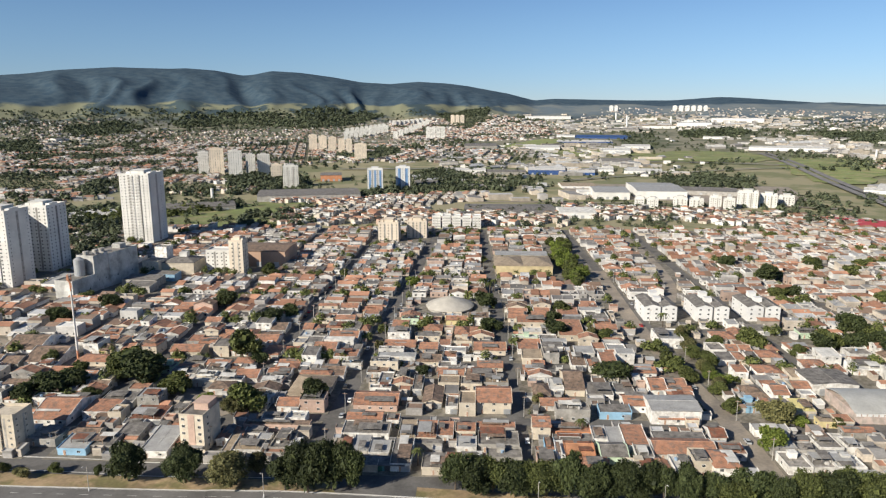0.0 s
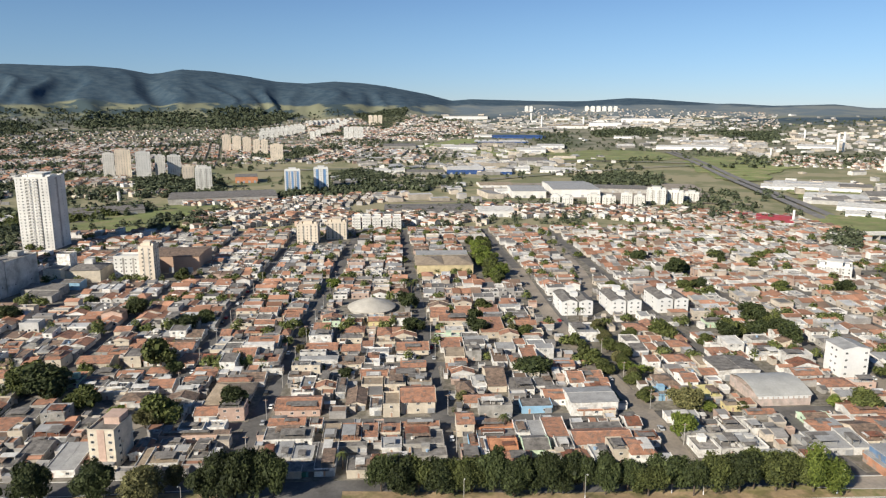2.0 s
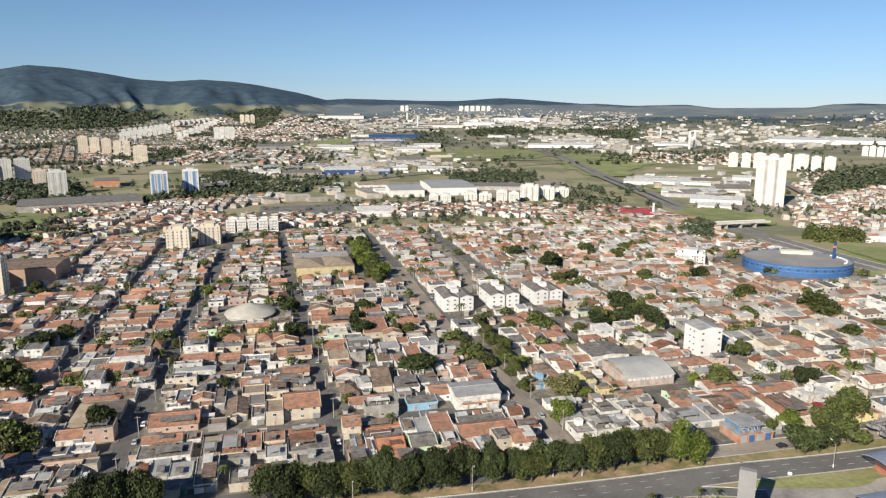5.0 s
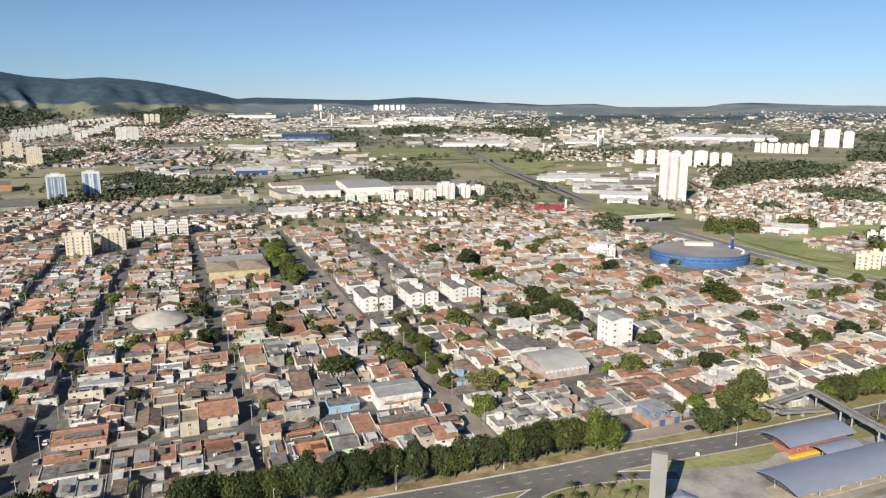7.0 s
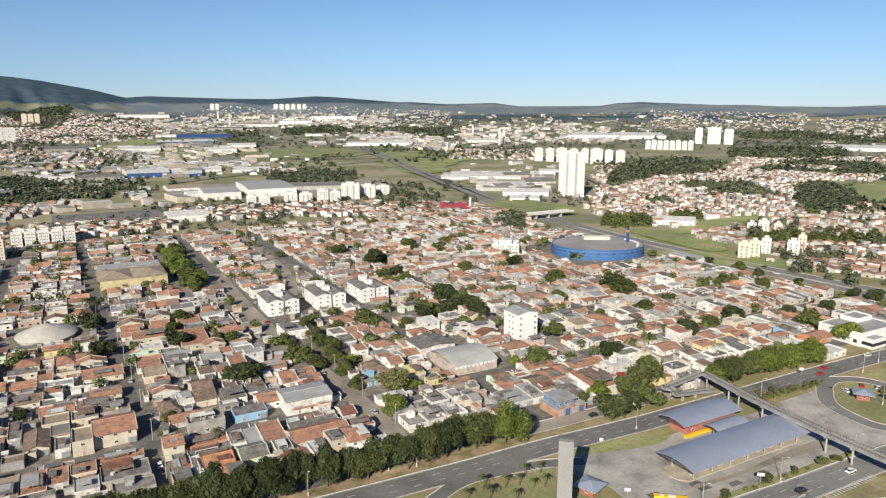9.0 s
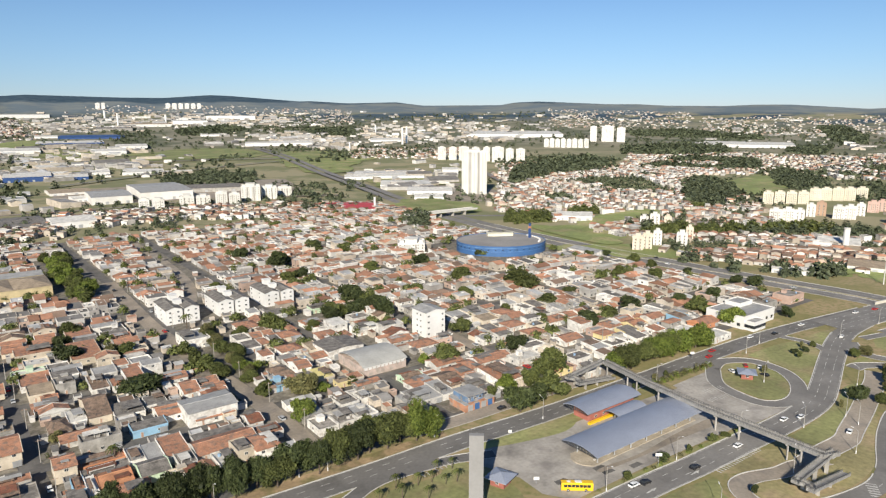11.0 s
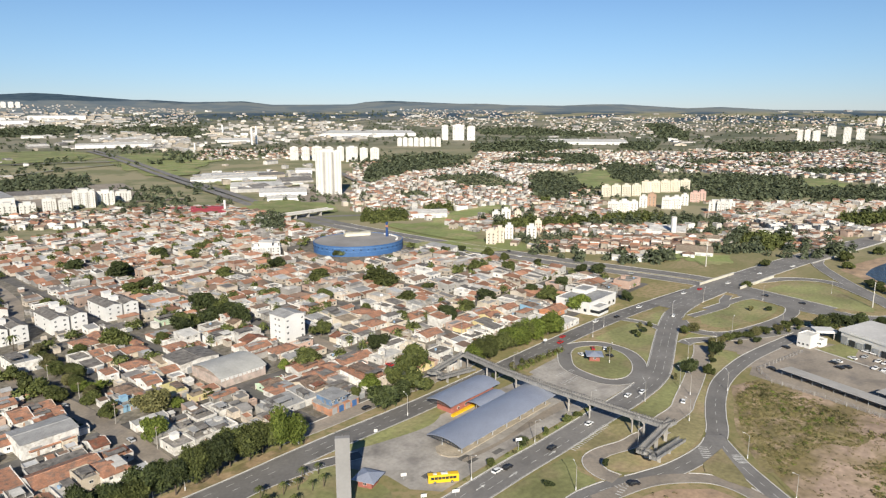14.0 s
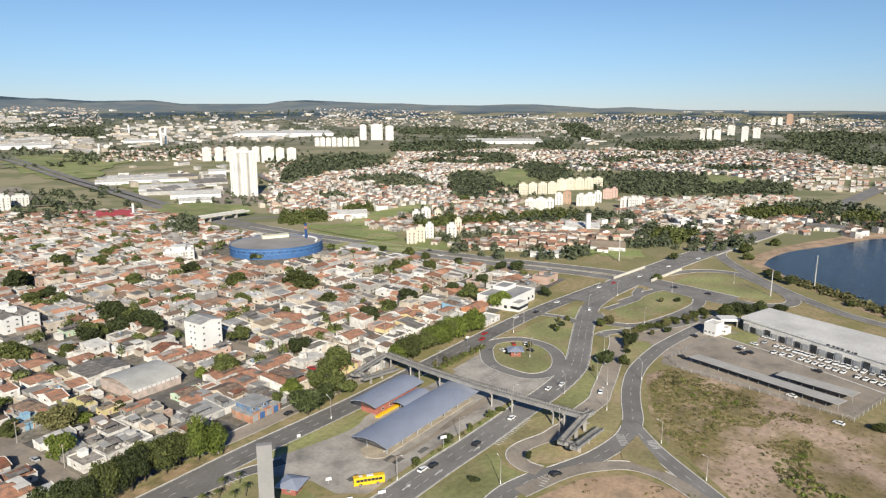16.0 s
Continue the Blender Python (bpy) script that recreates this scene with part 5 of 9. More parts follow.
def tower(name, x, y, w, d, h, floors, cols, side_cols, mat, label, turn=0, each=False, z=0.0, trim=None, group="", crown=True, sides=(0, 1, 3), balconies=False):
    """A flat-roofed apartment tower with stepped wings, a roof house and tanks."""
    top = base(name, x, y, z, turn)
    tagged(top, label, "apartment building", group)
    g = Geo()
    g.box(-w / 2, -d / 2, 0, w / 2, d / 2, h)
    n = max(2, cols // 2)
    part("wall", g, mat, top)
    g = Geo()
    g.ring(w, d, .3, h + .002, h + 1.1)
    part("parapet", g, mat, top)
    if balconies:
        fh = (h - 2) / floors
        for f in range(floors):
            for p in (-.11 * w, .11 * w):
                g = Geo()
                g.box(p - w * .075, -d / 2 - 1.0, 2.2 + f * fh, p + w * .075, -d / 2 - .052, 3.2 + f * fh)
                part("balcony", g, mat, top)
    elif each:
        for i in range(n + 1):
            p = -w / 2 + .45 + i * (w - .9) / n
            g = Geo()
            g.box(p - .45, -d / 2 - .6, 0, p + .45, -d / 2 - .002, h + 1.6)
            part("pilaster", g, mat, top)
    # flat grey strips stand in for the shade of upright facade recesses
    for i in range(2 if hypot(x, y) < 1250 else 0):
        g = Geo()
        p = (-.17 if i else .17) * w
        g.box(p - w * .035, -d / 2 - .05, 1, p + w * .035, -d / 2 - .003, h - .5)
        part("shaft_strip", g, WALL["g"], top)
    for s in (-1, 1) if hypot(x, y) < 1000 else ():
        g = Geo()
        g.box(s * w / 2 - (0 if s > 0 else .05), -d * .05, 1, s * w / 2 + (.05 if s > 0 else 0), d * .05, h - .5)
        part("shaft_strip", g, WALL["g"], top)
    if crown:
        g = Geo()
        g.box(-w * .22, -d * .25, h, w * .22, d * .25, h + 3.4)
        g.box(-w * .25, -d * .28, h + 3.4, w * .25, d * .28, h + 3.8)
        g.box(w * .28, -d * .2, h, w * .42, d * .2, h + 2.0)
        g.box(-w * .42, -d * .2, h, -w * .28, d * .2, h + 2.0)
        part("roof_house", g, mat, top)
    if trim:
        g = Geo()
        for i in range(n):
            p = -w / 2 + (i + .5) * w / n
            g.box(p - w / n * .18, -d / 2 - .12, 0, p + w / n * .18, -d / 2 - .002, h - 1)
        for s in (-1, 1):
            g.box(s * w / 2 - (0 if s > 0 else .1), -d * .16, 0, s * w / 2 + (.1 if s > 0 else 0), d * .16, h - 1)
        part("colour_band", g, trim, top)
    if each:
        fh = (h - 2) / floors
        for f in range(floors):
            zz = 2 + f * fh + 1.2
            for i in range(cols):
                part("window", SMALL_WINDOW if i in (0, cols - 1) else TOWER_WINDOW, None, top, at=pose(-w / 2 + (i + .5) * w / cols, -d / 2 - .004, zz))
            for s in (-1, 1):
                if (s < 0) == (x > 0):
                    for i in range(0, side_cols, 2):
                        part("window", SMALL_WINDOW, None, top, at=pose(s * (w / 2 + .004), -d / 2 + (i + .5) * d / side_cols, zz, 0, 0, 90 * s))
    else:
        g = Geo()
        windows_into(g, w, d, h, floors, cols, side_cols, 0, sides=sides)
        if trim:
            g.v = [(a, b - (.1 if b < 0 else 0), c) for a, b, c in g.v]
        ob = part("glazing", g, PANE, top)
        ob["kind"] = "stuff"
    return top


def hall(name, x, y, w, d, h, wall, roof, label, turn=0, rise=1.2, ridge="x", category="warehouse", z=0.0, bays=0, group=""):
    """A long hall: walls, a low ridged sheet roof with overhang, loading doors and skylight strips."""
    top = base(name, x, y, z, turn)
    tagged(top, label, category, group)
    gw, gr = Geo(), Geo()
    walls_and_roof(gw, gr, w, d, h, "g" if ridge == "x" else "G", rise=rise)
    part("wall", gw, wall, top)
    part("roof", gr, roof, top)
    n = bays or max(2, int(w / 14))
    for i in range(n):
        g = Geo()
        px = -w / 2 + (i + .5) * w / n
        g.box(px - 2, -d / 2 - .08, 0, px + 2, -d / 2 - .003, min(h * .6, 4.2))
        part("loading_door", g, STEEL, top)
    return top


def vault_roof(g, x0, x1, y0, y1, z, rise, th=0.25, n=14, mi=0, over=0.0):
    """A shallow barrel vault, ridge along x."""
    def at(t, e):
        y = y0 - over + (y1 - y0 + 2 * over) * t
        return y, z + rise * (1 - (2 * t - 1) ** 2) + e
    for i in range(n):
        (ya, za), (yb, zb) = at(i / n, th), at((i + 1) / n, th)
        (yc, zc), (yd, zd) = at(i / n, 0), at((i + 1) / n, 0)
        g.face([(x0, ya, za), (x1, ya, za), (x1, yb, zb), (x0, yb, zb)], mi)
        g.face([(x0, yd, zd), (x1, yd, zd), (x1, yc, zc), (x0, yc, zc)], mi)
        g.face([(x0, yc, zc), (x0, ya, za), (x0, yb, zb), (x0, yd, zd)], mi)
        g.face([(x1, yc, zc), (x1, yd, zd), (x1, yb, zb), (x1, ya, za)], mi)
    for e in (0, 1):
        y, zz = at(e, 0)
        s = 1 if e == 0 else -1
        q = [(x0, y, zz), (x1, y, zz), (x1, y, zz + th), (x0, y, zz + th)]
        g.face(q if s > 0 else q[::-1], mi)


# towers at the western edge
tower("apartment_tower", -330, 657, 29, 32, 66.5, 23, 8, 6, OFFWHITE, "tall white apartment tower among trees", each=True, balconies=True)
tower("apartment_tower", -349, 480, 24, 26, 55, 19, 6, 5, OFFWHITE, "white apartment tower of a twin pair", each=True, group="twin towers")
tower("apartment_tower", -352, 532, 24, 26, 52, 18, 6, 5, OFFWHITE, "white apartment tower of a twin pair", group="twin towers")
tower("apartment_tower", -378, 500, 22, 24, 54, 18, 6, 5, OFFWHITE, "white apartment tower behind a twin pair", group="twin towers")
# grain mill: tall stained slabs over a low wing, silo and tanks on the roofs
MILL = surface("stained_pale_render", (0.56, 0.55, 0.52), 0.9, 0.4, 0.12, 0.12, 0.9, 0.0, 0.0, (0.40, 0.39, 0.37), 0.42)
top = base("grain_mill", -272, 455, 0.02, -9.6)
tagged(top, "tall stained grey-white grain mill with roof tanks", "mill")
for x0, y0, x1, y1, h in ((-14, -17, 0, 4.99, 12), (-14, 5, 0, 19.99, 25), (-17, 20, 0.6, 52, 24)):
    gw, gr = Geo(), Geo()
    walls_and_roof(gw, gr, x1 - x0, y1 - y0, h, "f")
    wing = part("wing", gw, MILL, top, at=pose((x0 + x1) / 2, (y0 + y1) / 2, 0))
    part("roof", gr, ROUGHCAST, wing)
    for i in range(2):
        part("window", WINDOW, None, wing, at=pose((x1 - x0) / 2 + .004, (i - .5) * (y1 - y0) * .5, h * .3, 0, 0, 90))
g = Geo()
g.cyl(-8.5, 1, 12.1, 23.5, 3.6, 3.6, 18)
g.cyl(-8.5, 1, 23.5, 25.2, 3.7, 1.2, 18)
part("silo", g, STEEL, top, "dark steel silo")
for tx, ty, th in ((-9, 9, 2.6), (-5, 14, 3.4), (-10, 26, 1.8)):
    g = Geo()
    g.cyl(tx, ty, 24.1, 25.2 + th, 2.1, 2.1, 14)
    part("roof_tank", g, CONCRETE, top)
g = Geo()
g.box(-12, 40, 24.1, -5, 47, 27.4)
part("roof_house", g, MILL, top)
top = base("mill_store", -235, 525, 0.02, 2)
tagged(top, "cream mill store under a grey hipped roof", "store")
gw, gr = Geo(), Geo()
walls_and_roof(gw, gr, 25, 25, 9.5, "h", rise=3.6)
part("wall", gw, WALL["c"], top)
part("roof", gr, ROOF["g"], top)
g = Geo()
g.box(-2, -3, 11, 4, 3, 16)
part("roof_house", g, MILL, top)
for bx, by, bw, bd, bh, wall, lab in ((-253.5, 513, 13, 12, 11.5, "c", "square cream factory block"), (-253, 530, 10, 10, 19, "w", "square cream factory tower"), (-297, 470, 24, 26, 5, "w", "low white factory shed"), (-246, 480, 26, 14, 5, "g", "low grey factory shed"), (-240, 463, 20, 12, 4.5, "g", "low grey factory shed"), (-238, 496, 22, 10, 5, "b", "low blue-grey factory shed")):
    top = base("factory_block", bx, by, 0.02, -4)
    tagged(top, lab, "factory", "factory blocks")
    gw, gr = Geo(), Geo()
    walls_and_roof(gw, gr, bw, bd, bh, "f" if bh > 8 else "s")
    part("wall", gw, WALL[wall], top)
    part("roof", gr, ROUGHCAST if bh > 8 else ROOF["l" if wall == "w" else "g"], top)
    for i in range(2):
        part("window", WINDOW, None, top, at=pose((i - .5) * bw * .5, -bd / 2 - .19, bh * .55))
tower("office_building", -189, 522, 11, 12, 26, 8, 2, 3, BEIGE, "slim tan office tower", crown=True)
tower("office_building", -207, 535, 22, 14, 16, 5, 6, 4, OFFWHITE, "white block with ribbon balconies", crown=False)
hall("brick_hall", -180, 562, 44, 38, 13, BROWNISH, ROOF["b"], "large brown hall with a brown roof")
top = base("apartment_block", -105.2, 238.5, 0.17, -6)
tagged(top, "narrow cream five-storey block with a pink front strip", "apartment building")
g = Geo()
g.box(-4.8, -6.5, 0, 4.8, 6.5, 14.4)
part("wall", g, WALL["c"], top)
g = Geo()
g.ring(9.6, 13, .25, 14.4, 15.1)
part("parapet", g, WALL["c"], top)
g = Geo()
g.box(-4.5, -6.2, 14.402, 4.5, 6.2, 14.5)
part("roof", g, ROUGHCAST, top)
g = Geo()
g.box(-1.3, -6.62, 0.2, 1.3, -6.502, 14.9)
part("front_strip", g, WALL["p"], top, "pink painted strip")
g = Geo()
g.box(-1.5, -1, 14.5, 4.2, 5.6, 17.2)
g.box(-1.8, -1.3, 17.2, 4.5, 5.9, 17.45)
part("roof_house", g, WALL["p"], top)
for f in range(5):
    for px in (-3.2, 3.2):
        part("window", WINDOW, None, top, at=pose(px, -6.504, 1.8 + 2.8 * f))
    part("window", WINDOW, None, top, at=pose(4.804, -3.2, 1.8 + 2.8 * f, 0, 0, 90))
g = Geo()
g.box(-4.6, -8.4, 2.7, 4.6, -6.504, 2.9)
part("canopy", g, ROOF["l"], top)
tower("apartment_block", -177.5, 234, 12, 10.5, 14, 5, 3, 4, WALL["c"], "pale cream four-storey apartment block", each=True, crown=False)
tower("apartment_block", -88, 668, 20, 20, 18.5, 6, 5, 4, BEIGE, "cream mid-rise apartment block", group="mid-rise blocks")
tower("apartment_block", -62, 690, 20, 22, 17, 6, 5, 4, BEIGE, "cream and brown apartment block", group="mid-rise blocks")
for k in range(5):
    tower("apartment_block", -46 + k * 11, 748, 9, 16, 13, 4, 3, 3, OFFWHITE, "low white apartment block", group="white row blocks", crown=False)


# white four-storey blocks with gabled roofs and stair towers
def gabled_block(x, y):
    top = base("apartment_block", x, y, 0.17)
    tagged(top, "white three-storey apartment block with gabled roofs", "apartment building", "gabled white blocks")
    for k, (dx, dy, w, d) in enumerate(((-5.2, -1, 9.6, 26), (5.2, -3, 8.6, 22))):
        gw, gr = Geo(), Geo()
        walls_and_roof(gw, gr, w, d, 9.0, "G", over=0.3)
        wing = part("wing", gw, WHITE, top, at=pose(dx, dy, 0))
        part("roof", gr, ROOF["g"], wing)
        for f in range(3):
            for i in (1, 3):
                part("window", WINDOW, None, wing, at=pose(-w / 2 - .002, -d / 2 + (i + .5) * d / 4, 1.8 + 2.8 * f, 0, 0, -90))
            for i in range(2):
                part("window", WINDOW, None, wing, at=pose(-w / 4 + i * w / 2, -d / 2 - .002, 1.8 + 2.8 * f))
    g = Geo()
    g.box(-2.2, 6, 0, 2.2, 10.5, 12.6)
    g.box(-2.5, 5.7, 12.6, 2.5, 10.8, 12.9)
    g.box(-2.2, -4, 0, 2.2, 0.5, 12.0)
    part("stair_tower", g, WHITE, top)


for gx, gy in ((111, 421), (142, 421), (173, 423)):
    gabled_block(gx, gy)

# low domed hall
top = base("domed_hall", -18, 430, 0.17)
tagged(top, "low white domed hall on a grey ring wall", "hall")
g = Geo()
for i in range(36):
    a, b = 2 * pi * i / 36, 2 * pi * (i + 1) / 36
    g.face([(14.5 * cos(a), 16 * sin(a), 0), (14.5 * cos(b), 16 * sin(b), 0), (14.5 * cos(b), 16 * sin(b), 2), (14.5 * cos(a), 16 * sin(a), 2)])
part("wall", g, CONCRETE, top)
g = Geo()
for j in range(8):
    t0, t1 = j / 8 * pi / 2, (j + 1) / 8 * pi / 2
    for i in range(36):
        a, b = 2 * pi * i / 36, 2 * pi * (i + 1) / 36
        q = [(15.6 * cos(t) * cos(s), 17.4 * cos(t) * sin(s), 1.9 + 6.0 * (1 - cos(t)) ** .85) for t, s in ((t0, a), (t0, b), (t1, b), (t1, a))]
        g.face(q if j < 7 else q[:3])
part("dome", g, surface("dome_shell", (0.50, 0.465, 0.405), 0.8, 0.2, 0.08, 0.2, 1.5, 0.0), top, smooth=True)

# market hall with yellow gables
top = base("market_hall", 36, 552, 0.17)
tagged(top, "yellow market hall with brown hipped roofs", "hall")
g = Geo()
g.box(-22, -28, 0, 22, 28, 6.6)
part("wall", g, surface("ochre_plaster", (0.56, 0.46, 0.27), 0.9, 0.25, 0.1, 0.2, 1.2, 0.0), top)
for k, (dx, dy, w, d) in enumerate(((-12, -8, 22, 36), (11, -8, 22, 36), (0, 20, 44, 14))):
    gw, gr = Geo(), Geo()
    walls_and_roof(gw, gr, w, d, 6.8, "h" if k < 2 else "s", rise=2.6 if k < 2 else 1.0)
    part("roof", gr, ROOF["c"] if k < 2 else ROOF["l"], top, at=pose(dx, dy, 0))

# long barrel-vaulted warehouse
top = base("vaulted_warehouse", 165.5, 281, 0.17)
tagged(top, "warehouse with a grey barrel-vaulted roof and white eaves", "warehouse")
g = Geo()
g.box(-12, -12.5, 0, 12, 12.5, 4.8)
part("wall", g, surface("faded_pink_render", (0.50, 0.40, 0.35), 0.9, 0.3, 0.1, 0.25, 1.4, 0.0, 0.0, (0.38, 0.33, 0.29), 0.45), top)
g = Geo()
vault_roof(g, -12.6, 12.6, -12.5, 12.5, 4.8, 2.7, 0.25, 16, 0, 0.4)
part("roof", g, surface("vault_sheet", (0.43, 0.425, 0.40), 0.7, 0.2, 0.1, 0.12, 0.9, 0.0), top)
for i in range(10):
    g = Geo()
    g.box(-11.6 + i * 2.3, -12.64, 3.3, -9.9 + i * 2.3, -12.504, 4.3)
    part("clerestory", g, WHITE, top)
g = Geo()
g.box(-12, -12.8, 4.4, 12, -12.502, 4.78)
part("eave", g, WHITE, top)
hall("grey_shed", 160, 306, 20, 18, 5.5, WALL["w"], ROOF["g"], "low shed with a grey sheet roof", rise=1.0, ridge="y")
hall("grey_shed", 81, 272, 20, 15, 6.2, WALL["w"], ROOF["l"], "white shed with a grey sheet roof", rise=0.9)

# white corner block
top = base("corner_building", 216.5, 304, 0.17)
tagged(top, "white four-storey corner building with a grey roof", "building")
gw, gr = Geo(), Geo()
walls_and_roof(gw, gr, 13, 14, 14.6, "G", rise=1.3)
part("wall", gw, WHITE, top)
part("roof", gr, ROOF["l"], top)
for f in range(4):
    for i in range(4):
        if i in (1, 2):
            part("window", WINDOW, None, top, at=pose(-6.502, -5.2 + i * 3.4, 2.2 + f * 3.4, 0, 0, -90))
        if i in (0, 3):
            part("window", WINDOW, None, top, at=pose(-4.8 + i * 3.2, -7.002, 2.2 + f * 3.4))

# oval arena
top = base("arena", 409, 460, 0.0, -28)
tagged(top, "blue oval arena with a flat grey roof", "arena")
RX, RY = 40.5, 34.5


def oval(g, rx, ry, z0, z1, n=64, mi=0, out=True):
    for i in range(n):
        a, b = 2 * pi * i / n, 2 * pi * (i + 1) / n
        q = [(rx * cos(a), ry * sin(a), z0), (rx * cos(b), ry * sin(b), z0), (rx * cos(b), ry * sin(b), z1), (rx * cos(a), ry * sin(a), z1)]
        g.face(q if out else q[::-1], mi)


g = Geo()
oval(g, RX, RY, 0, 9)
oval(g, RX - .5, RY - .5, 8, 9, out=False)
g.mesh([((RX - (k % 2) * .5) * cos(2 * pi * (k // 2) / 64), (RY - (k % 2) * .5) * sin(2 * pi * (k // 2) / 64), 9) for k in range(128)], [(2 * i, (2 * i + 2) % 128, (2 * i + 3) % 128, 2 * i + 1) for i in range(64)])
part("wall", g, BLUE_PAINT, top)
g = Geo()
g.face([((RX - .4) * cos(2 * pi * i / 64), (RY - .4) * sin(2 * pi * i / 64), 8.6) for i in range(64)])
part("roof", g, ARENA_ROOF, top)
g = Geo()
oval(g, RX + .25, RY + .25, 7.2, 7.5)
part("rim_band", g, TOWER_BLUE, top)
g = Geo()
oval(g, RX + .25, RY + .25, 4.2, 4.4)
part("rim_band", g, TOWER_BLUE, top)
for i in range(40):
    a = 2 * pi * i / 40
    g = Geo()
    g.box(-0.6, -0.1, 5.4, 0.6, 0.1, 6.1)
    part("window", g, PANE, top, at=pose((RX + .06) * cos(a), (RY + .06) * sin(a), 0, 0, 0, math.degrees(atan2(RX * sin(a), RY * cos(a))) + 90))
g = Geo()
g.box(-8, 18, 8.6, 16, 25, 10.9)
g.box(-8.4, 17.6, 10.9, 16.4, 25.4, 11.2)
part("roof_house", g, surface("cream_cladding", (0.70, 0.66, 0.52), 0.8, 0.15, 0.06, 0.1, 0.8, 0.0), top)
for i in range(12):
    a = -0.5 + i * 0.1
    g = Geo()
    g.box(-.6, -.6, 8.6, .6, .6, 9.7)
    part("vent", g, WHITE, top, at=pose((RX - 5) * cos(a), (RY - 5) * sin(a), 0))
top = base("mast_sign", 437, 452)
tagged(top, "blue pylon sign with an orange cap", "sign")
g = Geo()
g.box(-.8, -.8, 0, .8, .8, 22)
part("shaft", g, NAVY, top)
g = Geo()
g.box(-1.0, -1.0, 17.5, 1.0, 1.0, 19.5)
part("sign_panel", g, ORANGE_MAST, top)
hall("long_shed", 452, 395, 14, 30, 5, WALL["w"], ROOF["l"], "low white shed with a pale roof", ridge="y")

# white wholesale building by the junction
top = base("store_building", 382, 212, 0.17)
tagged(top, "white flat-roofed store with canopies", "store")
for k, (dx, dy, w, d, h) in enumerate(((0, 0, 34, 24, 7), (-10, -15, 12, 6, 5), (8, 6, 14, 10, 9))):
    gw, gr = Geo(), Geo()
    walls_and_roof(gw, gr, w, d, h, "f")
    wing = part("wing", gw, WHITE, top, at=pose(dx, dy, 0))
    part("roof", gr, ROOF["l"], wing)
    g = Geo()
    windows_into(g, w, d, h, 1, 6, 4, 0, wide=2.0, tall=1.8)
    part("glazing", g, PANE, wing)["kind"] = "stuff"

# blue and orange workshop at the avenue
top = base("workshop", 176, 214.5, 0.17, 0)
tagged(top, "two-storey workshop painted blue and orange", "workshop")
g = Geo()
g.box(-8, -5, 0, 8, 6, 3.2)
part("ground_floor", g, surface("faded_orange_paint", (0.46, 0.23, 0.14), 0.9, 0.3, 0.1, 0.3, 1.4, 0.0, 0.0, (0.36, 0.30, 0.26), 0.45), top)
g = Geo()
g.box(-6, -3.5, 3.2, 3, 6, 6.2)
part("upper_floor", g, surface("faded_blue_paint", (0.13, 0.22, 0.36), 0.9, 0.3, 0.1, 0.3, 1.4, 0.0, 0.0, (0.30, 0.28, 0.27), 0.47), top)
g = Geo()
g.box(-6.4, -4.6, 6.2, 3.4, 6.3, 6.5)
g.box(3.4, -5.2, 3.2, 8.2, 6.2, 3.4)
g.box(-8.2, -5.2, 3.2, -6.004, 6.2, 3.4)
part("roof", g, ROOF["l"], top)
for i in range(4):
    g = Geo()
    g.box(-6.5 + i * 3.6, -5.1, .1, -4 + i * 3.6, -5.004, 2.8)
    part("shutter", g, BLUE_PAINT if i % 2 else STEEL, top)
for i in range(3):
    part("window", WINDOW, None, top, at=pose(-4.6 + i * 2.8, -3.504, 4.7))

# striped mast
top = base("radio_mast", -203, 322, 0.17)
tagged(top, "tall orange and white striped tubular mast", "mast")
for i in range(7):
    g = Geo()
    g.cyl(0, 0, i * 6.2, (i + 1) * 6.2, .62 - i * .04, .62 - (i + 1) * .04, 12)
    part("section", g, ORANGE_MAST if i in (0, 6) else OFFWHITE, top)
g = Geo()
for k in range(4):
    a = k * pi / 2
    g.tube((.9 * cos(a), .9 * sin(a), 42), (.9 * cos(a), .9 * sin(a), 46), .12, .12, 5)
    g.tube((.9 * cos(a), .9 * sin(a), 44), (0, 0, 42.5), .08, .08, 4)
part("antenna_frame", g, ORANGE_MAST, top)
g = Geo()
for k in range(5):
    g.box(-1.1 + .5 * k, -.9, 43 - k, -.8 + .5 * k, -.7, 45.5 - k)
part("antenna", g, ORANGE_MAST, top)


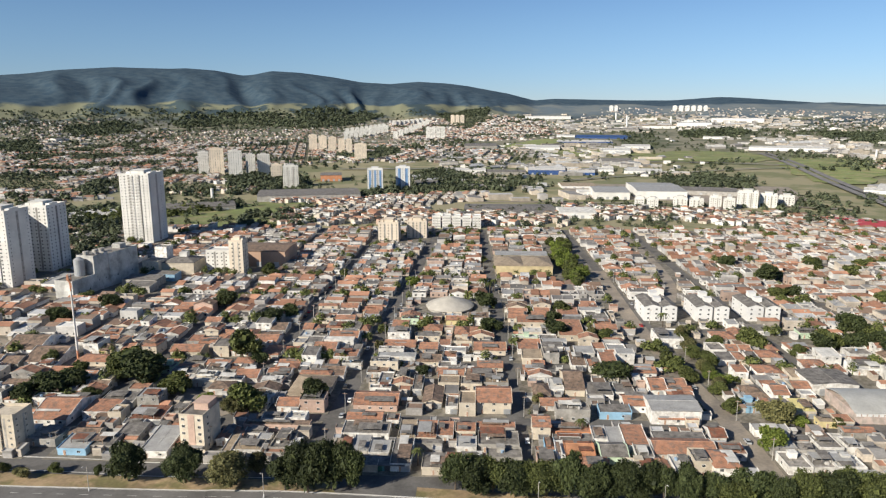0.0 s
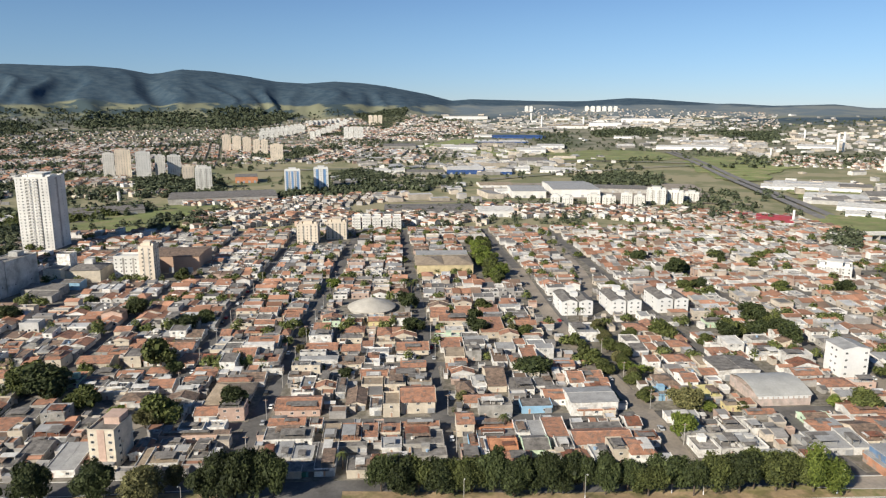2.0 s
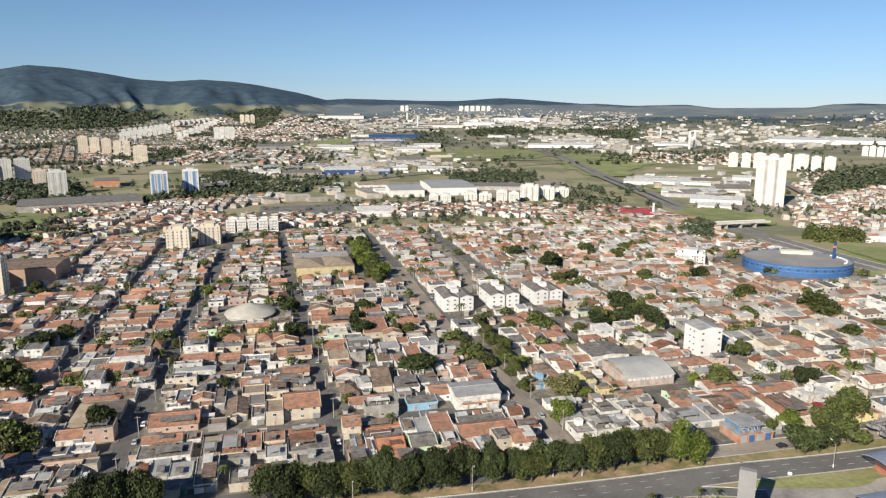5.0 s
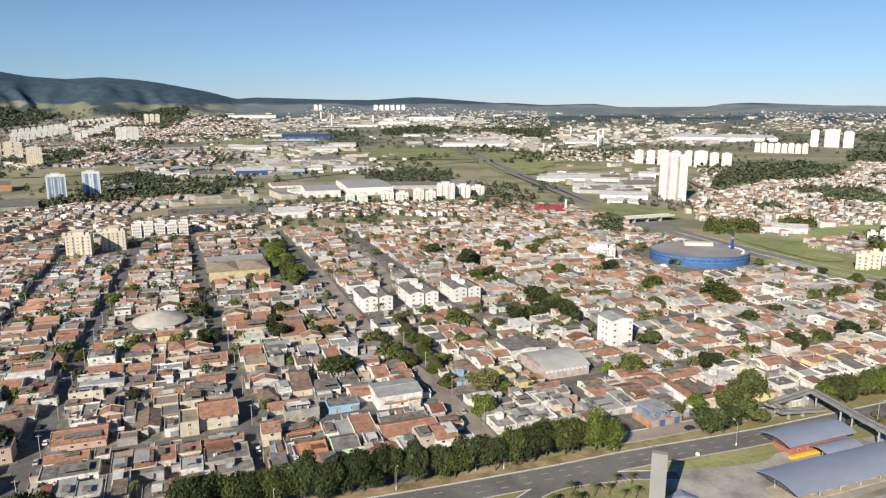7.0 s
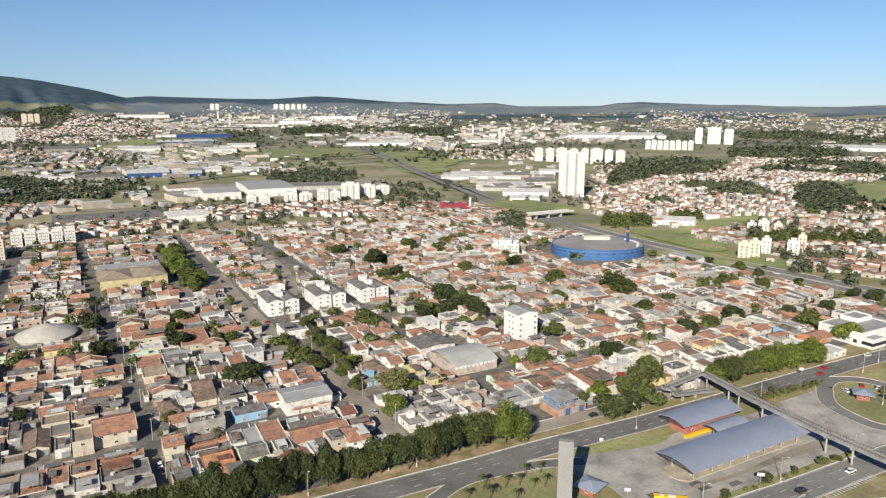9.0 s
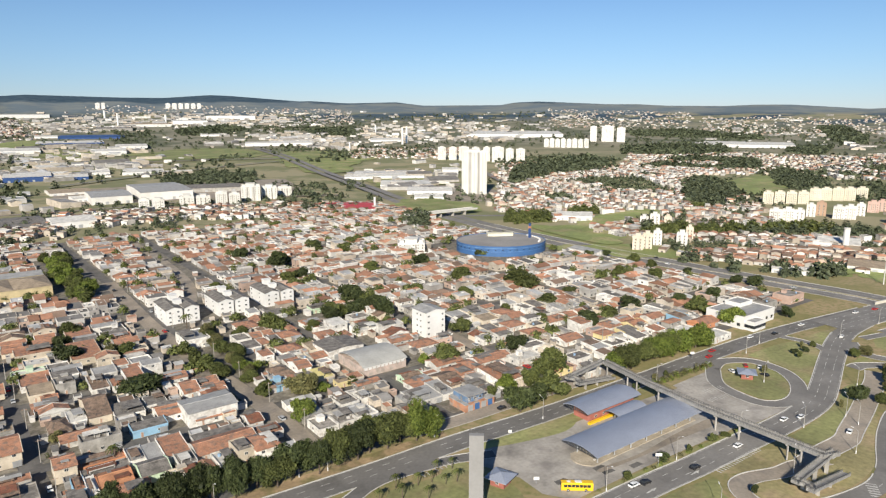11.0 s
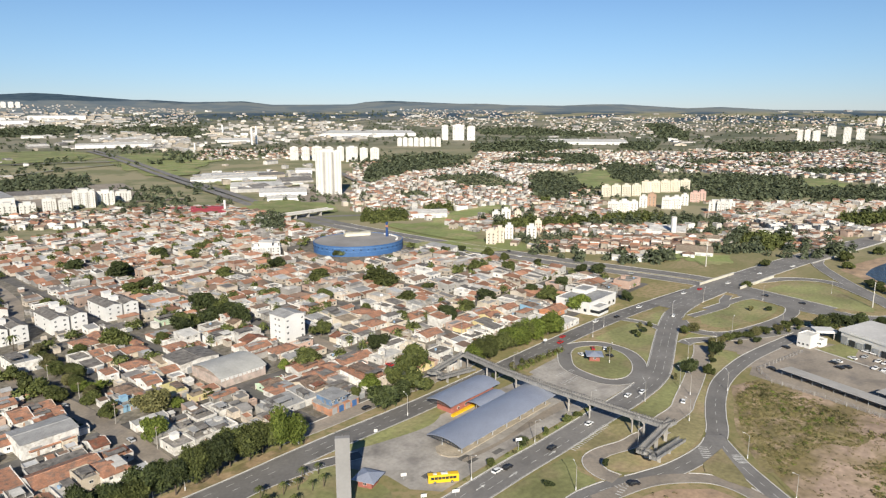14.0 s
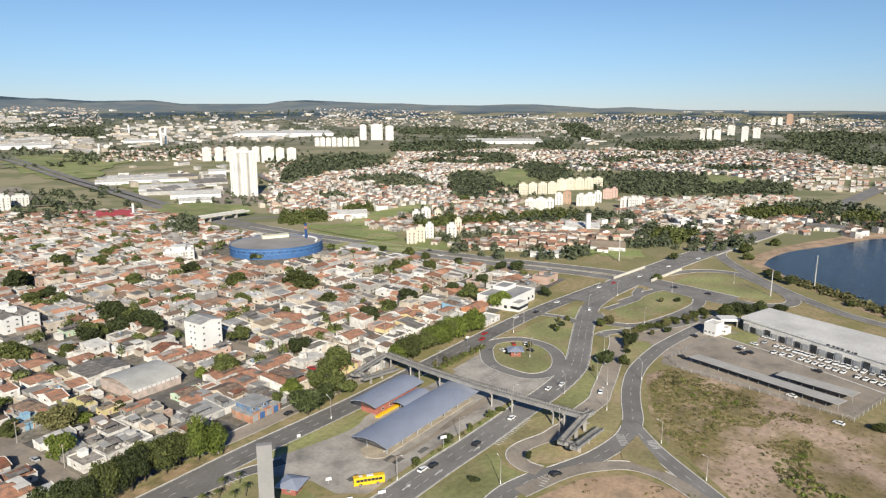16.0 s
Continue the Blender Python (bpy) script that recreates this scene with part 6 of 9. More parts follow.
# ---- bus station ----
def station_roof(name, x0, x1, y0, y1, z, rise, label):
    top = base(name, (x0 + x1) / 2, (y0 + y1) / 2, 0.045)
    tagged(top, label, "bus station", "station canopies")
    w, d = x1 - x0, y1 - y0
    g = Geo()
    vault_roof(g, -w / 2, w / 2, -d / 2, d / 2, z, rise, 0.25, 16)
    part("roof", g, BLUE_ROOF, top)
    # truss in each open end
    for s in (-1, 1):
        g = Geo()
        n = 12
        for i in range(n):
            t0, t1 = i / n, (i + 1) / n
            ya, yb = -d / 2 + d * t0, -d / 2 + d * t1
            za, zb = z + rise * (1 - (2 * t0 - 1) ** 2), z + rise * (1 - (2 * t1 - 1) ** 2)
            x = s * (w / 2 - 0.3)
            g.tube((x, ya, z - .1), (x, yb, z - .1), .12, .12, 4)
            g.tube((x, ya, z - .1), (x, yb, zb), .09, .09, 4)
            g.tube((x, yb, z - .1), (x, yb, zb), .09, .09, 4)
        part("truss", g, DARK_STEEL, top)
    n = max(3, int(w / 9))
    for i in range(n):
        px = -w / 2 + (i + .5) * w / n
        for y in (-d * .28, d * .28):
            g = Geo()
            g.cyl(px, y, 0, z + rise * .6, .28, .28, 8)
            part("column", g, STEEL, top)
    return top


st = station_roof("station_canopy", 175.4, 241, 144.8, 161.9, 4.9, 1.5, "long vaulted blue-grey bus canopy on columns")
g = Geo()
g.prism([(-31, -5.6), (31, -5.6), (32, 0), (31, 5.6), (-31, 5.6), (-33.5, 3), (-34.3, 0), (-33.5, -3)], 0, 0.3)
part("platform", g, surface("platform_paving", (0.42, 0.36, 0.28), 0.9, 0.25, 0.15, 0.2, 1.5, 0.0), st)
for i in range(9):
    g = Geo()
    g.box(-28 + i * 7, -3.4, .3, -26 + i * 7, -2.8, .75)
    part("bench", g, CONCRETE, st)
st = station_roof("station_office_canopy", 199.5, 233.2, 170.4, 184, 4.9, 1.3, "smaller vaulted blue-grey canopy over a brick office")
g = Geo()
g.box(-13, -5.0, 0, 14, 4.2, 4.5)
part("office_wall", g, BRICK, st)
for i in range(5):
    part("window", WINDOW, None, st, at=pose(-10 + i * 5, -5.004, 2.0))
g = Geo()
g.box(-15.2, -6.6, 0, 14, -5.3, 0.9)
part("planter", g, YELLOW, st)
top = base("link_canopy", 218, 166.2, 0.045)
tagged(top, "small vaulted canopy joining two station roofs", "canopy")
g = Geo()
vault_roof(g, -9, 9, -4, 4, 4.0, 1.0, 0.2, 8)
part("roof", g, BLUE_ROOF, top)
for sx in (-7, 7):
    g = Geo()
    g.cyl(sx, 0, 0, 4.9, .2, .2, 8)
    part("column", g, STEEL, top)


def pyramid_kiosk(x, y, w, roof, wall, label, turn=0, h=3.0):
    top = base("kiosk", x, y, 0.04, turn)
    tagged(top, label, "kiosk", "kiosks")
    gw, gr = Geo(), Geo()
    walls_and_roof(gw, gr, w * .6, w * .6, h, "h", over=w * .2, rise=1.3)
    part("wall", gw, wall, top)
    part("roof", gr, roof, top)
    part("window", WINDOW, None, top, at=pose(0, -w * .3 - .004, 1.6))
    part("window", WINDOW, None, top, at=pose(-w * .3 - .004, 0, 1.6, 0, 0, -90))


pyramid_kiosk(143, 159, 8.5, BLUE_ROOF, BRICK, "brick kiosk under a blue pyramid roof", 20)
pyramid_kiosk(299, 160, 8.5, BLUE_ROOF, BRICK, "brick kiosk under a blue pyramid roof on a lawn", 35)

# slab pylon with a lamp crown
top = base("pylon", 125.4, 150.8, 0.0, -40)
tagged(top, "tall pale concrete slab pylon with a dark side", "pylon")
g = Geo()
g.box(-2.25, -0.9, 2.5, 2.25, 0.9, 26.8)
part("shaft", g, PYLON, top)
g = Geo()
g.box(-2.27, -0.92, 0, 2.27, 0.92, 2.5)
part("plinth", g, BLUE_PAINT, top, "blue painted plinth")
g = Geo()
for i in range(6):
    g.tube((-2.2 + i * .88, .6, 26.8), (-2.2 + i * .88, .6, 28.2), .05, .05, 4)
g.box(-2.3, .55, 28.1, 2.3, .65, 28.25)
part("railing", g, DARK_STEEL, top)


# city bus
def bus(x, y, turn, length=11.0):
    top = base("bus", x, y, 0.05, turn)
    tagged(top, "yellow city bus with dark windows", "bus", "buses")
    L = length / 2
    g = Geo()
    prof = [(-1.25, .35), (1.25, .35), (1.28, 1.5), (1.2, 2.75), (.95, 3.0), (-.95, 3.0), (-1.2, 2.75), (-1.28, 1.5)]
    v = [(sx * L, py, pz) for sx in (-1, 1) for py, pz in prof]
    k = len(prof)
    g.mesh(v, [tuple(range(k))[::-1], tuple(range(k, 2 * k))] + [(i, (i + 1) % k, k + (i + 1) % k, k + i) for i in range(k)])
    body = part("body", g, YELLOW, top)
    for s in (-1, 1):
        for i in range(7):
            g = Geo()
            a = -L + .9 + i * (length - 1.6) / 7
            g.box(a, s * 1.275 - .03, 1.55, a + (length - 1.6) / 7 - .16, s * 1.275 + .03, 2.45)
            part("side_window", g, PANE, body)
    g = Geo()
    g.box(L - .02, -1.1, 1.3, L + .05, 1.1, 2.6)
    part("windscreen", g, PANE, body)
    g = Geo()
    g.box(-L - .05, -1.0, 1.5, -L + .02, 1.0, 2.5)
    part("rear_window", g, PANE, body)
    g = Geo()
    g.box(-1.5, -.6, 3.0, .8, .6, 3.25)
    g.box(2.2, -.5, 3.0, 3.4, .5, 3.15)
    part("roof_unit", g, WHITE, top)
    for sx in (-L + 2.4, L - 2.3):
        for s in (-1, 1):
            g = Geo()
            g.tube((sx, s * 1.0, .48), (sx, s * 1.32, .48), .48, .48, 12)
            wheel = part("wheel", g, RUBBER, top)
            g = Geo()
            g.tube((sx, s * 1.3, .48), (sx, s * 1.34, .48), .25, .25, 10)
            part("rim", g, STEEL, wheel)


bus(161, 141, 141, 10.6)
bus(206, 163.8, 0, 10.6)


# ---- footbridge ----
DECK = surface("weathered_deck", (0.28, 0.272, 0.262), 0.9, 0.25, 0.12, 0.3, 2.0, 0.0)
top = base("footbridge", 0, 0)
tagged(top, "long grey pedestrian footbridge with looped ramps", "footbridge")
deck_line = [Vector((247, 203, 7.2)), Vector((241.3, 173, 7.4)), Vector((238, 144, 7.5)), Vector((237.2, 117, 7.5)), Vector((237, 96.5, 7.3)), Vector((243, 95, 7.2))]


def walkway(pts, width, name, th=0.45, rail=1.1):
    line = [Vector(p) for p in pts]
    off = offsets(line)
    g, r = Geo(), Geo()
    panels = []
    for i in range(len(line) - 1):
        a, b = line[i], line[i + 1]
        n0, n1 = off[i] * width / 2, off[i + 1] * width / 2
        dn = Vector((0, 0, th))
        if i == 0:
            g.v.extend(tuple(p) for p in (a - n0, a + n0, a + n0 - dn, a - n0 - dn))
            g.f.append((0, 1, 2, 3))
            g.m.append(0)
        k = 4 * i
        g.v.extend(tuple(p) for p in (b - n1, b + n1, b + n1 - dn, b - n1 - dn))
        for f in ((0, 4, 5, 1), (1, 5, 6, 2), (2, 6, 7, 3), (3, 7, 4, 0)) + (((7, 6, 5, 4),) if i == len(line) - 2 else ()):
            g.f.append(tuple(q + k for q in f))
            g.m.append(0)
        for s in (-1, 1):
            p, q = a + n0 * s, b + n1 * s
            for hgt in (rail, rail * .55):
                r.tube((p.x, p.y, p.z + hgt), (q.x, q.y, q.z + hgt), .06, .06, 4)
            c = max(1, int((q - p).length / 1.2))
            for k in range(c):
                m = p + (q - p) * (k / c)
                r.box(m.x - .05, m.y - .05, m.z, m.x + .05, m.y + .05, m.z + rail, 0, False)
            o = (off[i] * s * .04)
            e = Geo()
            panels.append(e)
            e.mesh([(p.x, p.y, p.z), (q.x, q.y, q.z), (q.x, q.y, q.z + .8), (p.x, p.y, p.z + .8), (p.x + o.x, p.y + o.y, p.z), (q.x + o.x, q.y + o.y, q.z), (q.x + o.x, q.y + o.y, q.z + .8), (p.x + o.x, p.y + o.y, p.z + .8)],
                   [(0, 1, 2, 3), (7, 6, 5, 4), (3, 2, 6, 7)])
    d = part(name, g, DECK, top)
    part("railing", r, DARK_STEEL, d)
    for e in panels:
        part("side_panel", e, DECK, d)


walkway(deck_line, 3.0, "deck", 0.9, 1.2)


def ramp(x, y, side, length, z_top, gap):
    """Two flights side by side, joined by a round end."""
    n = 10
    pts = [(x, y, z_top), (x + side * length, y, z_top * .62)]
    for i in range(1, n):
        a = pi * i / n
        pts.append((x + side * (length + gap / 2 * sin(a)), y + gap / 2 - gap / 2 * cos(a), z_top * (.62 - .08 * i / n)))
    pts += [(x + side * length, y + gap, z_top * .54), (x, y + gap, z_top * .12)]
    walkway(pts, 2.6, "ramp", 0.5)
    for i in range(3):
        for k, (yy, zf) in enumerate(((y, .95 - i * .12), (y + gap, .22 + i * .12))):
            g = Geo()
            px = x + side * (length * (i + .5) / 3.2)
            g.box(px - .25, yy - .6, 0, px + .25, yy + .6, z_top * zf - .55)
            part("pier", g, CONCRETE, top)


ramp(247, 203, -1, 25, 7.2, -6.4)
ramp(243, 96, -1, 27, 7.2, -5.0)
for y in (200, 186, 180, 167, 152, 138, 128, 109, 104):
    t = (203 - y) / 108
    x = float(np.interp(y, [95, 117, 144, 173, 203], [236.5, 237.2, 238, 241.3, 247]))
    g = Geo()
    g.cyl(x, y, 0, 6.6, .38, .38, 8)
    part("pier", g, CONCRETE, top)
    g = Geo()
    g.box(x - 1.5, y - .3, 6.1, x + 1.5, y + .3, 6.5)
    part("crossbeam", g, CONCRETE, top)

# bridge parapets over the underpass
for a, b in (((482, 176.5), (531, 169.5)), ((490, 151), (541, 143.5)), ((612, 134), (780, 102))):
    top = base("parapet", a[0], a[1], 0.05, math.degrees(atan2(b[1] - a[1], b[0] - a[0])))
    tagged(top, "pale concrete bridge parapet", "parapet", "bridge parapets")
    L = hypot(b[0] - a[0], b[1] - a[1])
    g = Geo()
    tall = 1.9 if a[0] < 600 else 0.9
    g.box(0, -.3, 0, L, .3, tall)
    part("wall", g, surface("pale_concrete", (0.62, 0.58, 0.48), 0.9, 0.2, 0.1, 0.2, 1.5, 0.0) if a[0] < 600 else CONCRETE, top)
    g = Geo()
    g.box(-.1, -.4, tall, L + .1, .4, tall + .15)
    part("coping", g, KERB, top)

# ---- waterworks depot ----
top = base("depot_building", 402, 36, 0.04, 0)
tagged(top, "long low depot with a pale roof and white fascia", "depot")


corner = [(7.7, 37.2), (35.7, 27), (-3, -65), (-45.4, -64)]
g = Geo()
g.prism([(x * .96, y * .96) for x, y in corner][::-1], 0, 6.5)
part("wall", g, OFFWHITE, top)
g = Geo()
g.prism(corner[::-1], 6.5, 7.9)
part("fascia", g, WHITE, top)
g = Geo()
g.prism([(x * .985, y * .985) for x, y in corner][::-1], 7.9, 8.05)
part("roof", g, surface("depot_roof", (0.58, 0.565, 0.54), 0.8, 0.2, 0.08, 0.06, 0.6, 0.0), top)
edge0, edge1 = Vector((7.7, 37.2, 0)), Vector((-45.4, -64, 0))
ed = (edge1 - edge0)
eturn = math.degrees(atan2(ed.y, ed.x))
for i in range(24):
    p = edge0 + ed * ((i + .5) / 24)
    g = Geo()
    g.box(-1.7, -.1, .3, 1.7, .1, 3.6 if i % 3 else 4.6)
    part("glazed_door", g, PANE if i % 2 else STEEL, top, at=pose(p.x * .96 - .35, p.y * .96, 0, 0, 0, eturn))
# sign on the fascia: a round mark and plain bars where letters stand
p0 = edge0 + ed * .46
for i, (off, wide) in enumerate(((0, 1.6), (3.0, 1.4), (5.2, 1.4), (7.4, 1.4), (10.6, 1.4), (12.6, .5), (14.2, 1.4))):
    p = p0 + ed.normalized() * off
    g = Geo()
    g.box(-wide / 2, -.08, 6.75, wide / 2, .08, 7.65)
    part("sign_bar", g, DARK_STEEL, top, at=pose(p.x - .12, p.y - .02, 0, 0, 0, eturn))
for dx, dy, w, d, h in ((393, 84, 9, 7, 6.5), (398, 79, 6, 4, 3.2)):
    t2 = base("gatehouse", dx, dy, 0.04, -15)
    tagged(t2, "white cubic gatehouse with a flat roof", "gatehouse", "gatehouses")
    gw, gr = Geo(), Geo()
    walls_and_roof(gw, gr, w, d, h, "f")
    part("wall", gw, WHITE, t2)
    part("roof", gr, ROOF["w"], t2)
    for i in range(3):
        part("window", WINDOW, None, t2, at=pose(-w / 2 - .004, -d / 3 + i * d / 3, 1.9, 0, 0, -90))


def carport(cx, cy, length, depth, turn):
    t2 = base("carport", cx, cy, 0.04, turn)
    tagged(t2, "long open carport with a pale sheet roof", "carport", "carports")
    g = Geo()
    g.mesh([(-length / 2, -depth / 2, 2.5), (length / 2, -depth / 2, 2.5), (length / 2, depth / 2, 3.1), (-length / 2, depth / 2, 3.1),
            (-length / 2, -depth / 2, 2.7), (length / 2, -depth / 2, 2.7), (length / 2, depth / 2, 3.3), (-length / 2, depth / 2, 3.3)],
           [(4, 5, 6, 7), (3, 2, 1, 0), (0, 1, 5, 4), (1, 2, 6, 5), (2, 3, 7, 6), (3, 0, 4, 7)])
    part("roof", g, surface("carport_sheet", (0.42, 0.40, 0.37), 0.8, 0.15, 0.08, 0.2, 1.5, 0.0), t2)
    n = int(length / 5)
    for i in range(n + 1):
        g = Geo()
        g.cyl(-length / 2 + .4 + i * (length - .8) / n, depth * .3, 0, 2.95, .1, .1, 6)
        part("post", g, STEEL, t2)


carport(331.3, 48, 71, 9.0, 71.7)
carport(337.7, 26.1, 33, 9.5, 75)
t2 = base("gate_canopy", 413.4, 81.2, 0.05, -56)
tagged(t2, "white gate canopy with a deep fascia on posts", "canopy")
g = Geo()
g.box(-5.5, -4, 3.6, 5.5, 4, 5.0)
part("roof", g, WHITE, t2)
for sx in (-4.5, 4.5):
    for sy in (-3, 3):
        g = Geo()
        g.cyl(sx, sy, 0, 3.6, .25, .25, 8)
        part("post", g, CONCRETE, t2)
patch("lot_divider", [(390.3, 79.6), (379.5, 52.2), (370.2, 38), (355, 8.8), (336, -26), (334.9, -25.6), (353.9, 9.2), (369.1, 38.5), (378.4, 52.6), (389.4, 80)], 0.2, KERB, "pale raised strip dividing a car park", "kerb")
patch("depot_lawn", [(391, 79), (408, 71), (404, 62), (383, 60.5)], 0.05, LAWN, "small mown lawn beside a depot", "lawn")


# low shop front under lean-to roofs beside the avenue
top = base("shop_front", -34.5, 224.2, 0.02)
tagged(top, "low teal shop front under a grey sheet lean-to", "shop")
g = Geo()
g.box(-9, -2.4, 0, 9, 2.2, 2.7)
part("wall", g, surface("teal_plaster", (0.10, 0.24, 0.24), 0.85, 0.25, 0.1, 0.3, 1.5, 0.0), top)
g = Geo()
g.mesh([(-9.4, -3.6, 2.75), (9.4, -3.6, 2.75), (9.4, 2.4, 3.5), (-9.4, 2.4, 3.5), (-9.4, -3.6, 2.87), (9.4, -3.6, 2.87), (9.4, 2.4, 3.62), (-9.4, 2.4, 3.62)],
       [(4, 5, 6, 7), (3, 2, 1, 0), (0, 1, 5, 4), (1, 2, 6, 5), (2, 3, 7, 6), (3, 0, 4, 7)])
part("roof", g, ROOF["g"], top)
for i in range(5):
    g = Geo()
    g.box(-8.2 + i * 3.4, -2.5, 0.05, -5.7 + i * 3.4, -2.404, 2.2)
    part("shutter", g, DARK_STEEL if i % 2 else surface("green_shutter", (0.03, 0.13, 0.09), 0.6, 0.15, 0.08, 0.4, 2.0, 0.0), top)


# perimeter fence of the depot
def fence(pts, step, h, label):
    t2 = base("fence", 0, 0)
    tagged(t2, label, "fence", "depot fences")
    for i in range(len(pts) - 1):
        a, b = Vector((*pts[i], 0)), Vector((*pts[i + 1], 0))
        n = max(1, int((b - a).length / step))
        for k in range(n):
            p = a + (b - a) * (k / n)
            g = Geo()
            g.box(p.x - .09, p.y - .09, 0, p.x + .09, p.y + .09, h)
            part("post", g, CONCRETE, t2)
        g = Geo()
        for z in (.4, 1.0, 1.6, h - .1):
            g.tube((a.x, a.y, z), (b.x, b.y, z), .025, .025, 3)
        part("wires", g, STEEL, t2)


fence([(337.4, 92.9), (326.1, 82.8), (322.7, 63.9), (318, 42.2), (313, 26), (308.5, 9), (323, 5), (351, -4), (380, -28)], 4.0, 2.2, "concrete post and wire fence")
fence([(337.4, 92.9), (352, 89.6), (380, 82.8)], 3.0, 2.0, "pale post fence beside a road")


# ---- cars ----
def car_meshes():
    out = []
    for name, col in (("white", (0.78, 0.78, 0.77)), ("silver", (0.42, 0.43, 0.44)), ("black", (0.025, 0.025, 0.028)), ("red", (0.42, 0.03, 0.03))):
        m = glass("car_paint_" + name, col, 0.25)
        g = Geo()
        low = [(-2.1, .35), (2.1, .35), (2.15, .75), (1.9, .9), (1.0, .98), (-1.9, 1.0), (-2.15, .8)]
        k = len(low)
        g.mesh([(x, s * .87, z) for s in (-1, 1) for x, z in low], [tuple(range(k)), tuple(range(k, 2 * k))[::-1]] + [(i + k, (i + 1) % k + k, (i + 1) % k, i)[::-1] for i in range(k)])
        g.mesh([(-1.3, -.68, 1.42), (.35, -.68, 1.42), (.35, .68, 1.42), (-1.3, .68, 1.42), (-1.2, -.66, 1.47), (.25, -.66, 1.47), (.25, .66, 1.47), (-1.2, .66, 1.47)],
               [(4, 5, 6, 7), (0, 1, 5, 4), (1, 2, 6, 5), (2, 3, 7, 6), (3, 0, 4, 7)])
        out.append((name, g.data("body", m)))
    g = Geo()
    g.mesh([(-1.85, -.8, .97), (.98, -.8, .97), (.98, .8, .97), (-1.85, .8, .97), (-1.3, -.67, 1.42), (.35, -.67, 1.42), (.35, .67, 1.42), (-1.3, .67, 1.42)],
           [(0, 1, 5, 4), (1, 2, 6, 5), (2, 3, 7, 6), (3, 0, 4, 7)])
    cabin = g.data("cabin_glass", PANE)
    g = Geo()
    g.tube((0, -.1, 0), (0, .1, 0), .31, .31, 10)
    return out, cabin, g.data("wheel", RUBBER)


CAR_BODIES, CABIN, WHEEL = car_meshes()


def car(x, y, turn, k, where="on the road"):
    name, body = CAR_BODIES[k]
    t2 = base("car", x, y, 0.09, turn)
    tagged(t2, "%s car %s" % (name, where), "car", "cars")
    b = part("body", body, None, t2)
    part("cabin_glass", CABIN, None, b)
    for sx in (-1.3, 1.3):
        for s in (-.85, .85):
            part("wheel", WHEEL, None, t2, at=pose(sx, s, .31))


CARS_RING = ((205, 125.3, 0, 2), (232, 125, 0, 0), (182.5, 129.5, -3, 2), (178, 130.8, -3, 0), (268, 126, 3, 0), (276, 123, 4, 0), (202, 91, -30, 2), (183, 203.5, 0, 2), (355, 190, 2, 0),
             (318, 190, 0, 3), (309, 186, 0, 3), (400, 184, -5, 0), (372, 185, -5, 2), (300, 168, 60, 0), (312, 168, 40, 3), (316, 163, 30, 0), (308, 156, 80, 2), (452, 176, -5, 0))
CARS_STREETS = ((470, 172, -8, 3), (500, 163, -12, 0), (482, 132, 85, 2), (478, 108, 80, 2), (546, 155, -12, 0), (590, 143, -14, 0), (476, 330, 95, 0), (488, 350, 95, 2), (482, 230, 95, 1),
             (397, 160, 15, 0), (278, 105, 15, 0), (104, 250, 90, 1), (15, 345, 90, 0), (16, 405, 88, 2), (12, 396, 88, 1), (9, 430, 90, 2), (11, 300, 90, 0), (229, 245, 5, 3), (344, 88, 60, 2))
for x, y, turn, k in CARS_RING + CARS_STREETS:
    car(x, y, turn, k)
r = random.Random(6)
for lane in (s1, s2, sc, fixed(-104), fixed(222)):
    y = 232.0
    while y < 520:
        if r.random() < 0.55:
            car(lane(y) + r.choice((-2.7, 2.7)), y, 90, r.choice((0, 0, 1, 1, 2, 2, 3)), "parked in a narrow street")
        y += r.uniform(7, 16)


def pole_meshes():
    g = Geo()
    g.cyl(0, 0, 0, 9.2, .16, .11, 6)
    p = g.data("pole", CONCRETE)
    g = Geo()
    g.box(-1.0, -.06, 8.5, 1.0, .06, 8.66)
    return p, g.data("crossarm", BROWNISH)


POLE = pole_meshes()
for lane in (s1, s2, sc, fixed(-104), fixed(222), fixed(282)):
    for k in range(9):
        y = 236 + k * 33
        t2 = base("utility_pole", lane(y) + 3.4, y, 0.1)
        tagged(t2, "grey concrete utility pole with a crossarm", "utility pole", "utility poles")
        part("pole", POLE[0], None, t2)
        part("crossarm", POLE[1], None, t2)
r = random.Random(5)
for ax, ay, bx, by, n_cars, facing in ((392, 57, 360, -22, 26, 163), (377.5, 50, 377, 42, 3, 163), (375, 37, 349, -24, 20, 163), (401.5, 58, 398, 45, 5, 75), (385, 40, 371, 2, 11, 163)):
    for i in range(n_cars):
        u = i / max(n_cars - 1, 1)
        if r.random() < .88:
            car(ax + (bx - ax) * u, ay + (by - ay) * u, facing + r.uniform(-4, 4), r.choice((0, 0, 0, 0, 0, 1)), "parked in the depot lot")
for x, y, k in ((372.5, 67, 2), (376, 66, 0), (367, 63.2, 2), (370.5, 60.7, 2), (361.5, 28.2, 2), (381.2, 91.6, 2), (386, 61.4, 0), (303, 14, 0), (322, 34, 0)):
    car(x, y, 70, k, "parked in the depot lot")


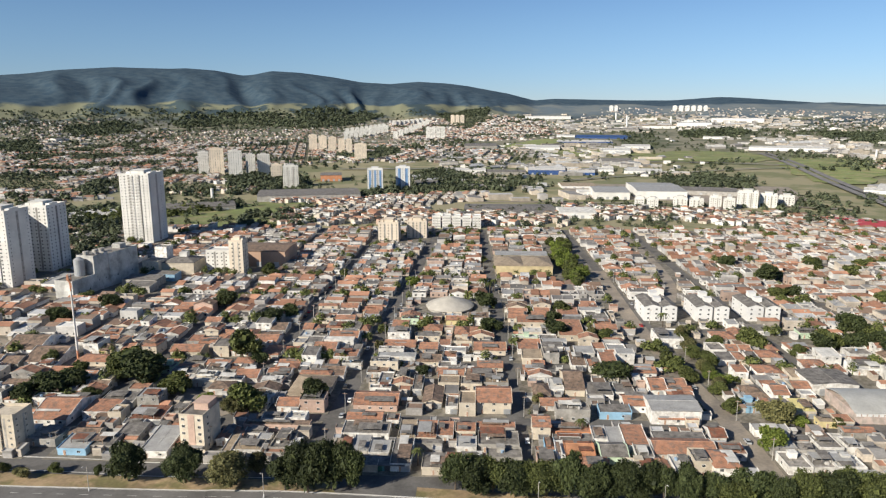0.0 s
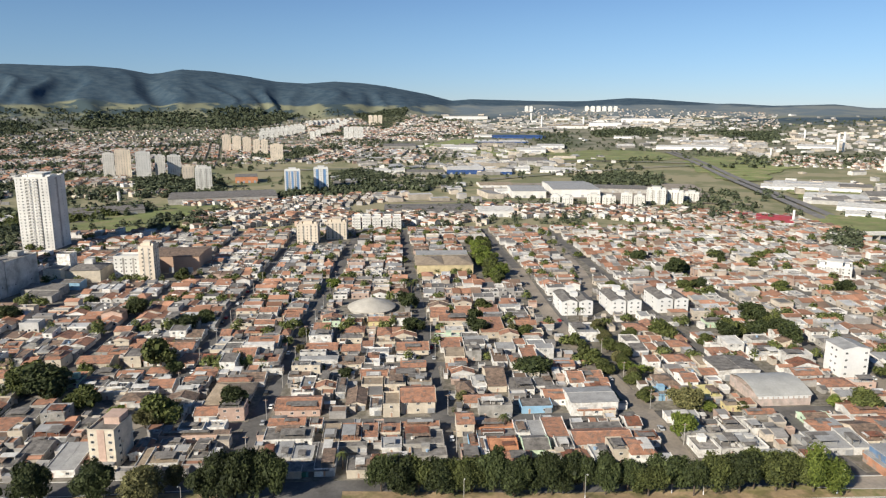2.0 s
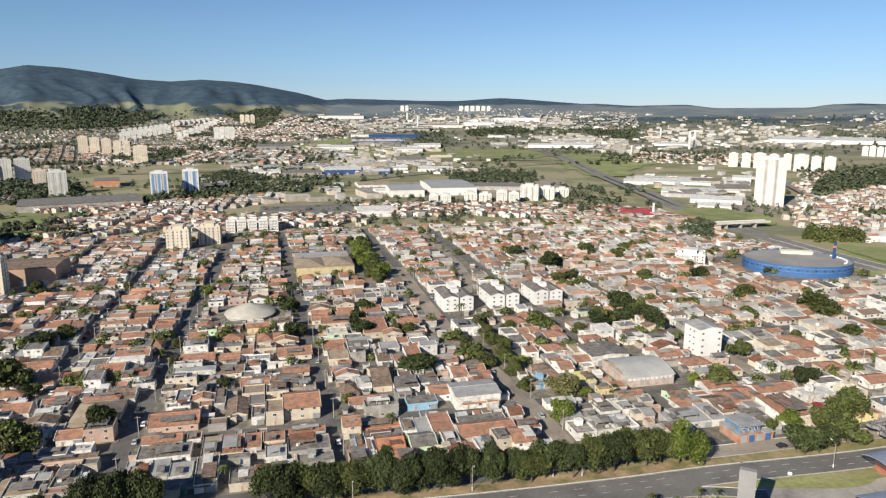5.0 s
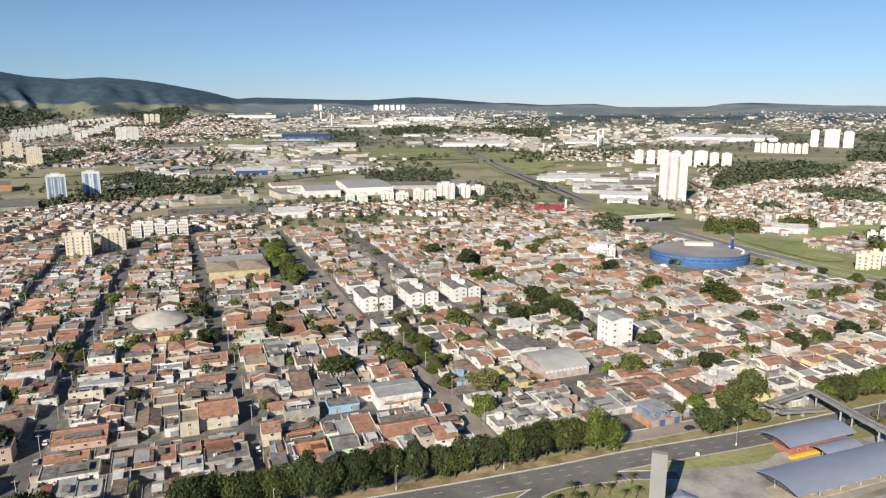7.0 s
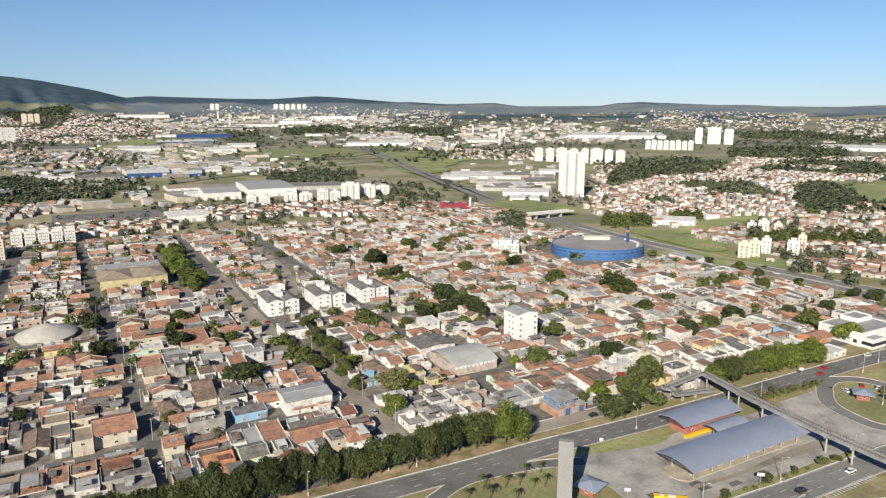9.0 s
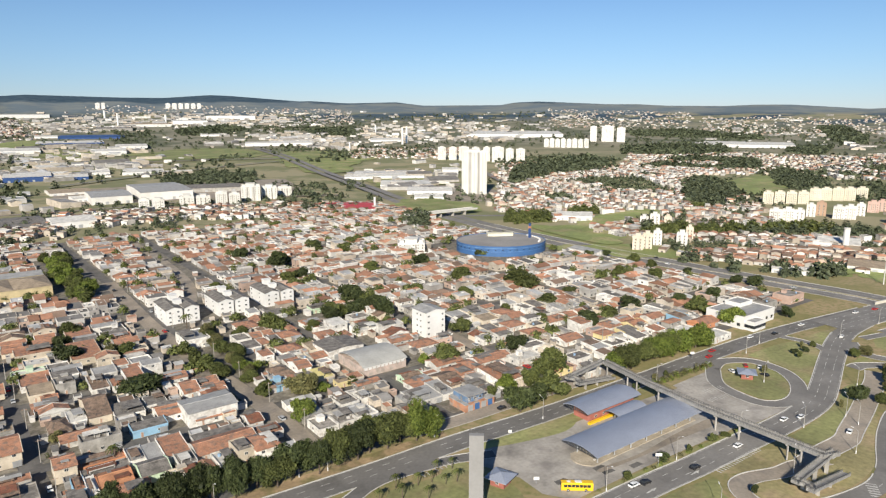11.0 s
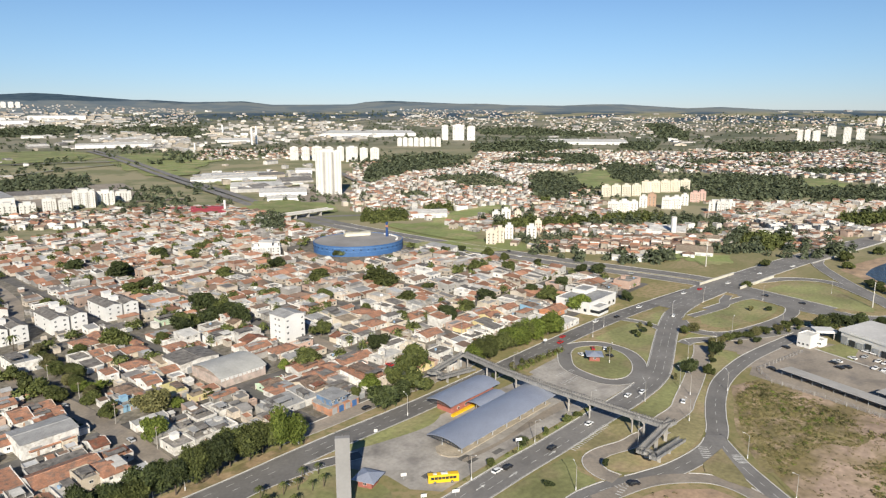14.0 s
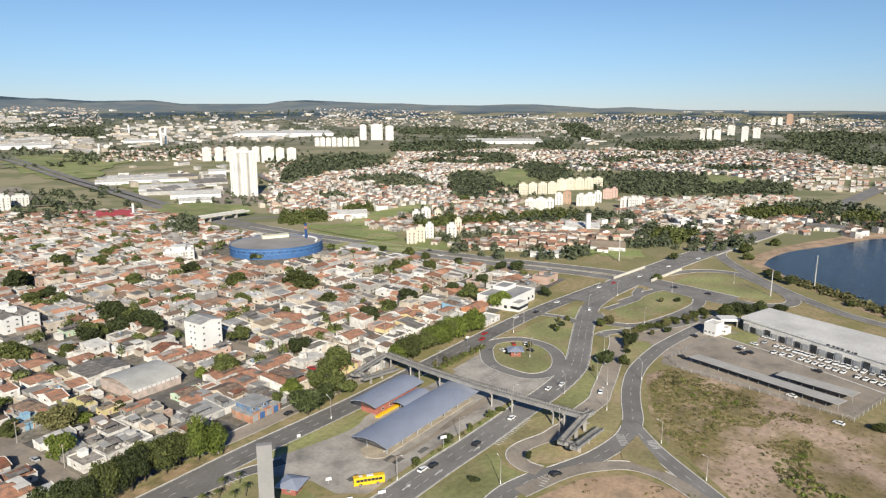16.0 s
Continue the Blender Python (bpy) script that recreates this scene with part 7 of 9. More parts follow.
# ---- street lamps ----
def lamp_meshes():
    g = Geo()
    g.cyl(0, 0, 0, 9.0, .13, .08, 6)
    p = g.data("pole", CONCRETE)
    g = Geo()
    g.tube((0, 0, 8.9), (1.8, 0, 9.9), .06, .05, 5)
    a = g.data("arm", STEEL)
    g = Geo()
    g.mesh([(1.7, -.15, 9.8), (2.5, -.12, 10.0), (2.5, .12, 10.0), (1.7, .15, 9.8), (1.7, -.15, 9.98), (2.5, -.10, 10.12), (2.5, .10, 10.12), (1.7, .15, 9.98)],
           [(4, 5, 6, 7), (3, 2, 1, 0), (0, 1, 5, 4), (1, 2, 6, 5), (2, 3, 7, 6), (3, 0, 4, 7)])
    h = g.data("lamp_head", WHITE)
    g = Geo()
    g.cyl(0, 0, 0, 1.4, .2, .18, 6)
    f = g.data("painted_foot", WHITE)
    return p, a, h, f


LAMP = lamp_meshes()


def lamp(x, y, turn, z=0.0):
    t2 = base("street_lamp", x, y, z, turn)
    tagged(t2, "grey street lamp post with a white painted foot", "street lamp", "street lamps")
    for nme, data in zip(("pole", "arm", "lamp_head", "painted_foot"), LAMP):
        part(nme, data, None, t2)


for x, y, turn in ((190, 186, 90), (100, 202, -90), (60, 202, -90), (20, 202, -90), (145, 200, -90), (-70, 203, -90), (-130, 204, -90), (168, 134.3, -90), (205, 133, -90), (244, 131, -90), (186, 104, 60), (230, 103, 30),
                   (268, 118, 60), (292, 112.5, 60), (262, 96, 100), (246, 68, 120), (228, 47, 140), (330, 124, 90), (352, 118, 90), (388, 122, 0), (420, 104, 0), (470, 130, 0), (520, 100, 0), (300, 152, 0), (330, 178, 0),
                   (350, 182, -90), (260, 182, -90), (288, 106, 60), (303, 95, 60), (105, 204, 90), (90, 204, 90), (440, 158, 0), (395, 160, 0)):
    lamp(x, y, turn)

# small sign boards, white and blank
for x, y, h, w in ((196, 134.3, 5, 2.4), (252, 186, 4, 2), (300, 190, 4, 2), (153, 152, 2.5, 2), (157, 132, 2.5, 2.6), (148, 138, 2.5, 2), (170, 184, 2, 1.4)):
    t2 = base("sign_board", x, y, 0.03, -35)
    tagged(t2, "small white sign board on a post", "sign", "sign boards")
    g = Geo()
    g.cyl(0, 0, 0, h, .08, .08, 6)
    part("post", g, STEEL, t2)
    g = Geo()
    g.box(-w / 2, -.12, h - 1.2, w / 2, -.082, h)
    part("panel", g, WHITE, t2)

tagged(part("kerbs", KERBS, KERB), "pale concrete kerbs along the roads", "kerb", kind="structure")
tagged(part("road_marks", MARKS, PAINT), "white painted lane marks and crossings", "road marking", kind="structure")


# tall line poles on the lake shore and by the roads
for x, y, h in ((538, 50, 24), (499, 72, 17), (545, 196, 22)):
    t2 = base("line_pole", x, y, 0.02, 25)
    tagged(t2, "tall pale power-line pole with crossarms", "power pole", "power poles")
    g = Geo()
    g.cyl(0, 0, 0, h, .42, .24, 8)
    part("pole", g, KERB, t2)
    for k in range(4):
        g = Geo()
        g.box(-1.6 + .2 * k, -.1, h - .6 - k * 2.4, 1.6 - .2 * k, .1, h - .35 - k * 2.4)
        part("crossarm", g, KERB, t2)


# ---- trees ----
def quad(g, c, n, s, r, mi=0):
    n = n.normalized()
    a = n.orthogonal().normalized()
    b = n.cross(a)
    t = r.uniform(0, 6.28)
    a, b = a * cos(t) + b * sin(t), b * cos(t) - a * sin(t)
    e = r.uniform(.6, 1.0)
    g.face([tuple(c - a * s - b * s * e), tuple(c + a * s - b * s * e * .6), tuple(c + a * s * .7 + b * s * e), tuple(c - a * s * .8 + b * s * e * .8)], mi)


def leaf(g, c, n, s, r):
    """One pointed leaf spray."""
    n = n.normalized()
    a = n.orthogonal().normalized()
    b = n.cross(a)
    t = r.uniform(0, 6.28)
    a, b = a * cos(t) + b * sin(t), b * cos(t) - a * sin(t)
    e = r.uniform(.55, .95)
    g.face([tuple(c - a * s - b * s * e * .7), tuple(c + a * s * .6 - b * s * e), tuple(c + a * s * r.uniform(-.2, .8) + b * s * 1.25)])


def crown_data(seed, lobes, clumps, leaf_size, mat, spread=1.0, flat=0.75):
    """Unit crown about 2 wide and 1.6 high, its foot at z 0: leaf clumps on the skin of uneven lobes."""
    r = random.Random(seed)
    g = Geo()
    L = []
    for i in range(lobes):
        a, q = r.uniform(0, 6.28), r.uniform(.1, .62) * spread
        L.append((Vector((q * cos(a), q * sin(a), r.uniform(.5, 1.15))), r.uniform(.32, .55)))
    for i in range(clumps):
        c, rad = r.choice(L)
        d = Vector((r.gauss(0, 1), r.gauss(0, 1), r.gauss(.25, 1))).normalized()
        # sprays gather in tufts, with hollows between them
        puff = 1 + .22 * noise.noise(Vector((d.x, d.y, d.z)) * 3.4 + c * 5)
        p = c + Vector((d.x, d.y, d.z * flat)) * rad * puff * r.uniform(.74, 1.06)
        n = d + Vector((r.gauss(0, .75), r.gauss(0, .75), r.gauss(.25, .75)))
        leaf(g, p, n, leaf_size * r.uniform(.55, 1.3), r)
    for i in range(clumps // 7):
        c, rad = r.choice(L)
        p = c + Vector((r.gauss(0, .3), r.gauss(0, .3), r.gauss(0, .25))) * rad
        quad(g, p, Vector((r.gauss(0, 1), r.gauss(0, 1), r.gauss(0, 1))), leaf_size * 2.6, r)
    return g.data("crown", mat)


def trunk_data(seed):
    """Unit height to the crown's middle, with limbs."""
    r = random.Random(seed)
    g = Geo()
    g.tube((0, 0, 0), (.02, .01, .55), .055, .04, 7)
    for i in range(5):
        a = i * 1.26 + r.uniform(-.3, .3)
        g.tube((.02, .01, .45 + .03 * i), (.32 * cos(a), .32 * sin(a), 1.0 + r.uniform(-.1, .15)), .028, .01, 5)
    return g.data("trunk", BARK)


TRUNKS = [trunk_data(i) for i in range(3)]
NEAR_CROWN = {"leaf": [crown_data(i, 15, 8600, .036, LEAF) for i in range(3)], "dark": [crown_data(10 + i, 15, 8600, .036, DARK_LEAF) for i in range(2)],
              "bright": [crown_data(30 + i, 15, 8600, .036, BRIGHT_LEAF) for i in range(2)], "olive": [crown_data(20 + i, 14, 7400, .036, OLIVE_LEAF) for i in range(2)]}
MID_CROWN = {"leaf": [crown_data(40 + i, 10, 2500, .066, LEAF) for i in range(3)], "dark": [crown_data(50 + i, 10, 2500, .066, DARK_LEAF) for i in range(2)],
             "bright": [crown_data(60 + i, 10, 2500, .066, BRIGHT_LEAF) for i in range(2)], "olive": [crown_data(70 + i, 10, 2300, .066, OLIVE_LEAF) for i in range(2)]}
TREE_WORD = {"leaf": "green broad-leaved tree", "dark": "dark green dense tree", "bright": "bright green leafy tree", "olive": "olive green loose-crowned tree"}
tr = random.Random(77)


def tree(x, y, w, h, kind="leaf", near=False, z=0.17, where="among houses"):
    top = base("tree", x, y, z, tr.uniform(0, 360))
    tagged(top, "%s %s" % (TREE_WORD[kind], where), "tree", "trees")
    top.scale = (w / 2, w / 2, h / 1.62)
    part("trunk", tr.choice(TRUNKS), None, top)
    part("crown", tr.choice((NEAR_CROWN if near else MID_CROWN)[kind]), None, top)


# row along the avenue's far side
r = random.Random(3)
x = -7.0
while x < 150:
    kind = "dark" if x < 95 and r.random() < .55 else ("bright" if x > 132 else r.choice(("leaf", "leaf", "dark", "leaf", "olive")))
    y = float(np.interp(x, (-7, 40, 90, 150), (210.5, 206.5, 203.5, 201.5)))
    tree(x, y + r.uniform(-1.5, 2.5), r.uniform(10.5, 15.5), r.uniform(12, 17), kind, True, 0.02, "in a row beside the avenue")
    x += r.uniform(5.0, 8.0)
for x in range(262, 326, 6):
    tree(x + r.uniform(-1, 1), 203 - (x - 262) * .06 + r.uniform(-1, 1.5), r.uniform(13, 16), r.uniform(11, 13.5), r.choice(("bright", "leaf", "bright")), True, 0.02, "in a row beside the avenue")
TREES_A = [
    (-119.8, 210.9, 12.1, 13.3, "dark"), (-100, 210.8, 12.8, 12.8, "dark"), (-84.9, 209, 14.2, 11.4, "olive"), (-77.2, 218.3, 7.2, 7.2, "olive"), (-64.2, 207.9, 11.4, 11.4, "dark"),
    (-56.2, 206.9, 13.2, 17.2, "dark"), (-48, 208.7, 13.3, 17.3, "dark"), (-42.6, 210.4, 10.7, 15, "dark"), (-117.3, 211.7, 2, 3.9, "dark"), (-131.6, 212.9, 2.8, 4.4, "dark"),
    (-148, 214.8, 5.2, 3.6, "leaf"), (-158.2, 211.6, 5.9, 3.6, "olive"), (-167.7, 214.9, 4.8, 3.8, "leaf"), (-120.1, 328.7, 16.8, 15.1, "leaf"), (-109.1, 323.6, 8, 6.4, "dark"),
    (-97.6, 268.6, 14.9, 13.4, "leaf"), (-103, 264.5, 9.5, 7.6, "olive"), (-70.8, 275.7, 11.3, 10.2, "dark"), (-157.2, 295.5, 19.6, 13.7, "dark"), (-170.8, 303.2, 13.6, 9.5, "leaf"),
    (-171.5, 312.8, 16.8, 11.7, "leaf"), (-136.2, 284.7, 12.8, 10.2, "leaf"),
]
TREES_B = [
    (-191.6, 280.7, 15.3, 9.2, "dark"), (-185.2, 287.4, 11.9, 8.4, "dark"), (-199.6, 272.9, 10.9, 8.7, "dark"), (-192.4, 304.3, 9.8, 6.9, "leaf"), (-214, 318.4, 8, 7.2, "leaf"),
    (-171.1, 276.7, 8.5, 5.1, "leaf"), (-118.1, 275.1, 7.4, 4.4, "bright"), (-125.2, 388.6, 14.9, 8.9, "dark"), (-115.8, 400.5, 10.4, 8.3, "dark"), (-235.4, 415.7, 13.1, 9.2, "dark"),
    (-250.9, 385.9, 13, 9.1, "dark"), (-285.3, 476.8, 12.5, 12.5, "dark"), (-163.8, 423.1, 13.3, 11.9, "dark"), (-159.9, 509.3, 13.1, 10.5, "leaf"), (-47.3, 488.1, 10.8, 6.5, "bright"),
    (-103, 512, 7.9, 6.3, "leaf"), (-53.7, 376, 6.5, 5.9, "leaf"), (-52.5, 345.6, 4.8, 5.8, "olive"), (5.3, 427.3, 12.4, 12.4, "dark"), (8.7, 379, 11.7, 8.2, "dark"),
    (44.9, 375.7, 12.2, 9.8, "dark"), (61.6, 366.7, 10, 8, "olive"),
]
TREES_C = [
    (71, 367.2, 11.3, 6.8, "leaf"), (63.3, 311.9, 16.1, 8.1, "dark"), (40.7, 301.8, 5.2, 2.6, "leaf"), (27.3, 282.3, 5.4, 4.3, "olive"), (60, 324.1, 6.7, 3.3, "leaf"),
    (-25.8, 312.5, 7.1, 5, "dark"), (-40.7, 323, 7.9, 3.2, "leaf"), (45.9, 400.2, 8.9, 7.1, "dark"), (53.3, 420.7, 10.7, 8.6, "leaf"), (106.3, 276.5, 6.2, 5.6, "leaf"),
    (107.9, 295.5, 7.6, 6.1, "leaf"), (121.7, 268.7, 14.4, 10, "olive"), (111.7, 244.2, 10.2, 9.2, "bright"), (92.7, 274.2, 5.7, 5.1, "leaf"), (109.5, 278.9, 7.2, 5.8, "leaf"),
    (87.5, 268.5, 7, 3.5, "leaf"), (94.4, 329.6, 9.6, 7.7, "leaf"), (97.9, 322.2, 11, 7.7, "leaf"), (100.2, 311.6, 9.6, 6.7, "leaf"), (95.4, 350.2, 9, 7.2, "leaf"),
    (129.1, 363.4, 8, 5.6, "leaf"), (148.2, 366.2, 10.5, 6.3, "dark"),
]
TREES_D = [
    (152.5, 361.8, 9.2, 5.5, "leaf"), (183.8, 358.9, 11.5, 9.2, "dark"), (193.6, 363.8, 10.4, 7.3, "leaf"), (210.2, 378.8, 15.8, 12.7, "dark"), (214.9, 367.6, 13.5, 9.5, "leaf"),
    (144.5, 264.7, 5.9, 4.1, "leaf"), (130.5, 265.5, 6.9, 4.1, "bright"), (151.8, 473.6, 9.5, 5.7, "leaf"), (201.4, 555.7, 12.9, 10.3, "dark"), (214.2, 509.1, 16.9, 13.5, "dark"),
    (267.5, 548.7, 14.4, 10.1, "leaf"), (212.2, 461.7, 9.2, 9.2, "dark"), (286.6, 530.4, 14.8, 8.9, "leaf"), (196.9, 261.4, 14.1, 9.9, "leaf"), (186.5, 266.6, 5.9, 5.3, "bright"),
    (207.7, 212.7, 9.2, 9.2, "leaf"), (227, 218, 14.6, 13.2, "leaf"), (210.1, 200.4, 13.6, 10.9, "leaf"), (187.1, 196.4, 12.2, 12.2, "dark"), (197.1, 217.1, 10, 7, "bright"),
    (185.7, 212.9, 4.8, 6.8, "leaf"), (200.4, 199.7, 9.8, 8.8, "dark"),
]
TREES_E = [
    (213.8, 347, 14.8, 11.8, "dark"), (212.7, 359.3, 14.3, 11.5, "dark"), (188.3, 363.2, 11.8, 9.5, "leaf"), (201.7, 360.9, 11.5, 9.2, "dark"), (231.3, 293.1, 12.3, 8.6, "leaf"),
    (166.5, 348.2, 8.7, 6.1, "leaf"), (147.8, 361, 14.2, 11.3, "leaf"), (308.4, 390.1, 16.2, 9.7, "leaf"), (329.4, 346.4, 23.9, 14.3, "leaf"), (298.8, 257.9, 10.8, 8.6, "dark"),
    (340.4, 261.3, 11.7, 9.4, "dark"), (371.9, 232.3, 16.5, 11.5, "leaf"), (310.7, 303.9, 13.2, 7.9, "leaf"), (237.3, 253.5, 10.6, 8.5, "dark"), (277.9, 307.9, 6.9, 6.2, "leaf"),
    (319.4, 280.2, 7.2, 5.8, "leaf"), (283.7, 354.2, 9.6, 6.8, "leaf"), (313.3, 448.8, 14.7, 8.8, "dark"), (268.8, 452.5, 13.8, 8.3, "leaf"), (266.1, 549.5, 13.5, 9.4, "dark"),
    (302.4, 551.9, 16.1, 9.7, "leaf"), (410, 326.7, 9.7, 8.8, "leaf"),
]
TREES_F = [
    (278.5, 277.6, 11.3, 6.8, "leaf"), (411.7, 247.7, 9, 8.1, "dark"), (409.8, 197.3, 7.7, 6.9, "dark"), (379.7, 253.2, 8.5, 8.5, "dark"), (256.2, 204.9, 11.4, 8, "bright"),
    (368.9, 209.1, 14.5, 11.6, "bright"), (374.1, 449.2, 6.6, 6.6, "dark"), (220.3, 522.2, 12.2, 9.7, "dark"), (202.4, 459.5, 14.6, 8.8, "leaf"), (312.6, 116.9, 7.3, 6.6, "dark"),
    (425.1, 304.9, 11.5, 9.2, "leaf"), (319, 259.1, 11.9, 8.4, "leaf"), (339.7, 310.6, 10.1, 7.1, "leaf"), (232.6, 316.4, 9.6, 6.7, "leaf"),
]
CITY_TREES = TREES_A + TREES_B + TREES_C + TREES_D + TREES_E + TREES_F
for x, y, w, h, k in CITY_TREES:
    tree(x, y, w * 1.2, h * 1.15, k, hypot(x, y) < 260)
# small park of dense trees
for i in range(34):
    tree(r.uniform(66, 82), 484 + i * 4.8, r.uniform(10, 14), r.uniform(8, 11), r.choice(("bright", "leaf", "leaf")), where="in a small park")
# planted strip of the canal street
for i in range(14):
    tree(112 + r.uniform(-3, 3), 300 + i * 5.8, r.uniform(8, 11), r.uniform(6, 8.5), r.choice(("leaf", "bright", "olive")), True, where="in a planted strip")
# street and garden trees over the whole quarter
STREET_TREES = []
for i in range(900):
    b = r.choice(BLOCKS)
    x, y = r.uniform(b[0], b[1]), r.choice((b[2] + 1, b[3] - 1, r.uniform(b[2], b[3])))
    if hypot(x, y) > 330:
        STREET_TREES.append((x, y, r.uniform(4, 10), r.uniform(4, 8)))
# young trees and shrubs on the lawns of the junction
for x, y in ((350, 163), (356, 160), (362, 165), (368, 162), (345, 158), (340, 116), (334, 113), (318, 107), (300, 160), (312, 158), (376, 120), (384, 113), (392, 110), (402, 101), (410, 98), (418, 95), (370, 112), (362, 124), (380, 106),
             (206, 104), (222, 99), (182, 112), (228, 133), (236, 132.6), (214, 133.6), (200, 134.6), (180, 135), (440, 128), (448, 120), (246, 183), (254, 183.5), (262, 184), (270, 184), (430, 88), (440, 84), (300, 118)):
    tree(x, y, r.uniform(2.5, 5.0), r.uniform(2.5, 4.5), r.choice(("leaf", "olive", "dark")), False, 0.02, "on a road verge")


for x, y in ((360, 122), (366, 120), (371, 118), (378, 116), (384, 112), (391, 110), (398, 107), (375, 139), (369, 142), (407, 103), (416, 101), (425, 98)):
    tree(x, y, r.uniform(6, 9), r.uniform(4.5, 6), r.choice(("olive", "leaf")), True, 0.02, "with a spreading crown beside a road")


def palm_meshes():
    g = Geo()
    g.tube((0, 0, 0), (.15, .05, 4.2), .16, .12, 7)
    t = g.data("trunk", BARK)
    g = Geo()
    q = random.Random(9)
    for i in range(13):
        a = i * 2.4
        prev = Vector((.15, .05, 4.2))
        for k in range(5):
            s = (k + 1) / 5
            nxt = Vector((.15 + 2.1 * s * cos(a), .05 + 2.1 * s * sin(a), 4.2 + .9 * s - 1.9 * s * s + (i % 3) * .25 * s))
            side = Vector((-sin(a), cos(a), -.3)) * (.32 * (1 - s * .7))
            for e in (-1, 1):
                g.face([tuple(prev), tuple(nxt), tuple(nxt + side * e), tuple(prev + side * e * 1.2)])
            prev = nxt
    return t, g.data("fronds", LEAF)


PALM = palm_meshes()
for x, y, s in ((113, 178, 1.1), (120, 175, 1.0), (111, 171, 1.2), (125, 174, .9), (130, 178, 1.0), (118, 166, 1.0), (128, 170, .8), (132, 169, 1.0), (104, 174, 1.0), (136, 177, .9), (5, 470, 2.2), (8, 462, 2.0), (3, 466, 2.4), (11, 471, 2.0), (109, 395, 1.9), (-40, 369, 2.0), (41, 252, 1.6), (-21, 226, 1.5), (-2, 224, 1.4)):
    top = base("palm_tree", x, y, 0.02)
    tagged(top, "palm tree with drooping fronds", "palm tree", "palm trees")
    top.scale = (s, s, s)
    part("trunk", PALM[0], None, top)
    part("fronds", PALM[1], None, top)

# weeds, bushes of the scrubland and lake shore
SHRUB, OLIVES, GREENS = Geo(), Geo(), Geo()


def within(x, y, outline):
    hit = False
    for i in range(len(outline)):
        (ax, ay), (bx, by) = outline[i - 1], outline[i]
        if (ay > y) != (by > y) and x < ax + (bx - ax) * (y - ay) / (by - ay):
            hit = not hit
    return hit


def bush(g, x, y, z, w, h, n, r, fine=1.0):
    for k in range(int(n * 1.5)):
        d = Vector((r.gauss(0, 1), r.gauss(0, 1), abs(r.gauss(0, 1)))).normalized()
        p = Vector((x, y, z)) + Vector((d.x * w / 2, d.y * w / 2, d.z * h)) * r.uniform(.5, 1.02)
        leaf(g, p, d + Vector((r.gauss(0, .7), r.gauss(0, .7), .4)), w * r.uniform(.09, .19) * fine, r)


r = random.Random(18)
g = Geo()
for i in range(900):
    b = r.choice(BLOCKS)
    x, y = r.uniform(b[0], b[1]), r.uniform(b[2], b[3])
    s = r.uniform(1.2, 3.6)
    if hypot(x, y) < 460 and clear(x - s * .4, y - s * .4, x + s * .4, y + s * .4):
        bush(g, x, y, 0.17, s, s * r.uniform(.7, 1.3), 50, r, .65)
tagged(part("garden_plants", g, LEAF), "small shrubs in yards between houses", "plants", kind="stuff")
r = random.Random(19)
g = Geo()
for x, y, w, h in STREET_TREES:
    bush(g, x, y, h * .35, w, h * .7, 110, r, .62)
    g.tube((x, y, 0), (x, y, h * .6), .25, .15, 5)
tagged(part("street_trees", g, LEAF), "small green trees scattered between distant roofs", "trees", kind="stuff")
r = random.Random(21)
# weeds of the scrubland: outline, count, tuft width, height share, how often green, olive or straw
SCRUB_EDGE = [(310, 94), (292, 87), (262, 75), (247, 61), (224, 38), (208, 8), (230, -28), (300, -12), (314, 20), (327, 88)]
WEEDS = [
    ([(298, 92), (320, 88), (311, 74), (306, 57), (296, 36), (281, 40), (277, 50), (262, 53), (244, 54), (236, 57), (247, 66), (267, 80)], 2300, (.4, 1.5), .32, (.10, .28, .62)),
    ([(318, 92), (327, 88), (314, 59), (306, 41), (303, 24), (295, 23), (296, 36), (306, 57), (310, 74)], 520, (.5, 1.8), .5, (.06, .5, .44)),
]
WEEDS_EARTH = [
    ([(266, 38), (277, 29), (280, 21), (266, 19), (258, 26), (257, 35)], 260, (.4, 1.5), .4, (.12, .4, .48)),
    ([(258, 29), (271, 22), (266, 19), (250, 17), (244, 10), (240, -20), (226, 2), (232, 18), (247, 29)], 330, (.6, 2.4), .5, (.45, .35, .2)),
    (SCRUB_EDGE, 2200, (.3, 1.1), .35, (.05, .3, .65)),
]
for outline, count, (thin, thick), tall, share in WEEDS + WEEDS_EARTH:
    x0, y0, x1, y1 = min(p[0] for p in outline), min(p[1] for p in outline), max(p[0] for p in outline), max(p[1] for p in outline)
    made = 0
    for i in range(count * 4):
        x, y = r.uniform(x0, x1), r.uniform(y0, y1)
        if made >= count or not within(x, y, outline) or not within(x, y, SCRUB_EDGE):
            continue
        f = noise.noise(Vector((x * .06, y * .06, 1.7))) + .6 * noise.noise(Vector((x * .19, y * .19, 5.2)))
        if f < r.uniform(-.7, .35):
            continue
        made += 1
        w = thin + (thick - thin) * r.random() ** 2
        bush(r.choices((GREENS, SHRUB, OLIVES), share)[0], x, y, 0.02, w * 1.6, w * tall * r.uniform(.5, 1.3), 12 if w < 1.2 else 20, r, .8)
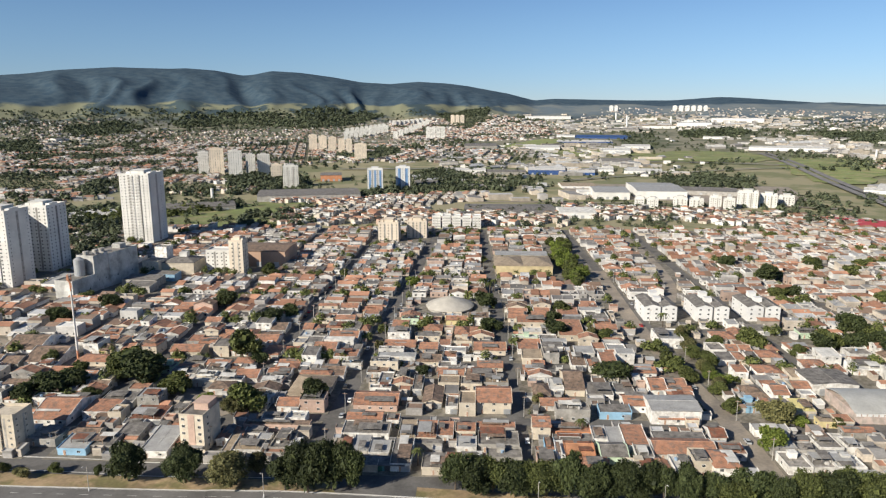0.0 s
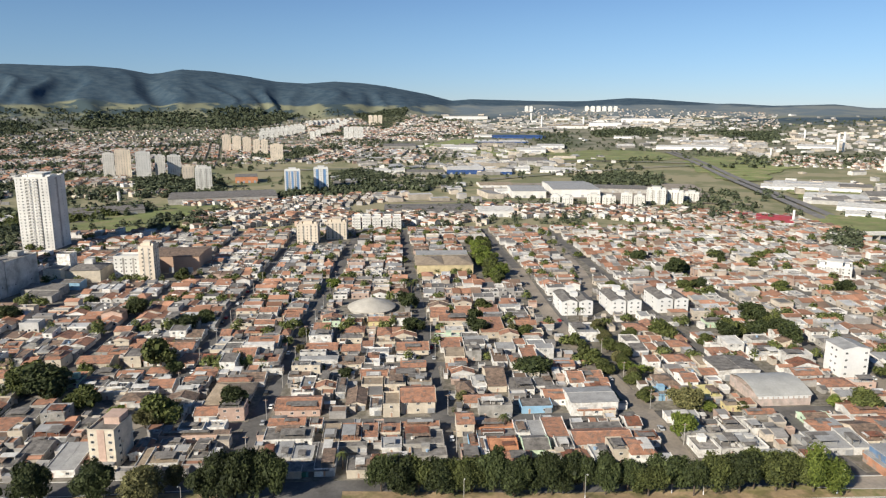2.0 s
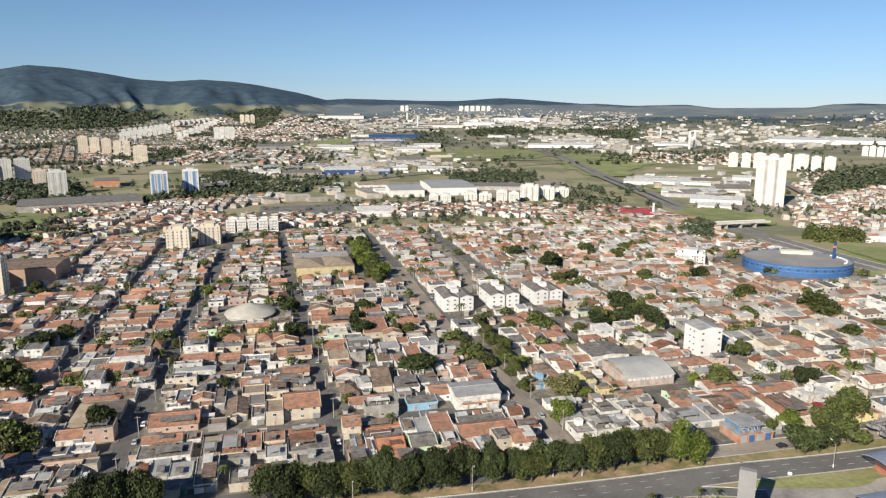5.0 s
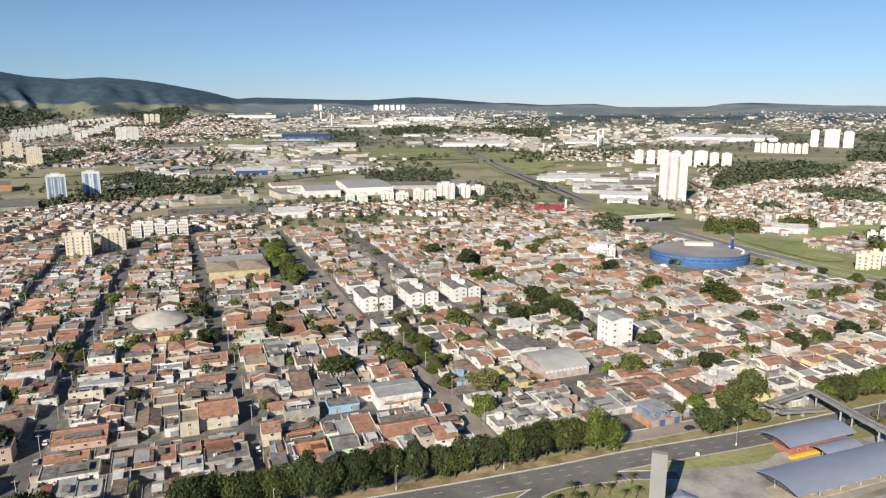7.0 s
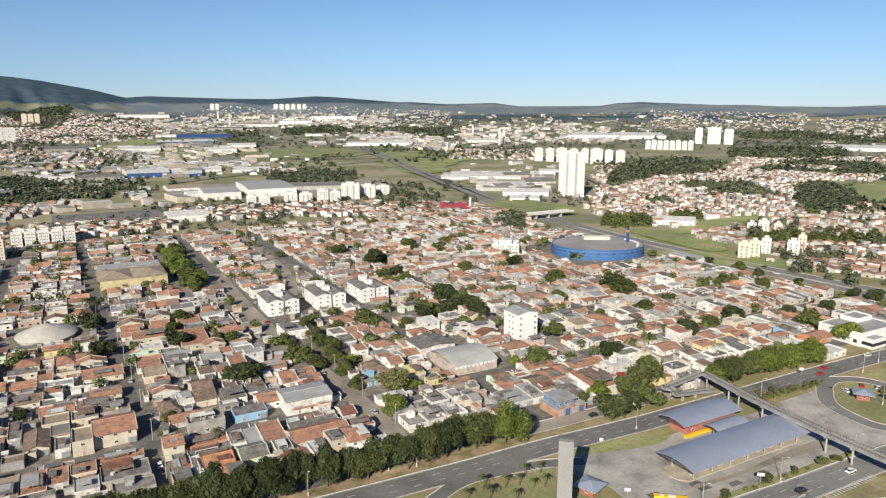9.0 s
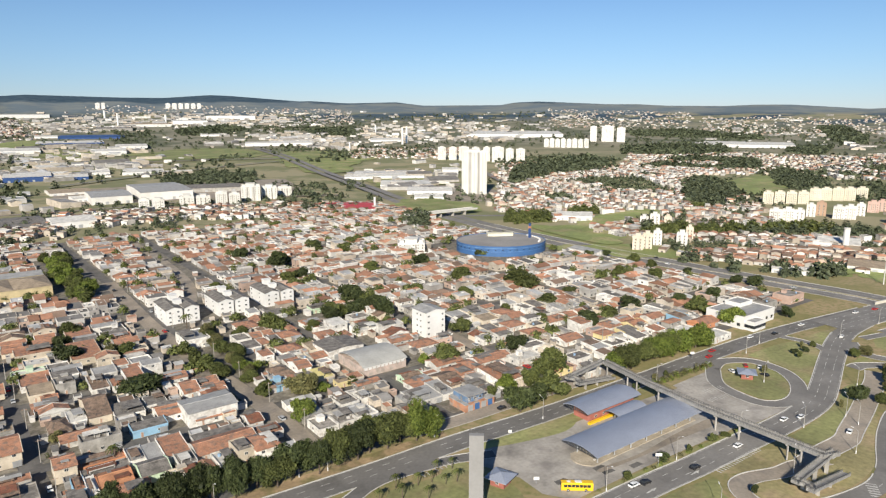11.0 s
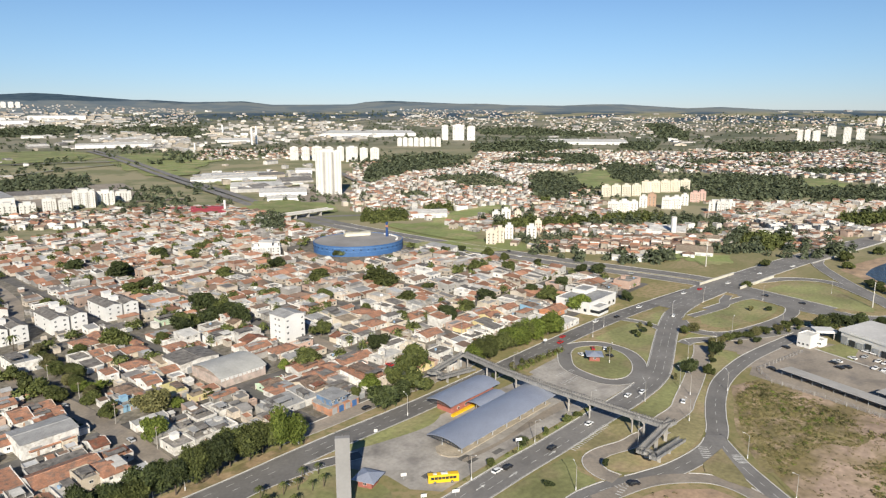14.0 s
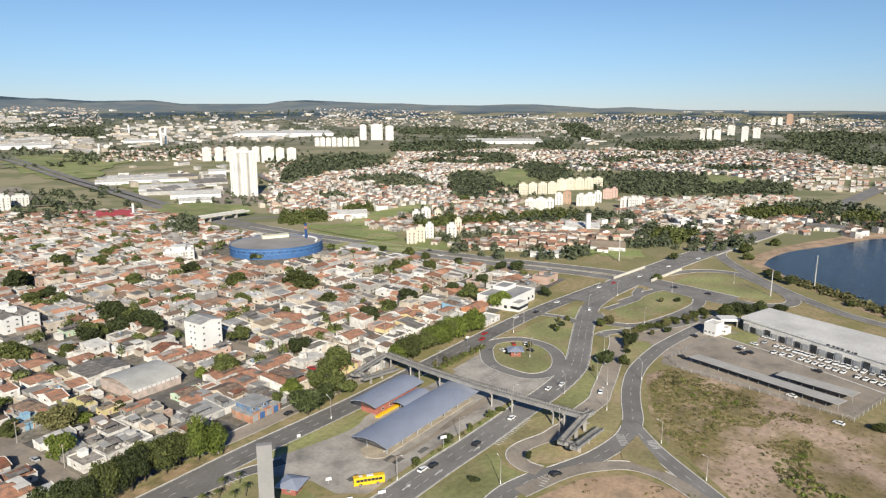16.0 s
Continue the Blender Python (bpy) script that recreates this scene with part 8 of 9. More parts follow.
for i in range(70):
    u = r.random()
    x, y = (r.uniform(298, 318), r.uniform(78, 92)) if u < .5 else (r.uniform(280, 306), r.uniform(46, 76))
    if within(x, y, SCRUB_EDGE) and noise.noise(Vector((x * .12, y * .12, 7.7))) > -.1:
        w = r.uniform(1.2, 3.4)
        bush(SHRUB if u < .7 else GREENS, x, y, 0.02, w, w * r.uniform(.4, .7), 60, r, .5)
# scattered weeds on the earth mound and the dry lawns
for i in range(420):
    x, y = r.uniform(150, 217), r.uniform(36, 92)
    if y < 92 - max(0, x - 190) * .75 and noise.noise(Vector((x * .07, y * .07, 3.3))) > .05:
        w = r.uniform(.3, 1.3)
        bush(r.choice((OLIVES, OLIVES, SHRUB)), x, y, 0.02, w * 1.6, w * .45, 12, r, .8)
# clipped shrubs along the avenue in front of the ring
for i in range(26):
    x = 258 + i * 1.65
    bush(SHRUB if i % 3 else GREENS, x, 181.5 - (x - 258) * .05 + r.uniform(-1.2, 1.2), .02, r.uniform(3.0, 4.6), r.uniform(1.8, 3.2), 60, r, .55)
for i in range(22):
    x = 166 + i * 3.9
    if r.random() < .6:
        bush(SHRUB if i % 2 else GREENS, x, 135.4 - (x - 166) * .032 + r.uniform(-.5, .5), .02, r.uniform(1.6, 3.2), r.uniform(1.0, 2.2), 40, r, .6)
for i in range(150):
    t = r.random()
    p = Vector((484 + 72 * t, -4 + 76 * t, 0)) + Vector((r.gauss(0, 3), r.gauss(0, 3), 0))
    s = r.uniform(1.5, 4)
    bush(SHRUB, p.x + 2, p.y - 2, .02, s * 1.8, s, 26, r)
tagged(part("scrub_bushes", SHRUB, OLIVE_LEAF), "green bushes on scrubland and along the lake", "bushes", kind="stuff")
tagged(part("green_weeds", GREENS, BRIGHT_LEAF), "fresh green weeds and young bushes", "weeds", kind="stuff")
tagged(part("dry_weeds", OLIVES, STRAW), "olive and straw-coloured weeds on bare earth", "weeds", kind="stuff")
LONE_TREES = ((428, 84, 14, 10), (440, 78, 14, 10), (450, 70, 12, 9), (458, 60, 10, 7), (372, -22, 14, 10), (362, -14, 10, 8), (500, 24, 7, 5), (540, 66, 9, 7), (548, 76, 11, 8), (560, 84, 9, 6), (318, 110, 6, 6), (346, 116, 9, 9), (305, 0, 7, 4), (290, -10, 8, 5), (278, -20, 9, 5))
SHORE_TREES = ((612, 108, 10, 7), (640, 116, 16, 10), (690, 100, 12, 8), (500, 150, 9, 5), (575, 160, 10, 7), (466, 250, 12, 9), (462, 262, 9, 7), (458, 300, 9, 7), (455, 330, 11, 8), (460, 352, 12, 9), (458, 380, 10, 8), (442, 385, 10, 8), (456, 216, 9, 7))
for x, y, w, h in LONE_TREES + SHORE_TREES:
    tree(x, y, w, h, r.choice(("dark", "leaf")), False, 0.02, "on open ground")


# ---- far city ----
def spot(turn, reach):
    x, y = -reach * sin(radians(turn)), reach * cos(radians(turn))
    return x, y, height(x, y)


# woods, open fields and housing quarters of the plain, each by its outline
ZONES_A = [
    ("wood", [(818, 905), (981, 1060), (1197, 1173), (1353, 1205), (1314, 1097), (1235, 1023), (1074, 941), (951, 932), (762, 837)]),
    ("wood", [(1017, 681), (1114, 730), (1118, 686), (1040, 606), (944, 540), (844, 506), (774, 504), (859, 572)]),
    ("wood", [(1330, 702), (1431, 733), (1323, 627), (1195, 531), (1082, 471), (1062, 505), (1129, 586)]),
    ("wood", [(1163, 442), (1315, 443), (1308, 325), (1053, 256), (987, 314), (1008, 377)]),
    ("wood", [(1664, 1327), (1823, 1322), (2010, 1221), (1782, 1064), (1615, 1045), (1514, 1207)]),
]
ZONES_B = [
    ("wood", [(2300, 1830), (2560, 1750), (2400, 1300), (2330, 1262), (2290, 1500), (2180, 1700)]),
    ("wood", [(2098, 1063), (2250, 995), (1819, 830), (1892, 957)]),
    ("wood", [(3083, 1444), (3172, 1363), (2634, 1051), (2380, 964), (2429, 1075)]),
    ("wood", [(559, 434), (618, 442), (670, 400), (739, 373), (768, 331), (744, 314), (675, 340), (604, 391)]),
    ("wood", [(598, 561), (659, 589), (672, 575), (646, 549), (593, 543)]),
    ("wood", [(525, 588), (562, 614), (586, 568), (552, 539), (500, 556)]),
    ("wood", [(1104, 266), (1219, 247), (1253, 167), (1106, 149), (1047, 211)]),
]
ZONES_C = [
    ("wood", [(867, 173), (942, 161), (1015, 106), (1005, 73), (937, 73), (877, 113), (826, 152)]),
    ("wood", [(2102, 750), (2379, 673), (2331, 517), (2098, 479), (1894, 642)]),
    ("wood", [(2384, 393), (2565, 239), (2099, 68), (1743, 54), (1748, 125), (2216, 232)]),
    ("wood", [(2969, 433), (3180, 280), (3050, 107), (2738, 94), (2639, 365)]),
    ("wood", [(652, 208), (701, 212), (716, 188), (688, 166), (644, 176)]),
    ("wood", [(873, 67), (958, 60), (979, 40), (904, 25), (867, 34)]),
    ("wood", [(-641, 1066), (-690, 1186), (-657, 1191), (-574, 1031), (-589, 994)]),
]
ZONES_D = [
    ("wood", [(-480, 1281), (-454, 1371), (-356, 1267), (-334, 1169), (-402, 1122)]),
    ("wood", [(-397, 839), (-379, 904), (-329, 872), (-373, 802)]),
    ("wood", [(-1567, 2194), (-1534, 2318), (-1349, 2090), (-1299, 1908), (-1378, 1925)]),
    ("wood", [(-1782, 2891), (-1691, 3142), (-1501, 3077), (-1435, 2616), (-1544, 2572)]),
    ("wood", [(-1442, 3180), (-1439, 3369), (-1288, 3498), (-954, 3554), (-860, 3194), (-1131, 3287), (-1317, 3074)]),
    ("wood", [(-965, 3597), (-755, 3732), (-510, 3729), (-585, 3447), (-818, 3135)]),
    ("wood", [(-133, 1402), (-70, 1478), (-8, 1324), (-48, 1223), (-118, 1271)]),
]
ZONES_E = [
    ("wood", [(-475, 750), (-467, 820), (-447, 831), (-407, 748)]),
    ("wood", [(-242, 3816), (67, 3923), (34, 3716), (-171, 3608)]),
    ("wood", [(814, 2900), (1093, 3118), (1083, 2832), (918, 2611), (770, 2667)]),
    ("wood", [(1300, 2735), (1557, 2754), (1332, 2349), (1198, 2437)]),
    ("wood", [(-204, 1032), (-83, 1157), (50, 1171), (49, 1127), (-70, 1090), (-188, 990)]),
    ("wood", [(325, 1263), (443, 1366), (492, 1268), (417, 1168), (307, 1173)]),
    ("field", [(570, 509), (639, 539), (708, 542), (732, 517), (686, 492), (618, 488), (551, 488)]),
]
ZONES_F = [
    ("field", [(527, 536), (534, 513), (528, 423), (507, 410), (498, 433), (508, 521)]),
    ("field", [(1089, 657), (1269, 671), (1053, 541), (959, 531), (1002, 584)]),
    ("field", [(1265, 299), (1326, 284), (1236, 224), (1159, 243), (1192, 279)]),
    ("field", [(706, 235), (734, 196), (704, 170), (707, 205)]),
    ("field", [(580, 261), (592, 222), (562, 221), (547, 246)]),
    ("field", [(553, 770), (582, 718), (545, 650), (525, 681)]),
    ("field", [(380, 1796), (604, 2140), (766, 1990), (640, 1695), (416, 1710)]),
    ("field", [(738, 1707), (881, 1755), (788, 1542), (657, 1489)]),
]
ZONES_G = [
    ("field", [(626, 1288), (723, 1301), (671, 1215), (604, 1232)]),
    ("field", [(-361, 776), (-318, 884), (-258, 941), (-208, 933), (-259, 837), (-344, 753)]),
    ("field", [(39, 2212), (235, 2609), (307, 2509), (165, 2222)]),
    ("town", [(681, 760), (814, 837), (1029, 901), (1165, 926), (1541, 1098), (1795, 987), (1409, 759), (1126, 762), (758, 507), (690, 471), (709, 561), (603, 619)]),
    ("town", [(1798, 820), (1894, 642), (2252, 466), (2167, 356), (1957, 166), (1636, 116), (1328, 177), (1369, 330), (1349, 455), (1330, 592)]),
    ("town", [(962, 274), (1095, 144), (1021, 120), (875, 174), (870, 247)]),
]
ZONES_H = [
    ("town", [(780, 253), (855, 170), (803, 147), (744, 175), (736, 232)]),
    ("town", [(745, 469), (896, 479), (805, 436), (681, 420)]),
    ("town", [(544, 395), (691, 307), (746, 242), (700, 226), (526, 357)]),
    ("town", [(-1289, 1798), (-1184, 2377), (-583, 2460), (-406, 1708), (-531, 1420), (-443, 1037), (-754, 1452), (-566, 1031), (-640, 1006), (-707, 975)]),
    ("town", [(-583, 2460), (57, 2211), (210, 1961), (71, 1674), (-406, 1708)]),
    ("town", [(-459, 3563), (342, 3821), (302, 2844), (66, 2543), (-315, 2605)]),
    ("town", [(-238, 814), (-122, 1001), (2, 1092), (19, 1004), (-108, 881), (-187, 774)]),
]
ZONES_W = [
    ("works", [(40, 1511), (169, 1362), (238, 1449), (333, 1512), (396, 1624), (370, 1819), (207, 1675), (110, 1640)]),
    ("works", [(93, 2218), (366, 2368), (457, 2254), (507, 2087), (211, 1711), (139, 1859)]),
    ("works", [(-75, 1037), (47, 1087), (167, 1063), (152, 960), (2, 968), (-39, 1003)]),
    ("works", [(379, 3592), (1040, 3726), (1439, 3638), (1590, 3359), (1300, 2981), (913, 3259), (368, 3018)]),
    ("works", [(984, 2570), (1252, 2633), (1233, 2170), (932, 1633), (913, 1909)]),
    ("works", [(665, 1145), (846, 1136), (697, 892), (622, 808), (557, 816), (517, 893)]),
    ("works", [(1663, 2850), (2208, 2679), (2047, 2110), (1702, 1754), (1337, 1921), (1237, 2122)]),
]
ZONES = ZONES_W + ZONES_A + ZONES_B + ZONES_C + ZONES_D + ZONES_E + ZONES_F + ZONES_G + ZONES_H
ZONE_BOX = [(min(p[0] for p in o), min(p[1] for p in o), max(p[0] for p in o), max(p[1] for p in o)) for k, o in ZONES]


def zone_at(x, y):
    for (kind, o), (x0, y0, x1, y1) in zip(ZONES, ZONE_BOX):
        if x0 < x < x1 and y0 < y < y1 and within(x, y, o):
            return kind
    return ""


def area_of(o):
    return abs(sum(o[i - 1][0] * o[i][1] - o[i][0] * o[i - 1][1] for i in range(len(o)))) / 2


FAR_GRASS = [
    (-61.3, 2.1, 1130, 305), (-50.1, 2.8, 760, 85), (-67, 3.2, 590, 50), (-47.7, 7.5, 660, 100),
    (19.4, 11.8, 750, 235), (-19.4, 7.2, 1770, 340), (-26.6, 6.3, 1445, 505), (-9.8, 10.2, 1970, 290),
    (1.8, 4.7, 1090, 180), (-28, 7, 1610, 330), (-51, 6.6, 705, 105), (-61.9, 3.7, 1170, 295),
    (-52, 12.4, 600, 55), (-70.4, 3.6, 585, 50), (-74.8, 6.4, 695, 70), (-77.9, 3.6, 1135, 265),
    (-34, 6.9, 1115, 225), (-35.1, 5.4, 805, 170),
]
for k_field, (turn, wide, near, deep) in enumerate(FAR_GRASS):
    g = Geo()
    n = 40
    pts = []
    for i in range(n):
        a = 2 * pi * i / n
        k = 1 + .45 * noise.noise(Vector((turn, i * .45, near * .01)))
        pts.append(spot(turn + wide / 2 * cos(a) * k, near + deep / 2 + deep / 2 * sin(a) * k))
    c = spot(turn, near + deep / 2)
    for i in range(n):
        up = (.04 if near + deep < 960 else 1.0) + .02 * k_field
        g.face([(c[0], c[1], c[2] + up), (*pts[i][:2], pts[i][2] + up), (*pts[(i + 1) % n][:2], pts[(i + 1) % n][2] + up)][::-1])
    structure("meadow", g, FIELD, "open green field between districts", "field")

for k_field, (kind, o) in enumerate(ZONES):
    if kind != "field":
        continue
    g = Geo()
    line = smooth_line([(*p, 0) for p in o + o[:1]], 4)[:-1]
    cx, cy = sum(p.x for p in line) / len(line), sum(p.y for p in line) / len(line)
    up = (.42 if hypot(cx, cy) < 960 else 1.4) + .01 * k_field
    for a, b in zip(line, line[1:] + line[:1]):
        for u0, u1 in ((0, .4), (.4, .75), (.75, 1)):
            q = [(cx + (p.x - cx) * u, cy + (p.y - cy) * u) for p, u in ((a, u0), (a, u1), (b, u1), (b, u0))]
            q = [(x, y, height(x, y) + up) for x, y in (q if u0 else q[1:] )]
            g.face(q)
    g.f = [f if (Vector(g.v[f[1]]) - Vector(g.v[f[0]])).cross(Vector(g.v[f[2]]) - Vector(g.v[f[0]])).z > 0 else f[::-1] for f in g.f]
    structure("meadow", g, FIELD, "open green field between districts", "field")

# districts: bearing to the left, width of bearing, near edge, depth, house count, share of clay roofs
DISTRICTS_A = [
    (-52.7, 6.2, 700, 115, 60, 0.70),
    (-74.6, 8.5, 680, 85, 60, 0.60),
    (-62.0, 13.0, 605, 130, 230, 0.85),
    (-58.3, 5.4, 920, 160, 90, 0.50),
    (31.6, 7.9, 1720, 1880, 420, 0.60),
    (20.7, 13.9, 1590, 1590, 560, 0.65),
    (8.0, 14.3, 1670, 1915, 800, 0.50),
    (32.3, 7.2, 1100, 625, 260, 0.50),
    (10.6, 13.0, 770, 260, 420, 0.60),
    (-1.4, 11.0, 2550, 1250, 400, 0.55),
    (-1.5, 11.3, 760, 90, 120, 0.60),
    (-15.7, 16.9, 825, 110, 260, 0.50),
    (-19.5, 19.8, 3405, 855, 500, 0.30),
    (20.9, 7.7, 1110, 250, 60, 0.50),
    (-29.9, 13.9, 785, 140, 260, 0.60),
]
DISTRICTS_B = [
    (-46.9, 11.1, 780, 795, 900, 0.50),
    (-53.9, 4.7, 915, 1000, 420, 0.55),
    (-62.2, 12.9, 1415, 560, 520, 0.55),
    (-75.8, 14.3, 1535, 615, 700, 0.45),
    (-85.0, 6.7, 1210, 680, 260, 0.50),
    (-64.7, 12.1, 665, 100, 160, 0.75),
    (-59.3, 6.2, 740, 210, 120, 0.60),
    (-76.8, 13.2, 775, 230, 420, 0.55),
    (-85.9, 5.0, 780, 175, 40, 0.50),
    (-62.4, 10.5, 2855, 1090, 300, 0.30),
    (-72.9, 10.5, 3020, 1215, 280, 0.30),
    (-83.5, 8.3, 3185, 980, 260, 0.60),
    (-33.6, 8.9, 1690, 360, 220, 0.70),
    (-50.7, 11.0, 3155, 1130, 300, 0.30),
]
DISTRICTS = DISTRICTS_A + DISTRICTS_B
fr = random.Random(31)
HIGHWAY = smooth_line([(480, 188), (479, 440), (496, 680), (537, 870), (608, 1170), (698, 1560), (798, 2000)], 12)
for turn, wide, near, deep, count, clay in DISTRICTS:
    g = Geo()
    a0 = fr.uniform(0, 1.5)
    for i in range(int(count * 1.6)):
        t = turn + fr.uniform(-.5, .5) * wide
        x, y, z = spot(t, sqrt(fr.uniform(near ** 2, (near + deep) ** 2)))
        # snap to rows so that streets run through
        c, s = cos(a0), sin(a0)
        u, v = c * x + s * y, -s * x + c * y
        v = round(v / 18) * 18 + fr.choice((-4.5, 4.5))
        x, y = c * u - s * v, s * u + c * v
        z = height(x, y)
        far = hypot(x, y)
        if z > (112 if turn > -6 else 142) or zone_at(x, y) or min(hypot(x - q.x, y - q.y) for q in HIGHWAY) < 32:
            continue
        clayed = fr.random() < clay
        kind = fr.choice("gGh") if clayed else fr.choice("fss")
        ri = ROOF_SLOT[fr.choice("ttbb")] if clayed else ROOF_SLOT[fr.choice("gglw")]
        wi = WALL_SLOT[fr.choices("wcpg", (5, 3.5, .8, 2) if far < 2300 else (2, 3, 1, 4))[0]]
        w, d, h = fr.uniform(5, 10), fr.uniform(5.5, 10), fr.choice((2.8, 3.0, 3.2, 5.4))
        if far < 850:
            district_house(g, x, y, z - .6, w, d, h + .6, kind, wi, ri, a0)
        else:
            far_house(g, x, y, z - .6, w, d, h + .6, kind, wi, ri, a0)
    tagged(part("district_houses", g, FAR_MATS), "distant quarter of small white and terracotta houses", "houses", kind="stuff")

# housing quarters: terraces in rows along their streets
TOWN_TREES = []
for kind, o in ZONES:
    if kind != "town":
        continue
    g = Geo()
    cx, cy = sum(p[0] for p in o) / len(o), sum(p[1] for p in o) / len(o)
    far = hypot(cx, cy)
    a0 = atan2(cy, cx) + fr.choice((.35, -.4, .6, -.2))
    pitch, gap = (8.2, 12.5) if far < 1300 else (11.0, 16.0) if far < 2000 else (15.0, 21.0)
    reach = max(hypot(p[0] - cx, p[1] - cy) for p in o)
    c, s = cos(a0), sin(a0)
    rows = int(reach / gap)
    for j in range(-rows, rows + 1):
        v = j * gap + (gap * .12 if j % 2 else -gap * .12)
        u = -reach + fr.uniform(0, 6)
        style = fr.random()
        while u < reach:
            u += pitch * fr.uniform(.8, 1.25)
            x, y = cx + c * u - s * v, cy + s * u + c * v
            if fr.random() < .05 or not within(x, y, o) or zone_at(x, y) in ("wood", "field") or min(hypot(x - q.x, y - q.y) for q in HIGHWAY) < 30:
                continue
            z = height(x, y)
            if fr.random() < .10 or noise.noise(Vector((x * .009, y * .009, 2.6))) > (.16 if cx < 0 else .3):
                TOWN_TREES.append((x, y, z))
                continue
            clayed = fr.random() < (.25 + .5 * style)
            kind_h = fr.choice("gGhs") if clayed else fr.choice("ffs")
            ri = ROOF_SLOT[fr.choice("tttb")] if clayed else ROOF_SLOT[fr.choice("gglww")]
            wi = WALL_SLOT[fr.choices("wcpg", (7, 3, .6, 1) if cx > 0 else (3.5, 3, 1, 3))[0]]
            w, d, h = pitch * fr.uniform(.75, 1.0), gap * fr.uniform(.5, .68), fr.choice((3.0, 3.3, 5.4, 5.8))
            if hypot(x, y) < 850:
                district_house(g, x, y, z - .6, w, d, h + .6, kind_h, wi, ri, a0)
            else:
                far_house(g, x, y, z - .6, w, d, h + .6, kind_h, wi, ri, a0)
    tagged(part("district_houses", g, FAR_MATS), "distant quarter of terraced white and terracotta houses", "houses", kind="stuff")

# works and stores: pale sheds of the industrial plain
WORKS = [
    (-1.5, 11.1, 1515, 720, 60),
    (-11.4, 8.8, 1400, 390, 30),
    (-10.0, 7.9, 3000, 790, 60),
    (-18.2, 6.8, 3075, 810, 60),
    (0.8, 12.2, 1055, 330, 16),
    (30.0, 11.0, 2480, 965, 40),
    (-39.6, 11.1, 2575, 1360, 40),
    (-63.1, 13.7, 2410, 790, 30),
    (-10.0, 15.3, 3195, 1190, 90),
    (-23.6, 11.7, 2210, 2260, 110),
    (-0.8, 7.9, 1515, 895, 20),
    (-28.5, 11.0, 2175, 2010, 90),
    (-39.7, 11.1, 2435, 2265, 50),
    (-50.7, 11.0, 2985, 1695, 25),
    (-33.9, 8.1, 1045, 540, 26),
    (-63.1, 13.6, 2280, 1865, 25),
    (-78.9, 18.0, 2950, 1750, 25),
    (-11.5, 20.1, 2515, 1935, 70),
    (-16.4, 7.1, 1590, 330, 8),
]
g = Geo()
for turn, wide, near, deep, count in WORKS:
    for i in range(count):
        x, y, z = spot(turn + fr.uniform(-.5, .5) * wide, fr.uniform(near, near + deep))
        if z > 108:
            continue
        t = radians(turn) + fr.choice((0, .3, 1.57, .8))
        k = fr.random() ** 2
        district_house(g, x, y, z - 1, 9 + 50 * k, 8 + 22 * fr.random() * (.4 + k), 3.6 + 4.0 * fr.random(), fr.choice("gsf"), WALL_SLOT[fr.choice("wwcgg")], ROOF_SLOT[fr.choice("wllglgg")], t, False)
for kind, o in ZONES:
    if kind != "works":
        continue
    x0, y0, x1, y1 = min(p[0] for p in o), min(p[1] for p in o), max(p[0] for p in o), max(p[1] for p in o)
    size = area_of(o)
    a0 = atan2(sum(p[1] for p in o), sum(p[0] for p in o)) + .2
    put = []
    for i in range(int(min(size / 700, 420))):
        x, y = fr.uniform(x0, x1), fr.uniform(y0, y1)
        k = fr.random() ** 2.2
        w, d = 14 + 62 * k, 12 + 26 * k * fr.uniform(.6, 1.2)
        if not within(x, y, o) or min(hypot(x - q.x, y - q.y) for q in HIGHWAY) < 34 or any(abs(x - a) + abs(y - b) < (w + e) * .62 for a, b, e in put):
            continue
        put.append((x, y, w))
        far_house(g, x, y, height(x, y) - 1, w, d, 5.0 + 5.0 * fr.random(), fr.choice("gsf"), WALL_SLOT[fr.choice("wccgg")], ROOF_SLOT[fr.choice("wlglgg")], a0 + fr.choice((0, 0, 1.57)))
tagged(part("industrial_sheds", g, FAR_MATS), "distant pale industrial sheds and stores", "sheds", kind="stuff")

